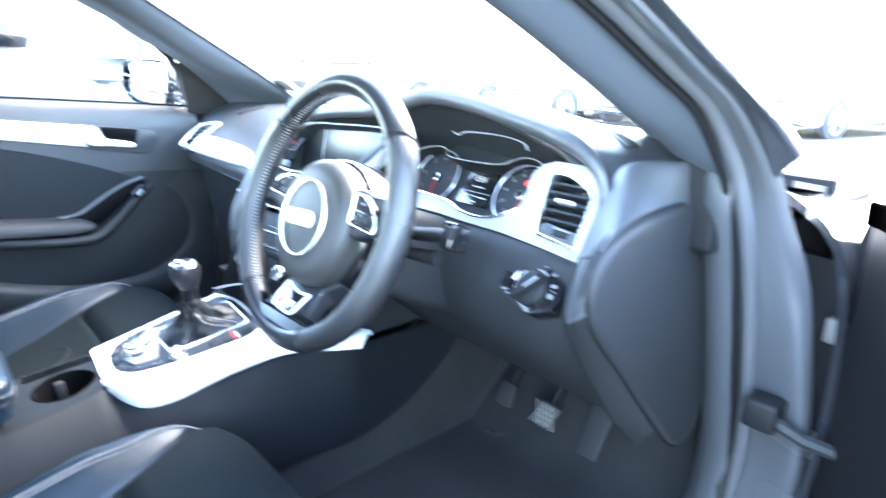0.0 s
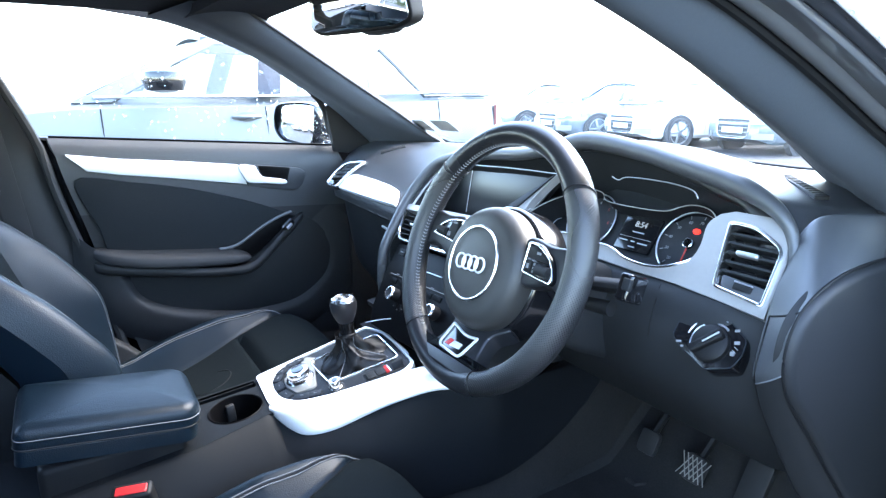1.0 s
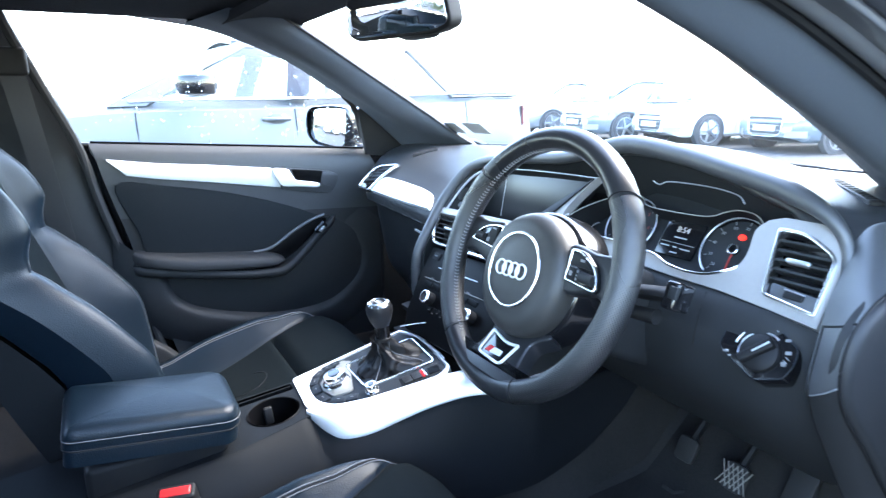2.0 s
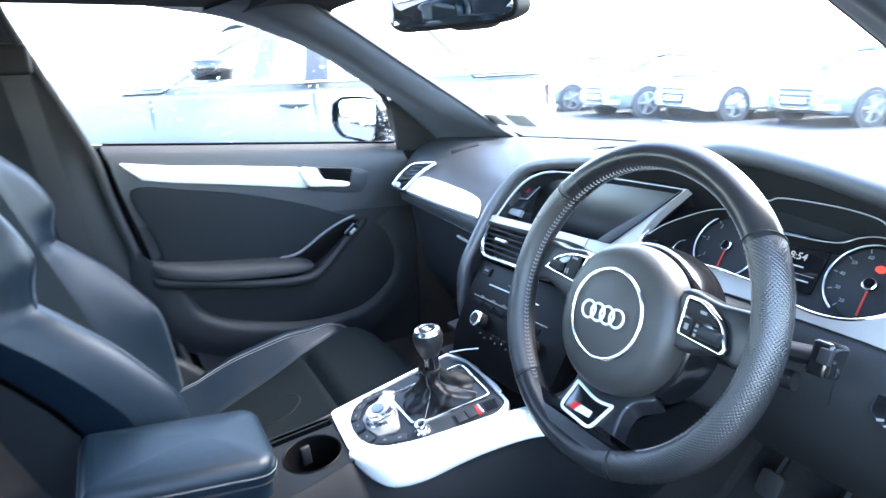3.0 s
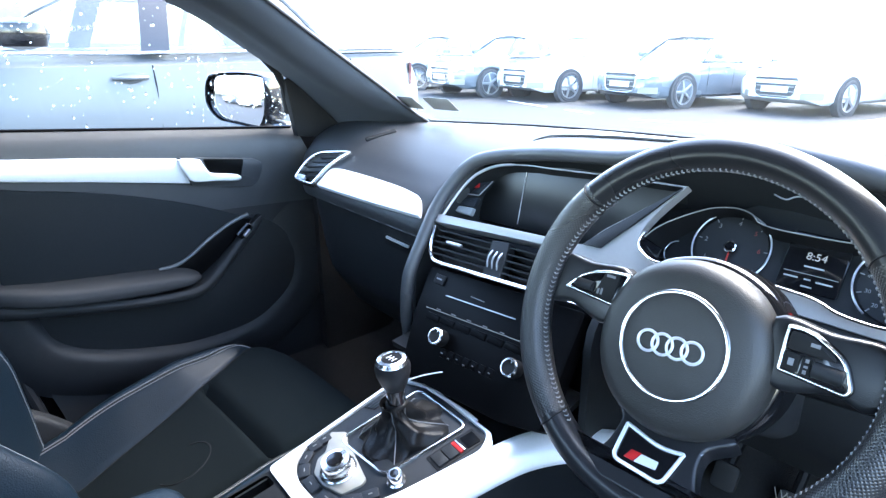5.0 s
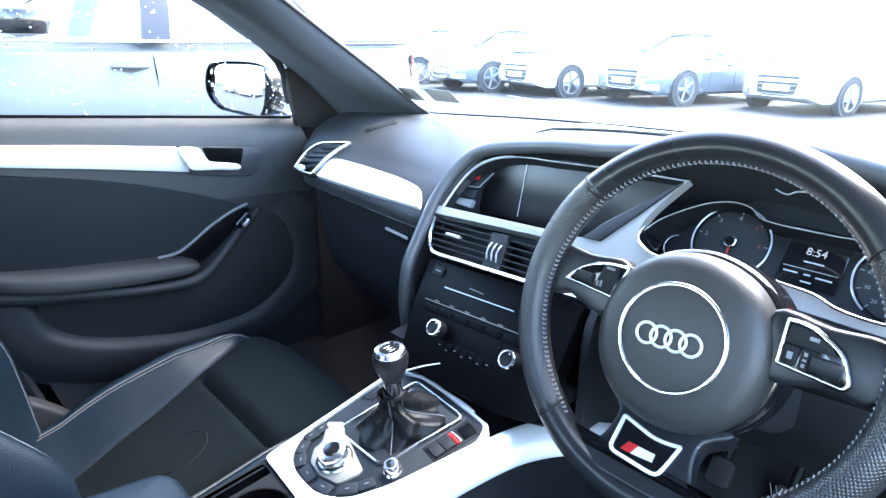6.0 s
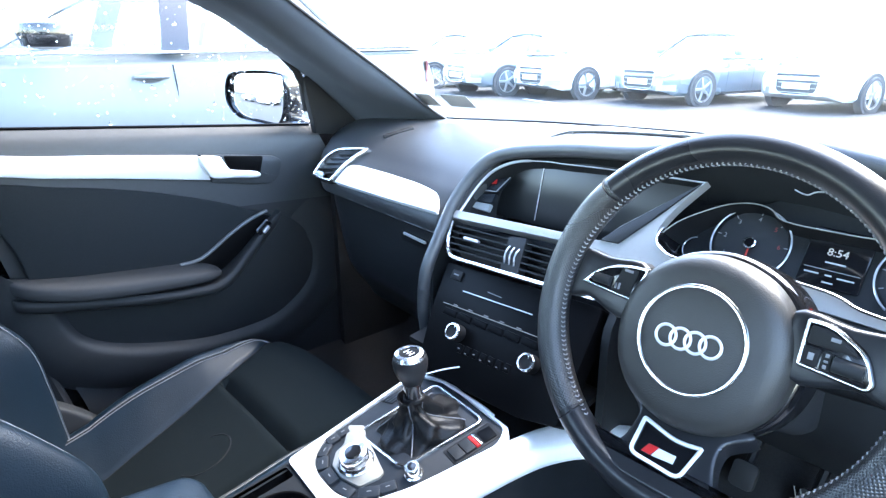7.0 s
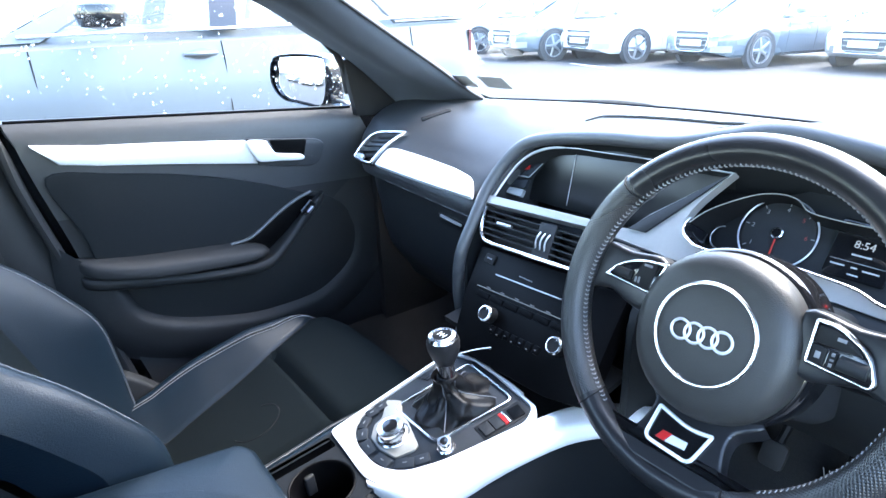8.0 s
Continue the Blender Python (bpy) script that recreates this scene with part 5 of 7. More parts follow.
# rotary controller and buttons
MM = CO @ Matrix.Translation((-0.035, -0.117, 0.0))
part("controller_plate", plate(rounded([(-0.074, 0.036), (-0.053, 0.052), (-0.030, 0.038), (-0.010, 0.034), (0.020, 0.024), (0.045, 0.016), (0.048, 0.006), (0.038, -0.022), (0.004, -0.030), (-0.026, -0.026), (-0.044, -0.008), (-0.046, 0.008)][::-1], 0.004), 0.008, MM, 0.002, lift=0.005), PEWTER, console, "satin grey plate")
ctl = part("controller_knob", turned([(0.0, 0.0), (0.0265, 0.0), (0.027, 0.008), (0.0245, 0.011), (0.0215, 0.012), (0.0215, 0.022), (0.0200, 0.0255), (0.014, 0.0265), (0.0, 0.0265)], MM, 36), CHROME, console, "round chrome rotary controller")
part("controller_cap", turned([(0.0, 0.026), (0.0125, 0.026), (0.0120, 0.0285), (0.0, 0.0290)], MM, 28), GLOSS, ctl)
for u, v, w, h, r in ((-0.069, 0.022, 0.017, 0.014, 80), (-0.069, 0.004, 0.017, 0.014, 82), (-0.060, -0.017, 0.021, 0.014, -58), (-0.041, -0.032, 0.021, 0.014, -35), (-0.012, -0.039, 0.026, 0.014, -5),
                      (0.026, -0.038, 0.026, 0.014, 10), (0.056, -0.018, 0.026, 0.015, 48), (0.070, 0.004, 0.020, 0.014, 62)):
    part("menu_button", plate(rounded(box2(-w * 0.58, -h * 0.6, w * 0.58, h * 0.6), 0.003), 0.006, MM @ Matrix.Translation((u, v, 0)) @ Matrix.Rotation(radians(r), 4, "Z"), 0.0015, lift=0.0055), SWITCH, console)
    part("button_mark", plate(box2(-0.003, -0.0006, 0.003, 0.0006), 0.001, MM @ Matrix.Translation((u, v, 0.0062)) @ Matrix.Rotation(radians(r), 4, "Z"), 0.0001), PRINT, console)
ST = CO @ Matrix.Translation((0.046, -0.076, 0.0))
kn = part("volume_knob", turned([(0.0, 0.0), (0.0135, 0.0), (0.0135, 0.005), (0.0115, 0.007), (0.0115, 0.016), (0.010, 0.0185), (0.0, 0.019)], ST, 28), CHROME, console, "small chrome volume knob")
part("knob_cap", turned([(0.0, 0.018), (0.0065, 0.018), (0.006, 0.0200), (0.0, 0.0202)], ST, 20), GLOSS, kn)
TG = CO @ Matrix.Translation((0.066, -0.010, 0.0)) @ Matrix.Rotation(radians(-9), 4, "Z")
part("toggle_well", plate(rounded(box2(-0.017, -0.016, 0.016, 0.066), 0.003), 0.004, TG, 0.0006, lift=0.0022), MATT, console)
for k in range(2):
    part("toggle_button", plate(rounded(box2(-0.012, -0.0085, 0.012, 0.0085), 0.002), 0.006, TG @ Matrix.Translation((0, -0.003 + 0.0185 * k, 0)), 0.001, lift=0.0055), HARD, console)
part("brake_mark", plate(rounded(box2(-0.012, -0.0028, 0.012, 0.0028), 0.001), 0.006, TG @ Matrix.Translation((0, 0.0275, 0)), 0.001, lift=0.0055), RED, console, "red parking brake mark")
part("toggle_edge", plate(rounded(box2(-0.012, -0.0016, 0.012, 0.0016), 0.0007), 0.006, TG @ Matrix.Translation((0, 0.0325, 0)), 0.0006, lift=0.0055), CHROME, console)
part("tray_wedge", plate(rounded([(-0.012, 0.040), (0.012, 0.038), (0.013, 0.060), (-0.010, 0.062)], 0.002), 0.004, TG, 0.0006, lift=0.0035), PIANO, console)
for k in range(4):
    part("grille_bar", block(-0.110 + 0.005 * k, -0.014 + 0.002 * k, 0.001, -0.1075 + 0.005 * k, 0.026, 0.0035, 0.0006, m=CO), GLOSS, console)
part("front_strip", tube([tuple(CO @ Vector((x, y, 0.004))) for x, y in curve([(-0.056, 0.0765), (-0.02, 0.0755), (0.03, 0.0745), (0.058, 0.071)], 5)], 0.0028, 8), BRIGHT, console, "chrome strip")
part("tray_strip", tube([tuple(CO @ Vector((x, y, 0.045))) for x, y in curve([(-0.056, 0.045), (-0.040, 0.070), (-0.024, 0.088)], 5)], 0.0012, 8), SATIN, console)

# armrest
arm = thing("armrest", "black leather centre armrest with stitched edge", "armrest", (-0.025, -0.44, 0.58))
AR = axes((-0.030, -0.44, 0.662), (1, 0, 0), (0, 1, -0.13))
out = rounded([(-0.084, -0.118), (0.086, -0.118), (0.088, 0.118), (0.066, 0.136), (-0.066, 0.136), (-0.088, 0.118)], 0.018, 5)
part("armrest_pad", plate(out, 0.036, AR, 0.020, 5, lift=0.010, dome=0.008), LEATHER, arm)
part("armrest_side", plate(grown(out, -0.002), 0.026, AR, 0.004, 3, lift=-0.0265), LEATHER, arm)
part("piping", tube([tuple(AR @ Vector((x, y, -0.0260))) for x, y in grown(out, 0.0)], 0.0013, 6, True), MATT, arm)
part("stitching", tube([tuple(AR @ Vector((x, y, -0.012))) for x, y in grown(out, 0.0003)], 0.0007, 5, True), THREAD, arm)
part("armrest_foot", block(-0.075, -0.54, 0.50, 0.030, -0.33, 0.60, 0.012), MATT, arm)

# seat belt buckle
bk = thing("seat_belt_buckle", "black seat belt buckle with a red release button", "seat belt buckle", (0.15, -0.44, 0.45))
BK = axes((0.148, -0.425, 0.598), (0.3, 1, 0.05), (-0.9, 0.3, 0.35))
part("buckle_body", block(-0.027, -0.012, -0.085, 0.027, 0.013, 0.0, 0.005, m=BK), MATT, bk)
part("release_button", block(-0.021, -0.007, -0.01, 0.021, 0.007, 0.002, 0.002, m=BK), RED, bk, "red button")
part("buckle_stalk", block(-0.014, -0.006, -0.22, 0.014, 0.006, -0.08, 0.004, m=BK), MATT, bk)

# ---- seats ----
def seat(name, cx, dy, label, recline=0.0):
    st = thing(name, label, "seat", (cx, -0.25 + dy, 0.33), "front seats")

    def P(x, y, z):
        return (cx + x, y + dy, z)
    # cushion: u across, v from back to front; raised bolsters that taper to the front corners
    wide = spline([(0, 0.205), (0.4, 0.236), (0.75, 0.240), (0.9, 0.232), (1, 0.212)])
    depth = spline([(0, -0.47), (0.22, -0.36), (0.66, -0.118), (0.88, 0.02), (1, 0.085)])
    mid_z = spline([(0, 0.420), (0.22, 0.440), (0.45, 0.482), (0.66, 0.526), (0.80, 0.548), (0.90, 0.545), (0.96, 0.528), (1, 0.488)])
    rise = spline([(0, 0.045), (0.15, 0.062), (0.40, 0.066), (0.60, 0.050), (0.75, 0.024), (0.88, 0.004), (1, 0.0)])
    seam = spline([(0, 0.42), (0.25, 0.46), (0.45, 0.53), (0.66, 0.63), (0.80, 0.76), (0.90, 0.90), (1, 0.99)])

    def cushion(u, v):
        x = u * wide(v)
        q = seam(v)
        b = min(1, max(0, (abs(u) - q) / max(0.05, 0.93 - q)))
        b = math.sin(b * math.pi / 2) ** 1.3
        edge = max(0, (abs(u) - 0.86) / 0.14)
        z = mid_z(v) + rise(v) * b - 0.060 * edge ** 2.5 + 0.006 * math.cos(math.pi * u / 2) * (v < 0.95)
        groove = 0.022 * math.exp(-((v - 0.66) / 0.014) ** 2) * (1 if abs(u) < q else 0)
        groove += 0.006 * math.exp(-((abs(u) - q) / 0.016) ** 2)
        return P(x, depth(v) - 0.035 * max(0, abs(u) - 0.5) ** 2 * 4 * (v > 0.66) * ((v - 0.66) / 0.34), z - groove)

    def under(u, v):
        p = cushion(u, 1.0)
        return (p[0], p[1] - 0.03 * v, lerp(p[2], 0.36, v))
    us_m = span(-1, 1, 28)
    part("cushion_centre", sheet(lambda u, v: cushion(u * seam(v), v), us_m, span(0, 0.66, 40)), FABRIC, st, "black woven cloth centre")
    part("thigh_pad", sheet(lambda u, v: cushion(u * seam(v), v), us_m, span(0.66, 1, 26)), FABRIC, st, "black woven cloth thigh pad")
    for s in (-1, 1):
        part("bolster", sheet(lambda u, v, s=s: cushion(s * lerp(seam(v), 1, u), v), span(0, 1, 20), span(0, 1, 48)), LEATHER, st, "black leather bolster")
        part("bolster_side", sheet(lambda u, v, s=s: (lambda p: (p[0] + s * 0.010 * math.sin(math.pi * v), p[1], lerp(p[2], 0.33, v)))(cushion(s * 1.0, u)), span(0, 1, 30), span(0, 1, 8)), LEATHER, st)
        for q, rad, mat in ((0.800, 0.0010, THREAD), (0.8125, 0.0014, MATT), (0.825, 0.0010, THREAD)):
            part("seam", tube([tuple(Vector(cushion(s * lerp(q, q + 0.13, max(0, (v - 0.7) / 0.25)), v)) + Vector((0, 0, 0.0012))) for v in span(0.05, 0.92, 50)], rad, 5), mat, st, "stitched bolster seam")
        part("seam", tube([tuple(Vector(cushion(s * (seam(v) + 0.002), v)) + Vector((0, 0, 0.001))) for v in span(0.05, 0.95, 50)], 0.0011, 5), MATT, st)
    part("front_skirt", sheet(under, span(-1, 1, 24), span(0, 1, 5)), FABRIC, st)
    part("centre_seam", tube([cushion(0.16 * math.cos(a) + 0.08, 0.47 + 0.075 * math.sin(a)) for a in span(radians(-80), radians(150), 20)], 0.0013, 5), MATT, st)

    # backrest: reclined, with bolsters
    back_w = spline([(0, 0.215), (0.25, 0.250), (0.5, 0.258), (0.75, 0.245), (0.9, 0.225), (1, 0.185)])
    back_z = spline([(0, 0.45), (1, 1.10)])
    swell = spline([(0.42, 0.060), (0.50, 0.080), (0.60, 0.105), (0.68, 0.118), (0.75, 0.095), (0.80, 0.070), (0.85, 0.036), (0.875, 0.022), (0.90, 0.030), (0.94, 0.052), (1.0, 0.046), (1.05, 0.02), (1.10, 0.0)])

    def back(u, v):
        z = back_z(v)
        x = u * back_w(v)
        b = min(1, max(0, (abs(u) - 0.50) / 0.34))
        b = b * b * (3 - 2 * b)
        edge = max(0, (abs(u) - 0.84) / 0.16)
        y = -0.452 - recline - 0.345 * (z - 0.45) + swell(z) * b - 0.075 * edge ** 2.4 - 0.06 * max(0, (v - 0.90) / 0.10) ** 2
        groove = 0.008 * math.exp(-((abs(u) - 0.52) / 0.02) ** 2) + 0.006 * math.exp(-((z - 0.872) / 0.006) ** 2) * (abs(u) > 0.52)
        return P(x, y - groove, z)
    part("back_centre", sheet(back, span(-0.52, 0.52, 24), span(0, 0.86, 34)), FABRIC, st, "black woven cloth back centre")
    part("back_top", sheet(back, span(-0.52, 0.52, 24), span(0.86, 1, 10)), LEATHER, st)
    for s in (-1, 1):
        part("back_bolster", sheet(lambda u, v, s=s: back(s * u, v), span(0.52, 1, 20), span(0, 1, 60)), LEATHER, st, "black leather back bolster")
        part("back_side", sheet(lambda u, v, s=s: (lambda p: (p[0] - s * 0.02 * v, p[1] - 0.07 * v, p[2]))(back(s * 1.0, u)), span(0, 1, 24), span(0, 1, 4)), LEATHER, st)
        part("seam", tube([tuple(Vector(back(s * 0.80, v)) + Vector((0, 0.0006, 0))) for v in span(0.03, 0.97, 40)], 0.0008, 5), THREAD, st)
    part("back_shell", sheet(lambda u, v: (lambda p: (p[0] * 1.0, p[1] - 0.07, p[2]))(back(u, v)) if abs(u) >= 1 else P(u * back_w(v) * 0.96, -0.58 - recline - 0.345 * (back_z(v) - 0.45), back_z(v)), span(-1, 1, 16), span(0, 1, 16)), HARD, st)
    part("recline_knob", turned([(0.0, 0.0), (0.03, 0.0), (0.028, 0.012), (0.0, 0.014)], axes(P(-0.24 if cx < 0 else 0.24, -0.42, 0.44), (0, 1 if cx > 0 else -1, 0), (0, 0, 1)), 24), MATT, st)
    for s in (-1, 1):
        part("hinge_cover", plate(rounded([(-0.56, 0.36), (-0.30, 0.34), (-0.29, 0.44), (-0.37, 0.53), (-0.47, 0.60), (-0.56, 0.58)], 0.04)[::s], 0.03, axes(P(s * 0.236, 0, 0), (0, 1, 0), (0, 0, 1)), 0.010, 3, lift=0.012 if s > 0 else 0.018), HARD, st, "dark plastic hinge cover")
    part("seat_base", block(cx - 0.20, -0.42 + dy, 0.31, cx + 0.20, 0.02 + dy, 0.44, 0.02), MATT, st)
    return st


seat("passenger_seat", -0.375, 0.0, "black leather and cloth sports seat, front passenger side")
seat("driver_seat", 0.372, -0.108, "black leather and cloth sports seat behind the wheel", 0.165)

# ---- passenger door ----
DX = -0.765
DO = axes((DX, 0, 0), (0, 1, 0), (0, 0, 1))   # u forward, v up, normal towards the cabin
door = thing("door_1", "closed passenger door with dark trim panel", "door", (-0.80, 0.0, 0.35), kind="structure")
dy0 = spline([(0.35, -0.31), (0.50, -0.345), (0.637, -0.386), (0.70, -0.40), (0.966, -0.462), (1.035, -0.478)])


def lining(v, t):
    """The door lining, from the sill up to the belt; it leans out a little at the belt."""
    z = lerp(0.34, 1.0, v)
    y = lerp(dy0(z), spline([(0.34, 0.40), (0.6, 0.37), (0.9, 0.32), (1.0, 0.275)])(z), t)
    z += (belt_z(y) - 1.0) * v
    x = DX + spline([(0, 0.0), (0.25, -0.006), (0.5, -0.006), (0.75, 0.0), (0.9, 0.002), (0.97, -0.006), (1.0, -0.022)])(v)
    return (x, y, z)


part("lining", sheet(lining, span(0, 0.72, 30), span(0, 1, 40), 0.02), DOOR_TRIM, door, "dark grained door lining")
part("upper_lining", sheet(lining, span(0.72, 1, 14), span(0, 1, 40), 0.02), DOOR_SOFT, door, "soft grey-black upper door lining")
ins_o = curve([(-0.428, 0.925), (-0.30, 0.912), (-0.16, 0.884), (-0.02, 0.842), (0.08, 0.802), (0.134, 0.775), (0.10, 0.735), (0.03, 0.69), (-0.03, 0.655), (-0.18, 0.675), (-0.352, 0.700), (-0.39, 0.80)], 5, True)
part("cloth_insert", plate(ins_o, 0.01, DO, 0.004, 3, lift=0.010), DOOR_CLOTH, door, "charcoal cloth insert")
tr = [(-0.440, 0.990), (-0.33, 0.974), (-0.20, 0.962), (-0.03, 0.943), (-0.008, 0.886), (-0.20, 0.916), (-0.33, 0.934), (-0.400, 0.947)]
part("trim_strip", plate(tr[::-1], 0.014, DO, 0.003, lift=0.012), ALU, door, "brushed aluminium strip")
hb = rounded([(-0.024, 0.945), (0.150, 0.923), (0.169, 0.909), (0.154, 0.869), (0.134, 0.858), (-0.004, 0.880)], [0.002, 0.012, 0.016, 0.014, 0.014, 0.002])
part("handle_bowl", plate(hb[::-1], 0.012, DO, 0.002, lift=0.010), DOOR_SOFT, door)
# flat near-black plate: shade of the hollow behind the pull, as colour
part("handle_recess_shade", plate(rounded([(0.026, 0.937), (0.120, 0.926), (0.108, 0.882), (0.040, 0.895)], 0.006)[::-1], 0.004, DO, 0.0005, lift=0.0125), PIANO, door)
hd = curve([(-0.030, 0.941), (0.012, 0.938), (0.020, 0.930), (0.032, 0.910), (0.046, 0.903), (0.100, 0.893), (0.100, 0.880), (0.045, 0.886), (-0.003, 0.891), (-0.018, 0.908)], 3, True)
part("inner_handle", plate(hd[::-1], 0.014, DO, 0.004, 3, lift=0.024), ALU, door, "satin chrome door pull")
# large rounded recess in the lining that holds the armrest and the pocket
pk = curve([(0.129, 0.792), (0.178, 0.765), (0.215, 0.730), (0.242, 0.670), (0.228, 0.592), (0.170, 0.536), (0.095, 0.505), (-0.036, 0.500), (-0.143, 0.519), (-0.238, 0.547), (-0.294, 0.575), (-0.328, 0.611), (-0.350, 0.676), (-0.372, 0.715)], 5)
po = list(pk) + [(-0.34, 0.74), (-0.1, 0.76), (0.05, 0.80)]
rise = spline([(0.0, 0.003), (0.12, 0.005), (0.3, 0.009), (0.45, 0.017), (0.6, 0.024), (0.8, 0.022), (1.0, 0.015)])
rings = [grown(po, d) for d in (-0.012, -0.004, 0.006, 0.018, 0.038, 0.070, 0.11)]
rows = []
for i in range(len(pk)):
    h = float(rise(i / (len(pk) - 1)))
    t = min(1, i / 12)
    rows.append(curve([tuple(DO @ Vector((*rings[k][i], -0.012 + (0.016 + h * f - 0.016 * (k == 6)) * t))) for k, f in enumerate((0.0, 0.55, 0.95, 1.0, 0.85, 0.42, 0.0))], 2))
part("pocket_rim", tidy(rows_mesh(rows)), DOOR_TRIM, door, "rounded rim of the door pocket")
part("pocket_hollow", plate(grown(po, -0.001), 0.004, DO, 0.0005, lift=0.0065), HARD, door, "dark hollow of the door pocket")


def armrest_loft(path, section, name, mat, label=""):
    """A padded bar along the door: path of (forward, up, reach), section of (reach, height) shares."""
    rows = []
    for u, v, w, k in curve(path, 6):
        rows.append([tuple(DO @ Vector((u, v + b * k, a * w))) for a, b in curve(section, 4)])
    return part(name, tidy(rows_mesh(rows, cap=True)), mat, door, label)


armrest_loft([(-0.415, 0.735, 0.010, 0.6), (-0.385, 0.722, 0.040, 0.9), (-0.30, 0.705, 0.060, 1.0), (-0.20, 0.694, 0.066, 1.0), (-0.11, 0.686, 0.066, 0.95), (-0.055, 0.682, 0.062, 0.8), (-0.030, 0.680, 0.052, 0.5), (-0.018, 0.678, 0.040, 0.25)],
             [(0.0, 0.026), (0.55, 0.022), (0.88, 0.014), (0.98, 0.004), (1.0, -0.006), (0.95, -0.014), (0.70, -0.018), (0.0, -0.018)], "armrest_pad", DOOR_TRIM, "dark padded door armrest")
pull = armrest_loft([(-0.415, 0.704, 0.010, 0.6), (-0.385, 0.694, 0.038, 1.0), (-0.20, 0.664, 0.058, 1.0), (-0.08, 0.650, 0.060, 1.0), (-0.02, 0.652, 0.056, 1.1), (0.03, 0.684, 0.046, 1.2), (0.085, 0.733, 0.036, 1.2), (0.130, 0.768, 0.028, 1.0), (0.150, 0.781, 0.018, 0.6)],
                    [(0.0, 0.012), (0.80, 0.012), (0.96, 0.006), (1.0, -0.002), (0.90, -0.012), (0.55, -0.018), (0.0, -0.018)], "pull_bar", HARD, "dark door pull rising to the window switch")
# no hollow is cut here; a near-black plate paints the grip's shade
part("grip_recess_shade", plate(rounded([(-0.085, 0.690), (0.020, 0.752), (0.095, 0.790), (0.125, 0.782), (0.03, 0.700), (-0.025, 0.664)], 0.008)[::-1], 0.004, DO, 0.001, lift=0.0155), PIANO, pull)
part("grip_rim", tube([tuple(DO @ Vector(p)) for p in curve([(-0.10, 0.708, 0.018), (-0.05, 0.715, 0.020), (0.020, 0.757, 0.018), (0.070, 0.782, 0.017), (0.115, 0.796, 0.016)], 5)], 0.0045, 8), SOFT, pull)
SWT = axes((DX + 0.036, 0.099, 0.758), (0, 0.75, 0.66), (0.45, -0.59, 0.67))
sw = part("window_switch", plate(rounded(box2(-0.020, -0.010, 0.020, 0.010), 0.004), 0.012, SWT, 0.002), GLOSS, door)
part("switch_key", block(-0.010, -0.005, 0, 0.010, 0.005, 0.006, 0.002, m=SWT), SATIN, sw, "small chrome-edged key")
part("belt_seal", tube([(DX - 0.024, y, belt_z(y) + 0.002) for y in span(-0.47, 0.265, 20)], 0.0032, 8), PIANO, door)
# outer skin and frame of that door
part("outer_skin", sheet(lambda u, v: (lerp(-0.865, -0.835, v ** 3) - 0.02 * math.sin(math.pi * v), lerp(-0.55, 0.62, u), lerp(0.32, belt_z(lerp(-0.55, 0.62, u)) - 0.005, v)), span(0, 1, 20), span(0, 1, 12), 0.01), PAINT, door)
part("belt_ledge", sheet(lambda u, v: (lerp(DX - 0.022, -0.838, v), lerp(-0.50, 0.30, u), belt_z(lerp(-0.50, 0.30, u)) - 0.006), span(0, 1, 10), span(0, 1, 2), 0.006), RUBBER, door)


def glass_top(y):
    return spline([(-0.62, 1.335), (-0.45, 1.325), (-0.2, 1.295), (0.0, 1.238), (0.14, 1.165), (0.235, 1.085), (0.26, 1.0)])(y)


def side_glass(s):
    def fn(u, v):
        y = lerp(-0.50, 0.262, u)
        z = lerp(belt_z(y), glass_top(y) + 0.004, v)
        return (s * (0.795 - 0.42 * max(0, z - 1.0) ** 1.05 * 1.0), y, z)
    return fn


g = part("door_glass", sheet(side_glass(-1), span(0, 1, 24), span(0, 1, 12)), GLASS, door, "clear side window with raindrops")
g.visible_shadow = False
# window frame on the door: dark strip over the glass
fr = [(-0.795 + 0.42 * max(0, glass_top(y) - 1.0) ** 1.05, y, glass_top(y)) for y in span(-0.62, 0.262, 40)]
part("window_frame", tube([(x + 0.006, y, z + 0.020) for x, y, z in fr], 0.009, 8), RUBBER, door)
part("sail_panel", plate([(0.262, 0.966), (0.44, 0.945), (0.37, 1.02), (0.255, 1.108), (0.236, 1.100)], 0.02, axes((-0.748, 0, 0), (0, 1, 0), (0, 0, 1)), 0.003), MATT, door, "black triangular mirror panel")

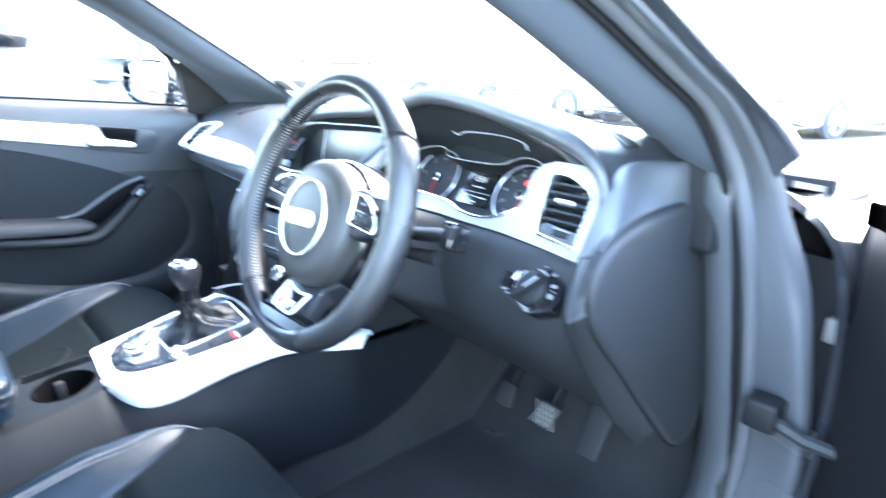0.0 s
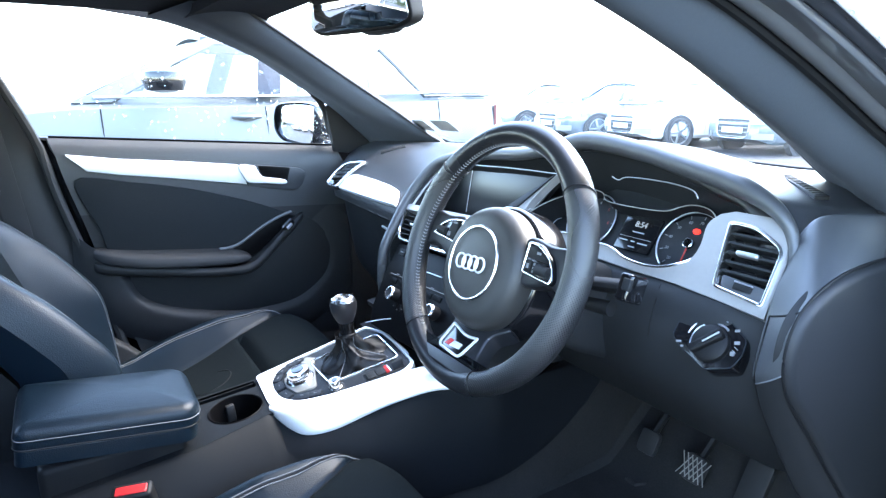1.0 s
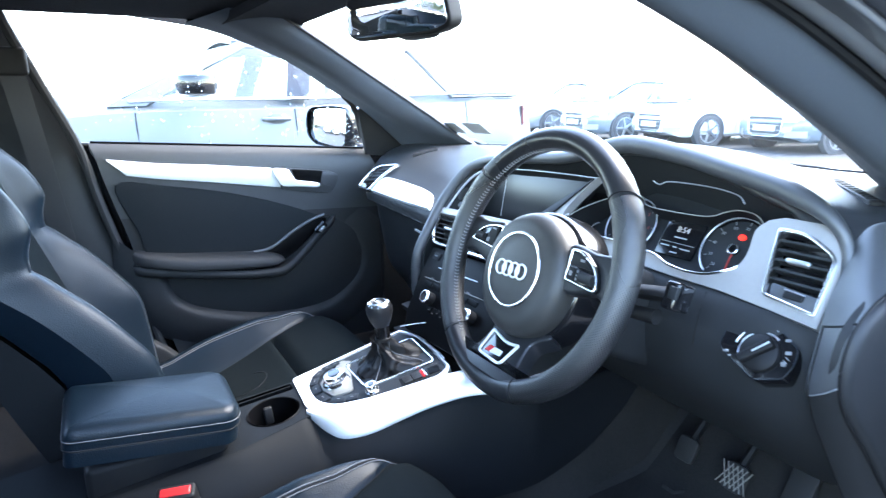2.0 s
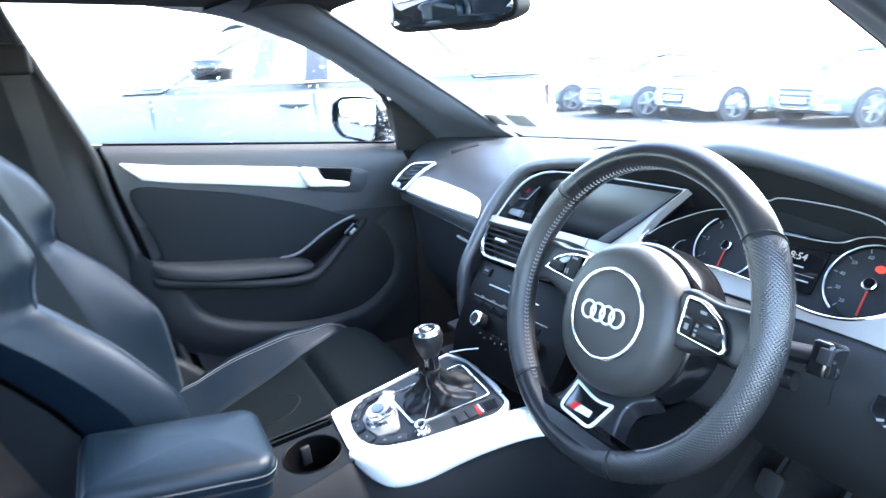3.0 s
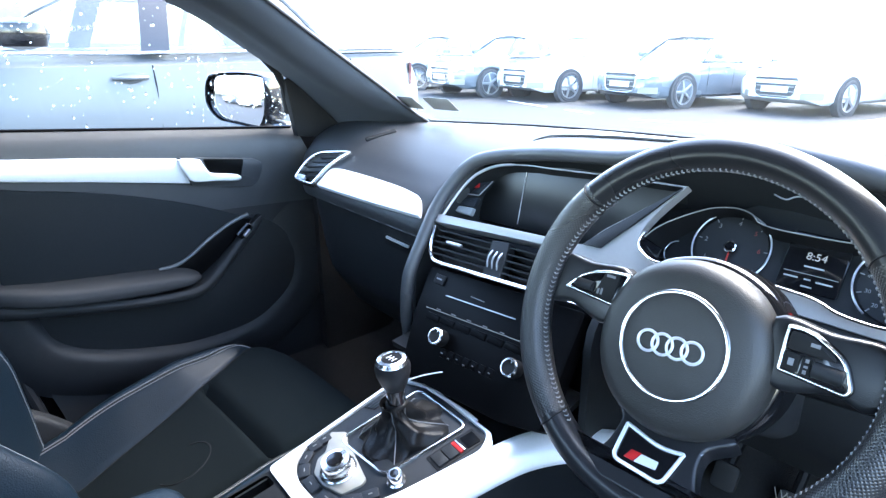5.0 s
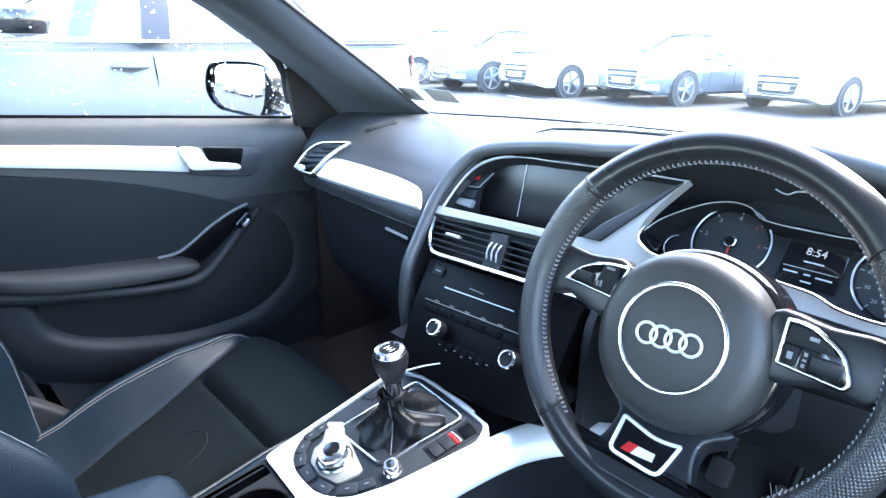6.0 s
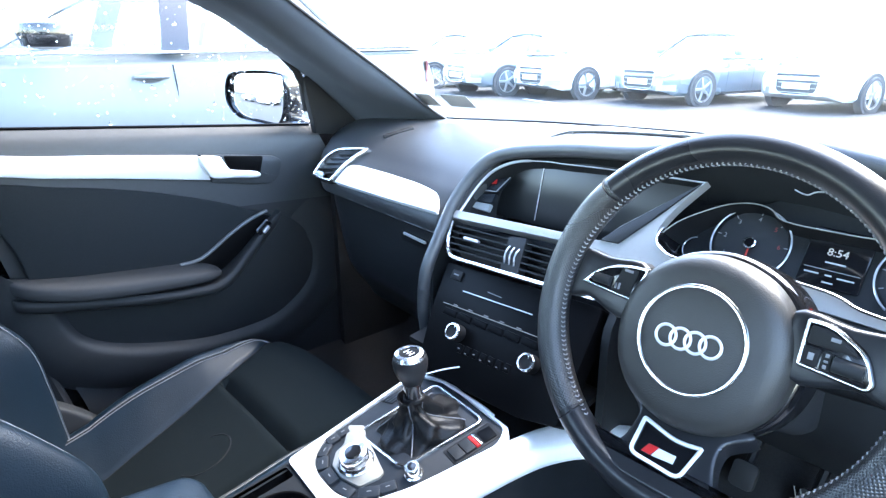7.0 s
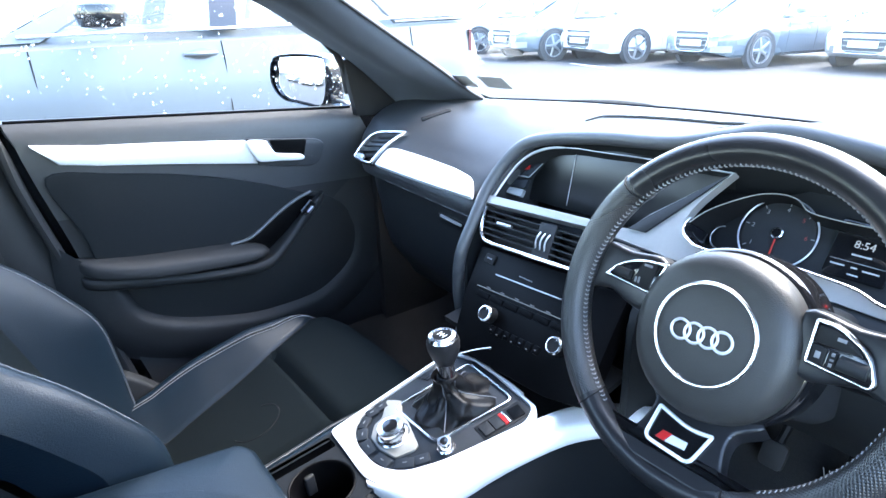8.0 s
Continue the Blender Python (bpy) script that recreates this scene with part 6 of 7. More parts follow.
# B pillars with belt
for s in (-1, 1):
    bp = thing("b_pillar_trim", "dark B-pillar trim behind the front door", "pillar trim", (0.76 * s, -0.62, 0.35), "rear pillars", kind="structure")

    def bcol(u, v, s=s):
        z = lerp(0.33, 1.36, v)
        f = spline([(0.33, -0.33), (0.64, -0.395), (0.966, -0.47), (1.02, -0.485), (1.19, -0.545), (1.36, -0.60)])(z)
        y = f - 0.02 - 0.16 * u - (0.13 if s > 0 else 0)
        x = 0.785 - 0.43 * max(0, z - 1.0) + 0.03 * (1 - math.sin(math.pi * min(1, u * 0.8 + 0.1)))
        return (s * (x - 0.015), y, z)
    part("pillar_cover", sheet(bcol, span(0, 1, 12), span(0, 1, 24), 0.015), HARD, bp)
    part("door_seal", tube([(s * (0.775 - 0.43 * max(0, z - 1.0)), spline([(0.33, -0.33), (0.64, -0.395), (0.966, -0.47), (1.02, -0.485), (1.19, -0.545), (1.36, -0.60)])(z) - 0.012 - (0.13 if s > 0 else 0), z) for z in span(0.34, 1.34, 24)], 0.011, 8), RUBBER, bp)
    part("rear_wall", sheet(lambda u, v, s=s: (s * (lerp(0.80, 0.80, u) - 0.43 * max(0, lerp(0.33, 1.03, v) - 1.0)), lerp(-0.66 if s < 0 else -0.79, -1.5, u), lerp(0.33, 1.03, v)), span(0, 1, 8), span(0, 1, 8), 0.02), HARD, bp)
    belt = thing("seat_belt", "black seat belt webbing hanging on the pillar", "seat belt", (0.75 * s, -0.56, 0.5), "seat belts")
    bb = bmesh.new()
    back_y = 0.13 if s > 0 else 0.0
    pts = curve([(s * 0.66, -0.60 - back_y, 1.22), (s * 0.70, -0.575 - back_y, 1.0), (s * 0.735, -0.55 - back_y, 0.75), (s * 0.75, -0.53 - back_y, 0.45)], 8)
    rows_mesh([[(x - s * 0.002, y - 0.024, z), (x - s * 0.004, y, z), (x - s * 0.002, y + 0.024, z), (x, y + 0.024, z), (x, y - 0.024, z)] for x, y, z in pts], close_u=True, cap=True, bm=bb)
    part("webbing", tidy(bb), TEXTILE_BELT, belt)
    part("belt_guide", block(s * 0.665 - 0.012, -0.635 - back_y, 1.19, s * 0.665 + 0.012, -0.565 - back_y, 1.25, 0.008), MATT, belt)

# cabin back and rear seat
tagged(part("wall_rear", sheet(lambda u, v: (lerp(-0.76, 0.76, u), -1.42 - 0.25 * v, lerp(0.4, 1.05, v)), span(0, 1, 10), span(0, 1, 8), 0.06), LEATHER), "dark rear seat back closing the cabin", "rear seat", kind="structure")

# ---- windscreen ----
def screen_glass(u, v):
    a = Vector((lerp(-0.70, 0.70, u), rear_y(lerp(-0.70, 0.70, u)) + 0.03, rear_z(lerp(-0.70, 0.70, u)) - 0.01))
    x1 = lerp(-0.56, 0.56, u)
    b = Vector((x1, 0.03 - 0.22 * x1 * x1, 1.36 - 0.10 * x1 * x1))
    p = a.lerp(b, v)
    bow = 0.02 * math.sin(math.pi * v)
    return (p.x, p.y + bow * 0.5, p.z + bow)


ws = tagged(part("window_1", sheet(screen_glass, span(0, 1, 30), span(0, 1, 16)), GLASS), "large sloping clear windscreen", "windscreen", kind="structure")
ws.visible_shadow = False
part("lower_band", sheet(lambda u, v: tuple(Vector(screen_glass(u, v * 0.035)) + Vector((0, -0.003, -0.001))), span(0.02, 0.98, 30), (0, 1), 0.002), RUBBER, ws, "black band along the bottom of the glass")
part("header", sheet(lambda u, v: (lerp(-0.53, 0.53, u), lerp(0.05, -0.12, v) - 0.2 * lerp(-0.53, 0.53, u) ** 2, 1.350 + 0.008 * math.sin(math.pi * v) - 0.10 * lerp(-0.53, 0.53, u) ** 2), span(0, 1, 20), span(0, 1, 6), 0.02), HEADLINER, ws)
# paper discs on the glass
for k, (x, y, z) in enumerate(((-0.575, 0.462, 1.048), (-0.475, 0.482, 1.050))):
    d = thing("windscreen_disc", "grey paper disc stuck to the windscreen", "paper disc", (x, y, z), "paper discs")
    part("disc_sheet", plate(rounded(box2(-0.036, -0.030, 0.036, 0.030), 0.006), 0.001, axes((x, y, z), (0.97, 0.22, 0), (0.0, -0.86, 0.50)), 0.0003), PAPER, d)
# rear-view mirror
rm = thing("rear_view_mirror", "black interior mirror on the windscreen", "rear-view mirror", (0.02, 0.05, 1.28))
RM = axes((0.012, 0.0, 1.280), (0.95, 0.30, 0.0), (0.03, -0.13, 1))
mo = rounded([(-0.128, -0.030), (-0.118, 0.034), (0.120, 0.036), (0.130, -0.030), (0.09, -0.041), (-0.10, -0.043)], 0.016)
part("housing", plate(mo, 0.03, RM, 0.004, 3, lift=0.0), MATT, rm)
part("mirror_glass", plate(grown(mo, -0.006), 0.004, RM, 0.0008, lift=0.0015), MIRROR, rm, "mirror glass")
part("stem", tube([tuple(RM @ Vector((0, 0.0, -0.02))), (0.02, 0.05, 1.31), (0.02, 0.08, 1.335)], 0.016, 12), MATT, rm)
part("sensor_box", block(-0.035, 0.02, 1.238, 0.065, 0.075, 1.335, 0.018), MATT, rm, "black sensor box behind the mirror")

# passenger door mirror outside
om = thing("door_mirror", "door mirror with a glossy dark housing", "door mirror", (-0.90, 0.27, 0.98))
OM = axes((-0.955, 0.217, 1.041), (0.95, 0.30, 0), (0, 0.05, 1))
oo = curve([(-0.122, -0.012), (-0.107, 0.052), (-0.03, 0.066), (0.072, 0.064), (0.094, 0.044), (0.090, -0.034), (0.062, -0.068), (-0.006, -0.066), (-0.084, -0.054)], 4, True)
rows = [[tuple(OM @ Vector((x * s, y * s + 0.002, z))) for x, y in oo] for s, z in ((0.975, 0.004), (0.99, 0.006), (1.015, 0.003), (1.045, -0.02), (1.02, -0.06), (0.8, -0.10), (0.4, -0.125), (0.02, -0.13))]
part("housing", tidy(rows_mesh(rows, close_u=True, cap=False)), PAINT, om, "glossy dark housing")
part("mirror_glass", plate(grown(oo, -0.006), 0.004, OM, 0.001, lift=-0.004), MIRROR, om, "mirror glass")
part("mirror_arm", tube([tuple(OM @ Vector((0.06, -0.05, -0.05))), (-0.86, 0.27, 0.985), (-0.82, 0.29, 0.975)], [0.022, 0.020, 0.024], 12, flat=0.6), PAINT, om)

# ---- driver's side of the shell ----
seal_line = curve([(0.757, 0.325, 1.000), (0.764, 0.352, 0.940), (0.768, 0.380, 0.87), (0.770, 0.412, 0.78), (0.769, 0.450, 0.66), (0.762, 0.478, 0.54), (0.745, 0.47, 0.44), (0.735, 0.40, 0.37), (0.74, 0.20, 0.345), (0.74, -0.20, 0.345), (0.74, -0.33, 0.345)], 6)
upper_seal = curve([(0.608, -0.30, 1.322), (0.622, -0.16, 1.292), (0.661, 0.015, 1.229), (0.694, 0.108, 1.177), (0.724, 0.205, 1.115), (0.745, 0.268, 1.070), (0.757, 0.325, 1.000)], 6)
frame_r = thing("door_frame", "grey painted driver's door frame with rubber seal", "door frame", (0.80, 0.4, 0.33), kind="structure")
base = upper_seal[:-1] + seal_line
part("seal_groove", tube(base, 0.0055, 8), MATT, frame_r, "dark groove beside the seal")
part("rubber_seal", tube([(x + 0.0135, y + 0.004, z + 0.006) for x, y, z in base], 0.0095, 10), SEAL, frame_r, "rubber door seal in a light-paled grey")
outer_line = curve([(0.655, -0.30, 1.338), (0.668, -0.16, 1.306), (0.708, 0.020, 1.232), (0.741, 0.116, 1.177), (0.769, 0.205, 1.119), (0.789, 0.266, 1.075), (0.802, 0.345, 1.000), (0.809, 0.385, 0.943), (0.831, 0.410, 0.874),
                    (0.850, 0.412, 0.785), (0.860, 0.440, 0.66), (0.858, 0.478, 0.54), (0.852, 0.47, 0.44), (0.845, 0.40, 0.36), (0.845, 0.20, 0.31), (0.845, -0.20, 0.31), (0.845, -0.33, 0.31)], 6)
roof_line = curve([(0.690, -0.30, 1.352), (0.702, -0.16, 1.318), (0.728, 0.020, 1.243), (0.757, 0.116, 1.188), (0.788, 0.205, 1.124), (0.812, 0.272, 1.078), (0.826, 0.345, 1.028)], 6)
rows = []
for k in range(80):
    t = k / 79
    a, b = Vector(base[round(t * (len(base) - 1))]), Vector(outer_line[round(t * (len(outer_line) - 1))])
    rows.append(curve([tuple(a + Vector((0.010, 0.012, 0.004))), tuple(a.lerp(b, 0.40) + Vector((0.002, 0.006, 0.001))), tuple(a.lerp(b, 0.8) + Vector((0.002, -0.003, 0.001))), tuple(b), tuple(b + Vector((0.004, 0.016, 0.004)))], 3))
part("jamb", tidy(rows_mesh(rows)), PAINT_IN, frame_r, "painted metal door jamb")
rows = []
for k in range(len(roof_line)):
    a, b = Vector(outer_line[k]), Vector(roof_line[k])
    rows.append(curve([tuple(a + Vector((0.001, 0.016, 0.002))), tuple(a + Vector((0.004, 0.003, 0.003))), tuple(a.lerp(b, 0.5) + Vector((0.003, -0.001, 0.004))), tuple(b), tuple(b + Vector((-0.004, 0.022, 0.008))), tuple(b + Vector((-0.05, 0.03, 0.012)))], 3))
part("roof_edge", tidy(rows_mesh(rows)), PAINT_WET, frame_r, "wet dark paint above the door")
part("sill_plate", block(0.70, -0.33, 0.31, 0.80, 0.40, 0.345, 0.01), HARD, frame_r)
part("sill_outer", block(0.78, -0.6, 0.20, 0.87, 0.52, 0.335, 0.03), PAINT, frame_r)
ys = spline([(0.37, 0.40), (0.44, 0.47), (0.54, 0.478), (0.66, 0.450), (0.78, 0.412), (0.87, 0.380), (0.94, 0.352), (1.0, 0.325)])


def lower_cover(u, v):
    z = lerp(0.37, 1.05, v)
    k = lerp(0.55, 1.0, v)
    y = float(ys(z)) + 0.03 * max(0, (z - 0.96) / 0.09)
    return (lerp(0.705, 0.763, u), y + k * (0.075 * (1 - u) ** 2 - 0.012 * math.sin(math.pi * u)), z)


part("pillar_lower", sheet(lower_cover, span(0, 1, 10), span(0, 1, 24), 0.008), SOFT, frame_r, "dark trim below the pillar")
for v in (0.86, 0.30):
    part("trim_joint", tube([tuple(Vector(lower_cover(u, v)) + Vector((0, -0.0008, 0))) for u in span(0.05, 1, 8)], 0.0014, 6), MATT, frame_r)
part("pillar_backing", block(0.690, 0.335, 0.90, 0.752, 0.42, 1.04, 0.01), MATT, frame_r)
part("hinge_wall", plate([(0.76, 0.30), (0.90, 0.30), (0.90, 0.94), (0.865, 0.955), (0.85, 0.885), (0.78, 0.888), (0.76, 0.885)], 0.02, axes((0, 0.505, 0), (1, 0, 0), (0, 0, 1)), 0.003), MATT, frame_r, "black hinge pillar")
for z in (0.50, 0.63, 0.80):
    part("hinge_plate", block(0.848, 0.478, z - 0.018, 0.888, 0.502, z + 0.016, 0.004), PEWTER, frame_r)
sill_l = thing("door_sill", "dark plastic passenger door sill", "door sill", (-0.80, 0.0, 0.25), kind="structure")
part("sill_cover", block(-0.87, -0.62, 0.20, -0.70, 0.55, 0.335, 0.02), HARD, sill_l)
check = thing("door_check_strap", "black metal door check strap on the jamb", "door strap", (0.83, 0.42, 0.655))
part("strap_bracket", block(0.80, 0.385, 0.675, 0.842, 0.425, 0.715, 0.006), MATT, check)
part("strap_arm", tube([(0.815, 0.40, 0.695), (0.87, 0.41, 0.675), (0.95, 0.44, 0.66)], 0.009, 8), HARD, check)

# front wing and bonnet outside
wing_t = thing("front_body", "glossy black wet bonnet and front wings", "car body", (0, 1.3, 0.3), kind="structure")
part("bonnet", sheet(lambda u, v: (lerp(-0.72, 0.72, u), lerp(0.80, 1.75, v) + 0.06 * (1 - (2 * u - 1) ** 2) * 1, 0.925 - 0.03 * (2 * u - 1) ** 4 - 0.06 * v - 0.10 * v ** 3), span(0, 1, 24), span(0, 1, 14), 0.01), PAINT, wing_t)
for s in (-1, 1):
    part("wing", sheet(lambda u, v, s=s: (s * spline([(0, 0.72), (0.15, 0.80), (0.35, 0.868), (0.7, 0.885), (1, 0.87)])(v), lerp(0.44 if s > 0 else 0.63, 1.65, u), spline([(0, 0.945), (0.15, 0.935), (0.35, 0.885), (0.7, 0.70), (1, 0.42)])(v) - 0.05 * u - 0.08 * u ** 3 + 0.05 * max(0, 1 - 4 * u) ** 2 * max(0, 1 - 2.2 * v)), span(0, 1, 18), span(0, 1, 16), 0.01), PAINT, wing_t)
part("cowl", sheet(lambda u, v: (lerp(-0.74, 0.74, u), lerp(0.70, 0.84, v) - 0.10 * (2 * u - 1) ** 2 * (1 - v), lerp(0.955, 0.915, v)), span(0, 1, 20), span(0, 1, 4), 0.01), RUBBER, wing_t)
part("roof_skin", sheet(lambda u, v: (lerp(-0.66, 0.66, u), lerp(-1.75, 0.06, v) - 0.1 * (2 * u - 1) ** 2 * v, 1.44 - 0.10 * abs(2 * u - 1) ** 2.4 - 0.055 * max(0, v - 0.75) * 4 - 0.05 * (1 - v) ** 2), span(0, 1, 20), span(0, 1, 16), 0.006), PAINT, wing_t, "painted roof")
for s in (-1, 1):
    part("rear_side", sheet(lambda u, v, s=s: (s * (spline([(0, 0.80), (0.2, 0.855), (0.6, 0.875), (1, 0.835)])(v) - 0.12 * max(0, u - 0.6) ** 2), lerp(-0.56, -2.5, u), lerp(0.24, 1.0, v)), span(0, 1, 20), span(0, 1, 10), 0.01), PAINT, wing_t, "painted rear side")
part("rear_end", sheet(lambda u, v: (lerp(-0.81, 0.81, u), -2.5 - 0.10 * (1 - (2 * u - 1) ** 2), lerp(0.24, 1.0, v)), span(0, 1, 14), span(0, 1, 6), 0.01), PAINT, wing_t)
part("boot_lid", sheet(lambda u, v: (lerp(-0.81, 0.81, u), lerp(-2.58, -1.68, v), 1.0 + 0.05 * v), span(0, 1, 14), span(0, 1, 6), 0.01), PAINT, wing_t)
part("nose_panel", sheet(lambda u, v: (lerp(-0.82, 0.82, u), 1.70 + 0.14 * (1 - (2 * u - 1) ** 2) - 0.02 * v, lerp(0.30, 0.77, v)), span(0, 1, 14), span(0, 1, 6), 0.01), PAINT, wing_t)
part("front_closing", block(-0.70, 0.84, 0.30, 0.70, 0.90, 0.88, 0.02), MATT, wing_t)

# open driver's door
HX, HY, ANG = 0.885, 0.485, radians(38)
dd, dn = Vector((math.sin(ANG), -math.cos(ANG), 0)), Vector((-math.cos(ANG), -math.sin(ANG), 0))
OD = Matrix((dd, Vector((0, 0, 1)), dn)).transposed().to_4x4()
OD.translation = (HX, HY, 0)
door2 = thing("door_2", "open driver's door with dark inner panel", "door", (HX, HY, 0.33), kind="structure")
out2 = rounded([(0.0, 0.36), (0.10, 0.33), (1.08, 0.33), (1.14, 0.60), (1.10, 1.02), (0.0, 0.985)], [0.05, 0.03, 0.05, 0.08, 0.02, 0.01])
part("shell", plate(out2, 0.07, OD, 0.012, 3, lift=0.0), PAINT, door2, "painted inner door shell")
part("inner_panel", plate(grown(out2, -0.025), 0.03, OD, 0.012, 3, lift=0.028), MATT, door2, "dark inner door panel")
part("front_edge", block(-0.012, 0.40, -0.065, 0.006, 0.93, -0.005, 0.004, m=OD), PAINT, door2)
for z in (0.50, 0.80):
    part("hinge", block(-0.035, z - 0.03, -0.05, 0.03, z + 0.03, -0.015, 0.006, m=OD), PAINT_IN, door2)
part("cable_gaiter", tube([tuple(OD @ Vector((-0.03, 0.68, -0.03))), tuple(OD @ Vector((-0.01, 0.675, -0.02))), tuple(OD @ Vector((0.02, 0.67, -0.02)))], 0.022, 12), RUBBER, door2)
part("speaker_cover", plate(circle2(0.20, 0.48, 0.085, 32), 0.01, OD, 0.003, lift=0.034), MATT, door2)
wfp = curve([(0.02, 0.955, -0.02), (0.16, 1.10, -0.01), (0.36, 1.235, 0.02), (0.60, 1.325, 0.05), (0.86, 1.355, 0.06), (1.04, 1.345, 0.06), (1.10, 1.02, -0.02)], 6)
part("window_frame", tube([tuple(OD @ Vector(p)) for p in wfp], 0.016, 8), RUBBER, door2)
gr = [[tuple(OD @ Vector((x, lerp(0.96, z, t), lerp(-0.02, w, t)))) for t in span(0, 1, 6)] for x, z, w in wfp[:-6]]
g = part("door_glass", tidy(rows_mesh(gr)), GLASS, door2, "clear window glass")
g.visible_shadow = False
part("sail_panel", plate([(0.02, 0.955), (0.16, 0.962), (0.15, 1.085)], 0.02, OD, 0.003, lift=0.0), HARD, door2)

# rain on the side glass
drops = bmesh.new()
rng = random.Random(4)
fn = side_glass(-1)
for k in range(420):
    u, v = rng.random(), rng.random() ** 0.7
    p = Vector(fn(u, 0.02 + 0.95 * v)) + Vector((-0.0012, 0, 0))
    r = rng.choice((0.0007, 0.0009, 0.0012, 0.0016, 0.0023)) * rng.uniform(0.8, 1.2)
    own = bmesh.new()
    bmesh.ops.create_icosphere(own, subdivisions=2, radius=1)
    own.transform(Matrix.Translation(p) @ Matrix.Diagonal((0.35 * r + 0.0004, r, r * rng.uniform(0.8, 2.0), 1)))
    merge(drops, own)
WATER = bpy.data.materials.new("rain_water")
WATER.use_nodes = True
wp = WATER.node_tree.nodes["Principled BSDF"]
wp.inputs["Base Color"].default_value = (1, 1, 1, 1)
wp.inputs["Roughness"].default_value = 0.02
wp.inputs["Transmission Weight"].default_value = 1.0
wp.inputs["IOR"].default_value = 1.33
tagged(part("raindrops", drops, WATER), "small raindrops on the side window", "raindrops", kind="stuff")

# rain on the painted roof edge
beads = bmesh.new()
for k in range(110):
    i = rng.uniform(8, len(roof_line) - 6)
    a, b = Vector(outer_line[int(i)]).lerp(Vector(outer_line[int(i) + 1]), i % 1), Vector(roof_line[int(i)]).lerp(Vector(roof_line[int(i) + 1]), i % 1)
    own = bmesh.new()
    bmesh.ops.create_icosphere(own, subdivisions=2, radius=rng.choice((0.0008, 0.0011, 0.0016, 0.0022)))
    own.transform(Matrix.Translation(a.lerp(b, rng.uniform(0.35, 1.0)) + Vector((0.003, -0.001, 0.004))))
    merge(beads, own)
tagged(part("raindrops", beads, WATER), "raindrops on the dark painted roof edge", "raindrops", kind="stuff")

# ---- outside: cars and markings ----
GLASS_FAR = glass_material("tinted_car_glass", (0.60, 0.66, 0.68), 0.8, 0.16)
# black of tyres, arches and grilles greyed, with outdoor glare in the colour
TYRE = material("hazed_tyre_rubber", (0.06, 0.061, 0.064), 0.8, vary=0.2, noise_scale=60)
ALLOY = material("alloy_wheel", (0.55, 0.56, 0.58), 0.3, 0.9, vary=0.08)
LAMP = material("headlamp_glass", (0.75, 0.78, 0.8), 0.1, 0.3, vary=0.1, coat=1.0)
PLATE = material("number_plate", (0.72, 0.72, 0.70), 0.5, vary=0.05)
TAIL = material("tail_lamp_red", (0.22, 0.07, 0.07), 0.2, vary=0.1, coat=1.0)


def car_paint(name, colour, metal=0.3, rough=0.25, coat=1.0):
    return material(name, colour, rough, metal, vary=0.08, coat=coat, big_scale=1.2)


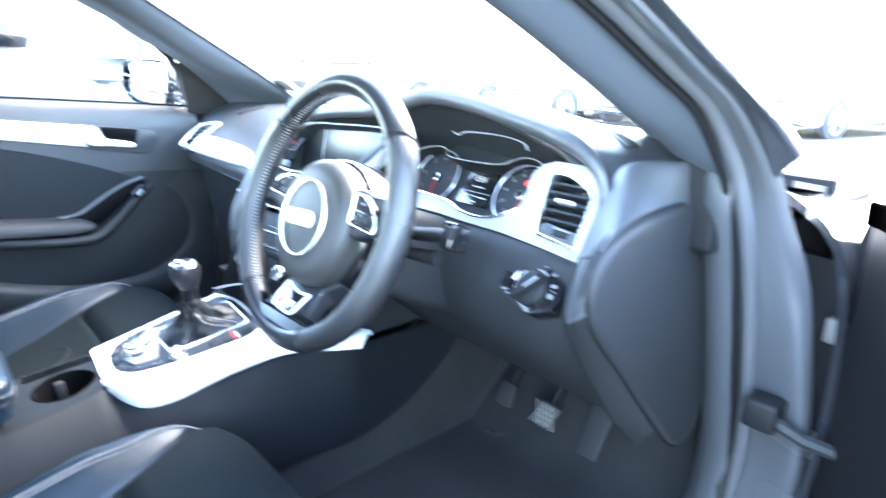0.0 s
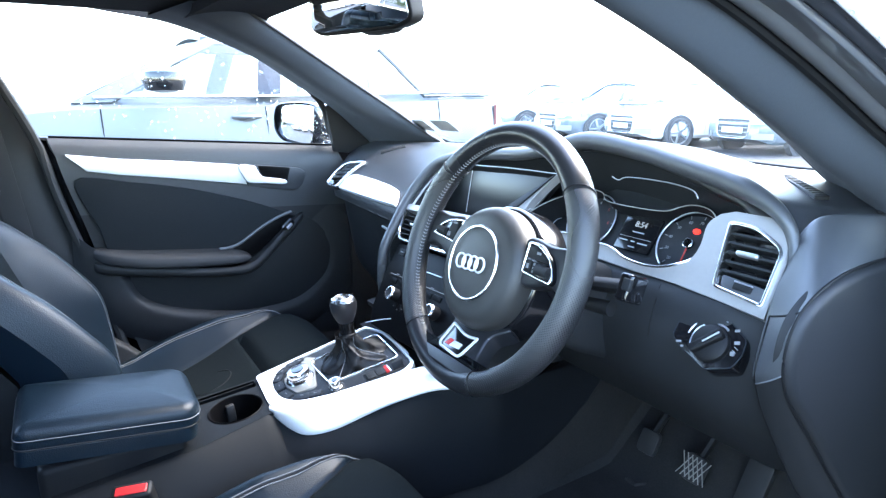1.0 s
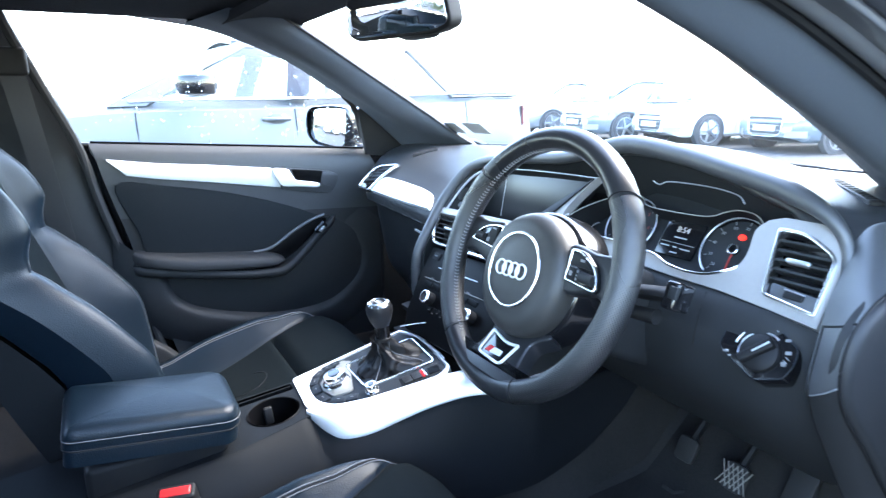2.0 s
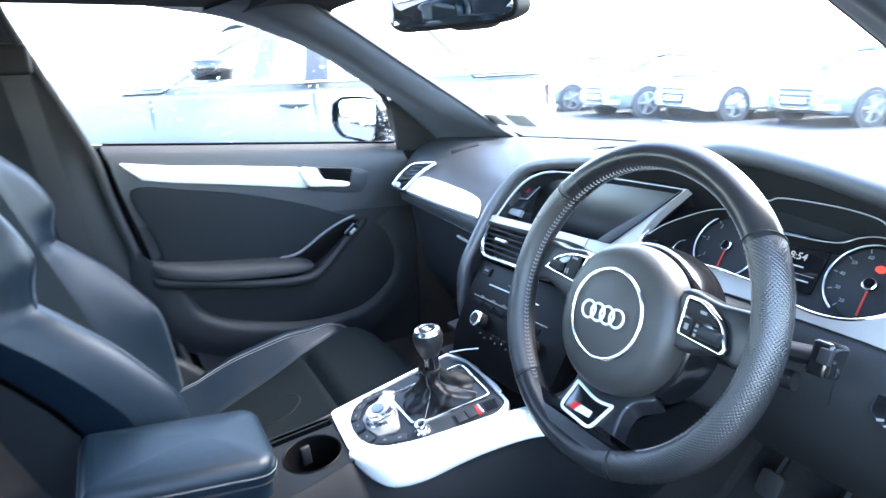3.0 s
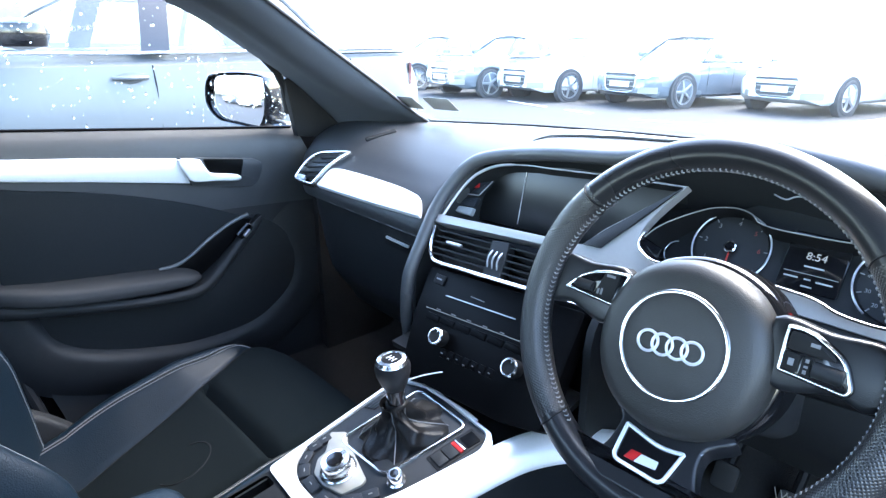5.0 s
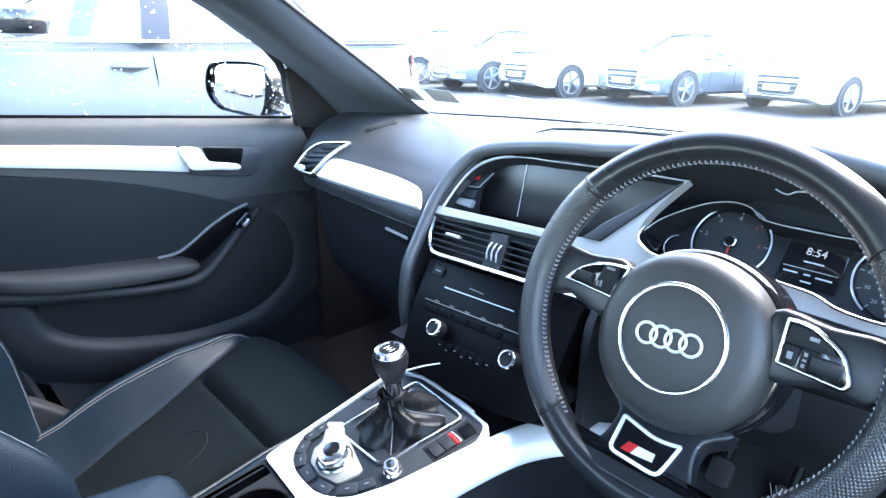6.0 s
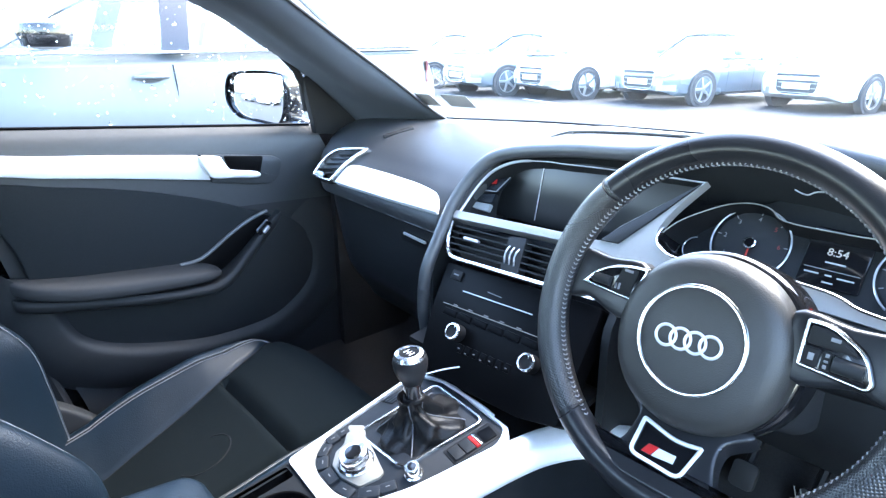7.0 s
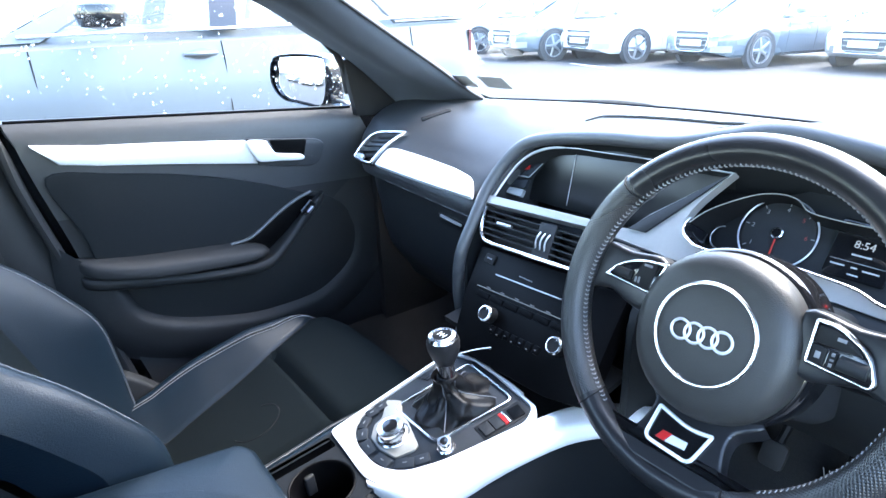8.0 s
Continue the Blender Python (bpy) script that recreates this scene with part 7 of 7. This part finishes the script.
def parked_car(name, label, paint, place, heading, L=4.6, W=1.84, H=1.43, belt=0.93, xf=(0.90, 0.22), xr=(-1.75, -1.15), nose=0.76, detail=False):
    """A parked car; local x ahead, y to its left, standing at place with its heading in degrees."""
    M = Matrix.Translation(place) @ Matrix.Rotation(radians(heading), 4, "Z")
    car = thing(name, label, "car", place, "parked cars")
    hw, r = W / 2, 0.325 if H < 1.55 else 0.36
    ax_f, ax_r = L / 2 - 0.86, -L / 2 + 0.96

    def pt(x, y, z):
        return tuple(M @ Vector((x, y, z)))
    top = spline([(-L / 2, belt * 0.86), (-L / 2 + 0.1, belt * 1.0), (xr[0], belt * 1.03), (-0.4, belt * 1.0), (xf[0], belt * 0.985), (L / 2 - 0.75, nose * 1.08), (L / 2 - 0.2, nose * 0.97), (L / 2 - 0.04, nose * 0.90), (L / 2, nose * 0.82)])
    wide = spline([(-L / 2, hw * 0.80), (-L / 2 + 0.25, hw * 0.95), (-0.8, hw), (0.5, hw), (L / 2 - 0.6, hw * 0.97), (L / 2 - 0.2, hw * 0.88), (L / 2 - 0.05, hw * 0.80), (L / 2, hw * 0.70)])
    rows = []
    xs = span(-L / 2, L / 2, 46)
    for x in xs:
        t, w = float(top(x)), float(wide(x))
        low = 0.20 + 0.10 * max(0, (abs(x) - L / 2 + 0.25) / 0.25)
        mid = lerp(low, t, 0.6)
        half = [(0, t), (w * 0.55, t - 0.004), (w * 0.86, t - 0.018), (w * 0.955, t - 0.07), (w * 0.985, lerp(mid, t, 0.45)), (w, mid), (w * 0.99, lerp(low, mid, 0.5)), (w * 0.975, low + 0.06), (w * 0.90, low), (0, low)]
        full = half + [(-y, z) for y, z in half[-2:0:-1]]
        rows.append([pt(x, y, z) for y, z in full])
    part("body", tidy(rows_mesh(rows, close_u=True, cap=True)), paint, car)
    # upper part: pillars, windows, roof
    def shell(s, u, v, off=0.0):
        x = lerp(lerp(xr[0], xr[1], v), lerp(xf[0], xf[1], v), u)
        y = lerp(hw * 0.93, hw * 0.70, v ** 1.15) * (1 - 0.10 * max(0, abs(u - 0.5) * 2 - 0.6))
        return pt(x, s * (y + off), lerp(float(top(x)) - 0.03 if v < 0.5 else belt, H - 0.07, v) if v > 0 else float(top(x)) - 0.03)
    cuts = (0.0, 0.215, 0.93, 0.93, 0.93, 1.0) if detail else (0.0, 0.10, 0.50, 0.545, 0.93, 1.0)
    for s in (-1, 1):
        for k, (a, b) in enumerate(zip(cuts, cuts[1:])):
            if b - a < 0.001:
                continue
            if k in (1, 3):
                w = part("side_window", sheet(lambda u, v, s=s: shell(s, u, v), span(a, b, 8), span(0.08, 0.90, 6)), GLASS_FAR, car, "clear side window")
                w.visible_shadow = False
            else:
                part("pillar", sheet(lambda u, v, s=s: shell(s, u, v, 0.004), span(a, b, 4), span(0, 1, 8), 0.03), paint, car)
        if detail:
            part("pillar", sheet(lambda u, v, s=s: pt(lerp(-0.295, -0.130, u) - 0.10 * v, s * (lerp(hw * 0.93, hw * 0.70, v ** 1.15) + 0.005), lerp(belt - 0.01, H - 0.07, v)), (0, 0.5, 1), span(0, 1, 8), 0.02), GLOSS, car, "black pillar between the doors")
            part("pillar", sheet(lambda u, v, s=s: pt(lerp(-1.04, -0.995, u) - 0.03 * v, s * (lerp(hw * 0.93, hw * 0.70, v ** 1.15) + 0.005), lerp(belt - 0.01, H - 0.07, v)), (0, 0.5, 1), span(0, 1, 8), 0.02), PAINT_IN, car, "slim pillar behind the rear door")
            part("window_edge", tube([shell(s, 0.219 + 0.012 * v, 0.07 + 0.83 * v, 0.008) for v in span(0, 1, 12)], 0.013, 6), PAINT_IN, car, "grey seal of the rear quarter window")
        part("roof_rail", sheet(lambda u, v, s=s: shell(s, u, v, 0.003), span(0, 1, 16), span(0.88, 1.0, 3), 0.02), paint, car)
        part("belt_trim", tube([shell(s, u, 0.07, 0.008) for u in span(0.02, 0.98, 20)], 0.010, 6), SATIN, car)
        part("door_mirror", tidy(rows_mesh([[pt(xf[0] - (0.51 if detail else 0.30) + 0.13 * math.cos(a) * q + dx, s * (hw + 0.09 + 0.11 * math.sin(a) * q), belt + 0.09 + 0.07 * math.sin(a * 2 + 1) * 0.0 + hz) for a in span(0, 2 * math.pi * 15 / 16, 15)] for q, hz, dx in ((0.3, -0.075, 0), (0.85, -0.06, 0), (1.0, 0.0, 0), (0.9, 0.05, 0), (0.4, 0.075, 0))], close_u=True, cap=True)), GLOSS if detail else paint, car)
    wf_ = part("windscreen", sheet(lambda p, v: pt(lerp(xf[0], xf[1], v) + 0.10 * (1 - (2 * p - 1) ** 2) * (1 - 0.5 * v), lerp(-1, 1, p) * lerp(hw * 0.84, hw * 0.63, v), lerp(float(top(xf[0])) - 0.02, H - 0.07, v)), span(0, 1, 10), span(0, 1, 6)), GLASS_FAR, car)
    wf_.visible_shadow = False
    wr_ = part("rear_window", sheet(lambda p, v: pt(lerp(xr[0], xr[1], v) - 0.06 * (1 - (2 * p - 1) ** 2), lerp(-1, 1, p) * lerp(hw * 0.84, hw * 0.63, v), lerp(float(top(xr[0])) - 0.02, H - 0.07, v)), span(0, 1, 10), span(0, 1, 6)), GLASS_FAR, car)
    wr_.visible_shadow = False
    part("roof", sheet(lambda p, u: pt(lerp(xr[1] - 0.04, xf[1] + 0.06, u), lerp(-1, 1, p) * hw * 0.70 * (1 - 0.06 * abs(2 * u - 1) ** 3), H - 0.07 + 0.07 * (1 - (2 * p - 1) ** 2) * (1 - 0.35 * (2 * u - 1) ** 2)), span(0, 1, 12), span(0, 1, 12), 0.03), paint, car)
    # wheels
    for x in (ax_f, ax_r):
        for s in (-1, 1):
            A = M @ Matrix.Translation((x, s * (hw - 0.115), r)) @ Matrix.Rotation(-s * math.pi / 2, 4, "X")
            part("wheel_arch", turned([(r + 0.055, -0.02), (r + 0.055, 0.112), (r + 0.02, 0.114), (r * 0.5, 0.06), (0, 0.05)], A, 28), TYRE, car)
            wl = part("wheel", turned([(r * 0.74, 0.0), (r * 0.93, 0.0), (r, 0.03), (r, 0.095), (r * 0.93, 0.122), (r * 0.78, 0.124), (r * 0.74, 0.10)], A, 28), TYRE, car, "black tyre on alloy wheel")
            rim = bmesh.new()
            turned([(r * 0.78, 0.112), (r * 0.78, 0.122), (r * 0.71, 0.118), (r * 0.70, 0.09)], A, 28, bm=rim)
            for q in range(5):
                R = A @ Matrix.Rotation(2 * math.pi * q / 5, 4, "Z")
                plate([(r * 0.08, -0.03), (r * 0.72, -0.022), (r * 0.72, 0.022), (r * 0.08, 0.03)], 0.03, R, 0.006, bm=rim, lift=0.116)
            turned([(0, 0.08), (r * 0.15, 0.08), (r * 0.15, 0.12), (0, 0.122)], A, 16, bm=rim)
            part("rim", rim, ALLOY, wl)
    # face: grille, lamps, plate
    F = M @ axes((L / 2 + 0.006, 0, 0), (0, 1, 0), (-0.05, 0, 1))
    gr_ = part("grille", plate(rounded([(-0.42, nose * 0.88), (-0.38, 0.36), (-0.26, 0.30), (0.26, 0.30), (0.38, 0.36), (0.42, nose * 0.88)], 0.05)[::-1], 0.05, F, 0.01, lift=0.022), TYRE, car, "dark grille with chrome edge")
    part("grille_edge", tube([tuple(F @ Vector((x, y, 0.024))) for x, y in rounded([(-0.42, nose * 0.88), (-0.38, 0.36), (-0.26, 0.30), (0.26, 0.30), (0.38, 0.36), (0.42, nose * 0.88)], 0.05)], 0.010, 6, True), CHROME, gr_)
    for k in range(4):
        y = 0.34 + 0.085 * k
        part("grille_bar", block(-0.36, y - 0.008, 0.018, 0.36, y + 0.008, 0.030, 0.003, m=F), PEWTER, gr_)
    part("number_plate", plate(rounded(box2(-0.26, 0.40, 0.26, 0.51), 0.01), 0.012, F, 0.003, lift=0.045), PLATE, car, "pale number plate without writing")
    for s in (-1, 1):
        part("headlamp", sheet(lambda p, v, s=s: pt(L / 2 - 0.02 - 0.40 * p ** 1.6 + 0.03, s * lerp(hw * 0.52, hw * 0.925, p ** 0.7), lerp(nose * 0.76, nose * (0.90 + 0.05 * p), v)), span(0, 1, 8), span(0, 1, 3), 0.03), LAMP, car, "clear headlamp")
        part("air_intake", sheet(lambda p, v, s=s: pt(L / 2 - 0.01 - 0.22 * p ** 1.6 + 0.03, s * lerp(hw * 0.56, hw * 0.88, p ** 0.8), lerp(0.30, 0.42, v)), span(0, 1, 6), span(0, 1, 2), 0.02), PEWTER, car)
        part("tail_lamp", sheet(lambda p, v, s=s: pt(-L / 2 + 0.02 + 0.16 * p ** 1.5 - 0.012, s * lerp(hw * 0.5, hw * 0.92, p ** 0.7), lerp(belt * 0.78, belt * 0.93, v)), span(0, 1, 5), span(0, 1, 2), 0.02), TAIL, car)
        for x in ((xf[0] - 0.15, -0.18 if detail else -0.05, xr[0] + 0.55)):
            part("door_seam", tube([pt(x, s * (float(wide(x)) * q + 0.001), z) for q, z in ((0.972, 0.28), (0.99, 0.45), (0.999, 0.64), (0.983, lerp(0.64, float(top(x)), 0.62)), (0.955, float(top(x)) - 0.07))], 0.004, 6), MATT, car)
        for x in (-0.04 if detail else 0.12, -0.98):
            part("door_handle", tube([pt(x + 0.095 * q, s * (float(wide(x)) * 0.985 + 0.022 * (1 - q * q)), belt - 0.14 + 0.0 * q) for q in span(-1, 1, 10)], 0.013, 8), paint, car)
            # flat dark oval on the uncut door, painting the hollow's shade
            part("handle_cup_shade", plate(circle2(0, 0, 0.075, 24, 0.032), 0.004, M @ axes((x, s * (float(wide(x)) * 0.985 + 0.006), belt - 0.14), (s * -1, 0, 0), (0, 0, 1)), 0.001), PAINT_IN, car)
    return car


SILVER = car_paint("silver_blue_paint", (0.125, 0.136, 0.145), 0.3, 0.46, 0.1)
WHITE_P = car_paint("white_paint", (0.78, 0.78, 0.78), 0.0)
# dark blue lightened: the washed-out glare outside is put into the paint
BLUE_P = car_paint("hazed_blue_paint", (0.15, 0.18, 0.21), 0.2)
GREY_P = car_paint("mid_grey_paint", (0.30, 0.31, 0.32), 0.3)
parked_car("parked_car", "wet silver-blue estate car parked alongside", SILVER, (-4.22, 0.62, 0), -90, L=4.75, W=1.86, H=1.58, belt=1.12, xf=(0.98, 0.10), xr=(-2.15, -1.50), nose=0.95, detail=True)
H0 = -102
hx, hy = math.cos(radians(H0)), math.sin(radians(H0))
for (wx, wy), paint, label in (((-2.79, 12.61), WHITE_P, "white hatchback facing the car park lane"), ((-5.39, 11.55), BLUE_P, "dark blue saloon in the row opposite"), ((-7.73, 10.97), WHITE_P, "white hatchback in the row opposite"),
                               ((-9.51, 10.35), BLUE_P, "dark blue saloon in the row opposite"), ((-12.3, 10.5), GREY_P, "grey saloon at the end of the row"), ((-0.1, 13.4), GREY_P, "grey saloon beyond the white hatchback")):
    lx, ly = -hy, hx
    c = (wx - 1.44 * hx - 0.80 * lx, wy - 1.44 * hy - 0.80 * ly, 0)
    parked_car("parked_car", label, paint, c, H0, L=4.6, W=1.82, H=1.43)
for a, b, w in (((-8.6, 10.0), (-7.2, 9.6), 0.10), ((-6.6, 9.45), (-5.9, 9.29), 0.10), ((-4.95, 9.0), (-3.5, 9.45), 0.10), ((-2.75, 7.4), (-2.1, 12.8), 0.12), ((-9.5, 6.2), (-7.6, 6.6), 0.10)):
    A, B = Vector((*a, 0)), Vector((*b, 0))
    n = (B - A).normalized().cross(Vector((0, 0, 1))) * w / 2
    bm = bmesh.new()
    rows_mesh([[tuple(A - n + Vector((0, 0, 0.004))), tuple(A + n + Vector((0, 0, 0.004)))], [tuple(B - n + Vector((0, 0, 0.004))), tuple(B + n + Vector((0, 0, 0.004)))]], bm=bm)
    tagged(part("road_marking", tidy(bm), LINE), "worn white line painted on the asphalt", "road marking", "car park lines", kind="structure")

# cars parked behind, which the door mirror shows
for wx, wy, paint, label, head in ((-3.6, -9.5, GREY_P, "grey saloon parked behind, near the hedge", 84), (-6.4, -9.8, WHITE_P, "white hatchback parked behind, near the hedge", 84), (-9.2, -10.1, BLUE_P, "dark blue saloon parked behind, near the hedge", 84)):
    parked_car("parked_car", label, paint, (wx, wy, 0), head)
LEAF = material("dark_hedge_leaves", (0.045, 0.065, 0.03), 0.7, vary=0.4, noise_scale=8, big_scale=0.8)
rng = random.Random(11)
leaf_verts, leaf_faces = [], []
for k in range(9000):
    x, q = rng.uniform(-26, 6), rng.random()
    top = 2.6 + 1.3 * math.sin(x * 0.9) + 0.8 * math.sin(x * 2.3 + 1)
    c = Vector((x, -15.5 + rng.uniform(-0.9, 0.9), 0.05 + top * q ** 0.8))
    r = rng.uniform(0.06, 0.16)
    e1 = Vector((rng.uniform(-1, 1), rng.uniform(-1, 1), rng.uniform(-1, 1))).normalized() * r
    e2 = e1.orthogonal().normalized() * r * 0.6
    n0 = len(leaf_verts)
    leaf_verts += [tuple(c - e1), tuple(c + e2), tuple(c + e1), tuple(c - e2)]
    leaf_faces.append((n0, n0 + 1, n0 + 2, n0 + 3))
me = bpy.data.meshes.new("hedge")
me.from_pydata(leaf_verts, [], leaf_faces)
me.materials.append(LEAF)
tagged(new("hedge", me), "uneven dark green hedge along the car park edge", "hedge", kind="stuff")
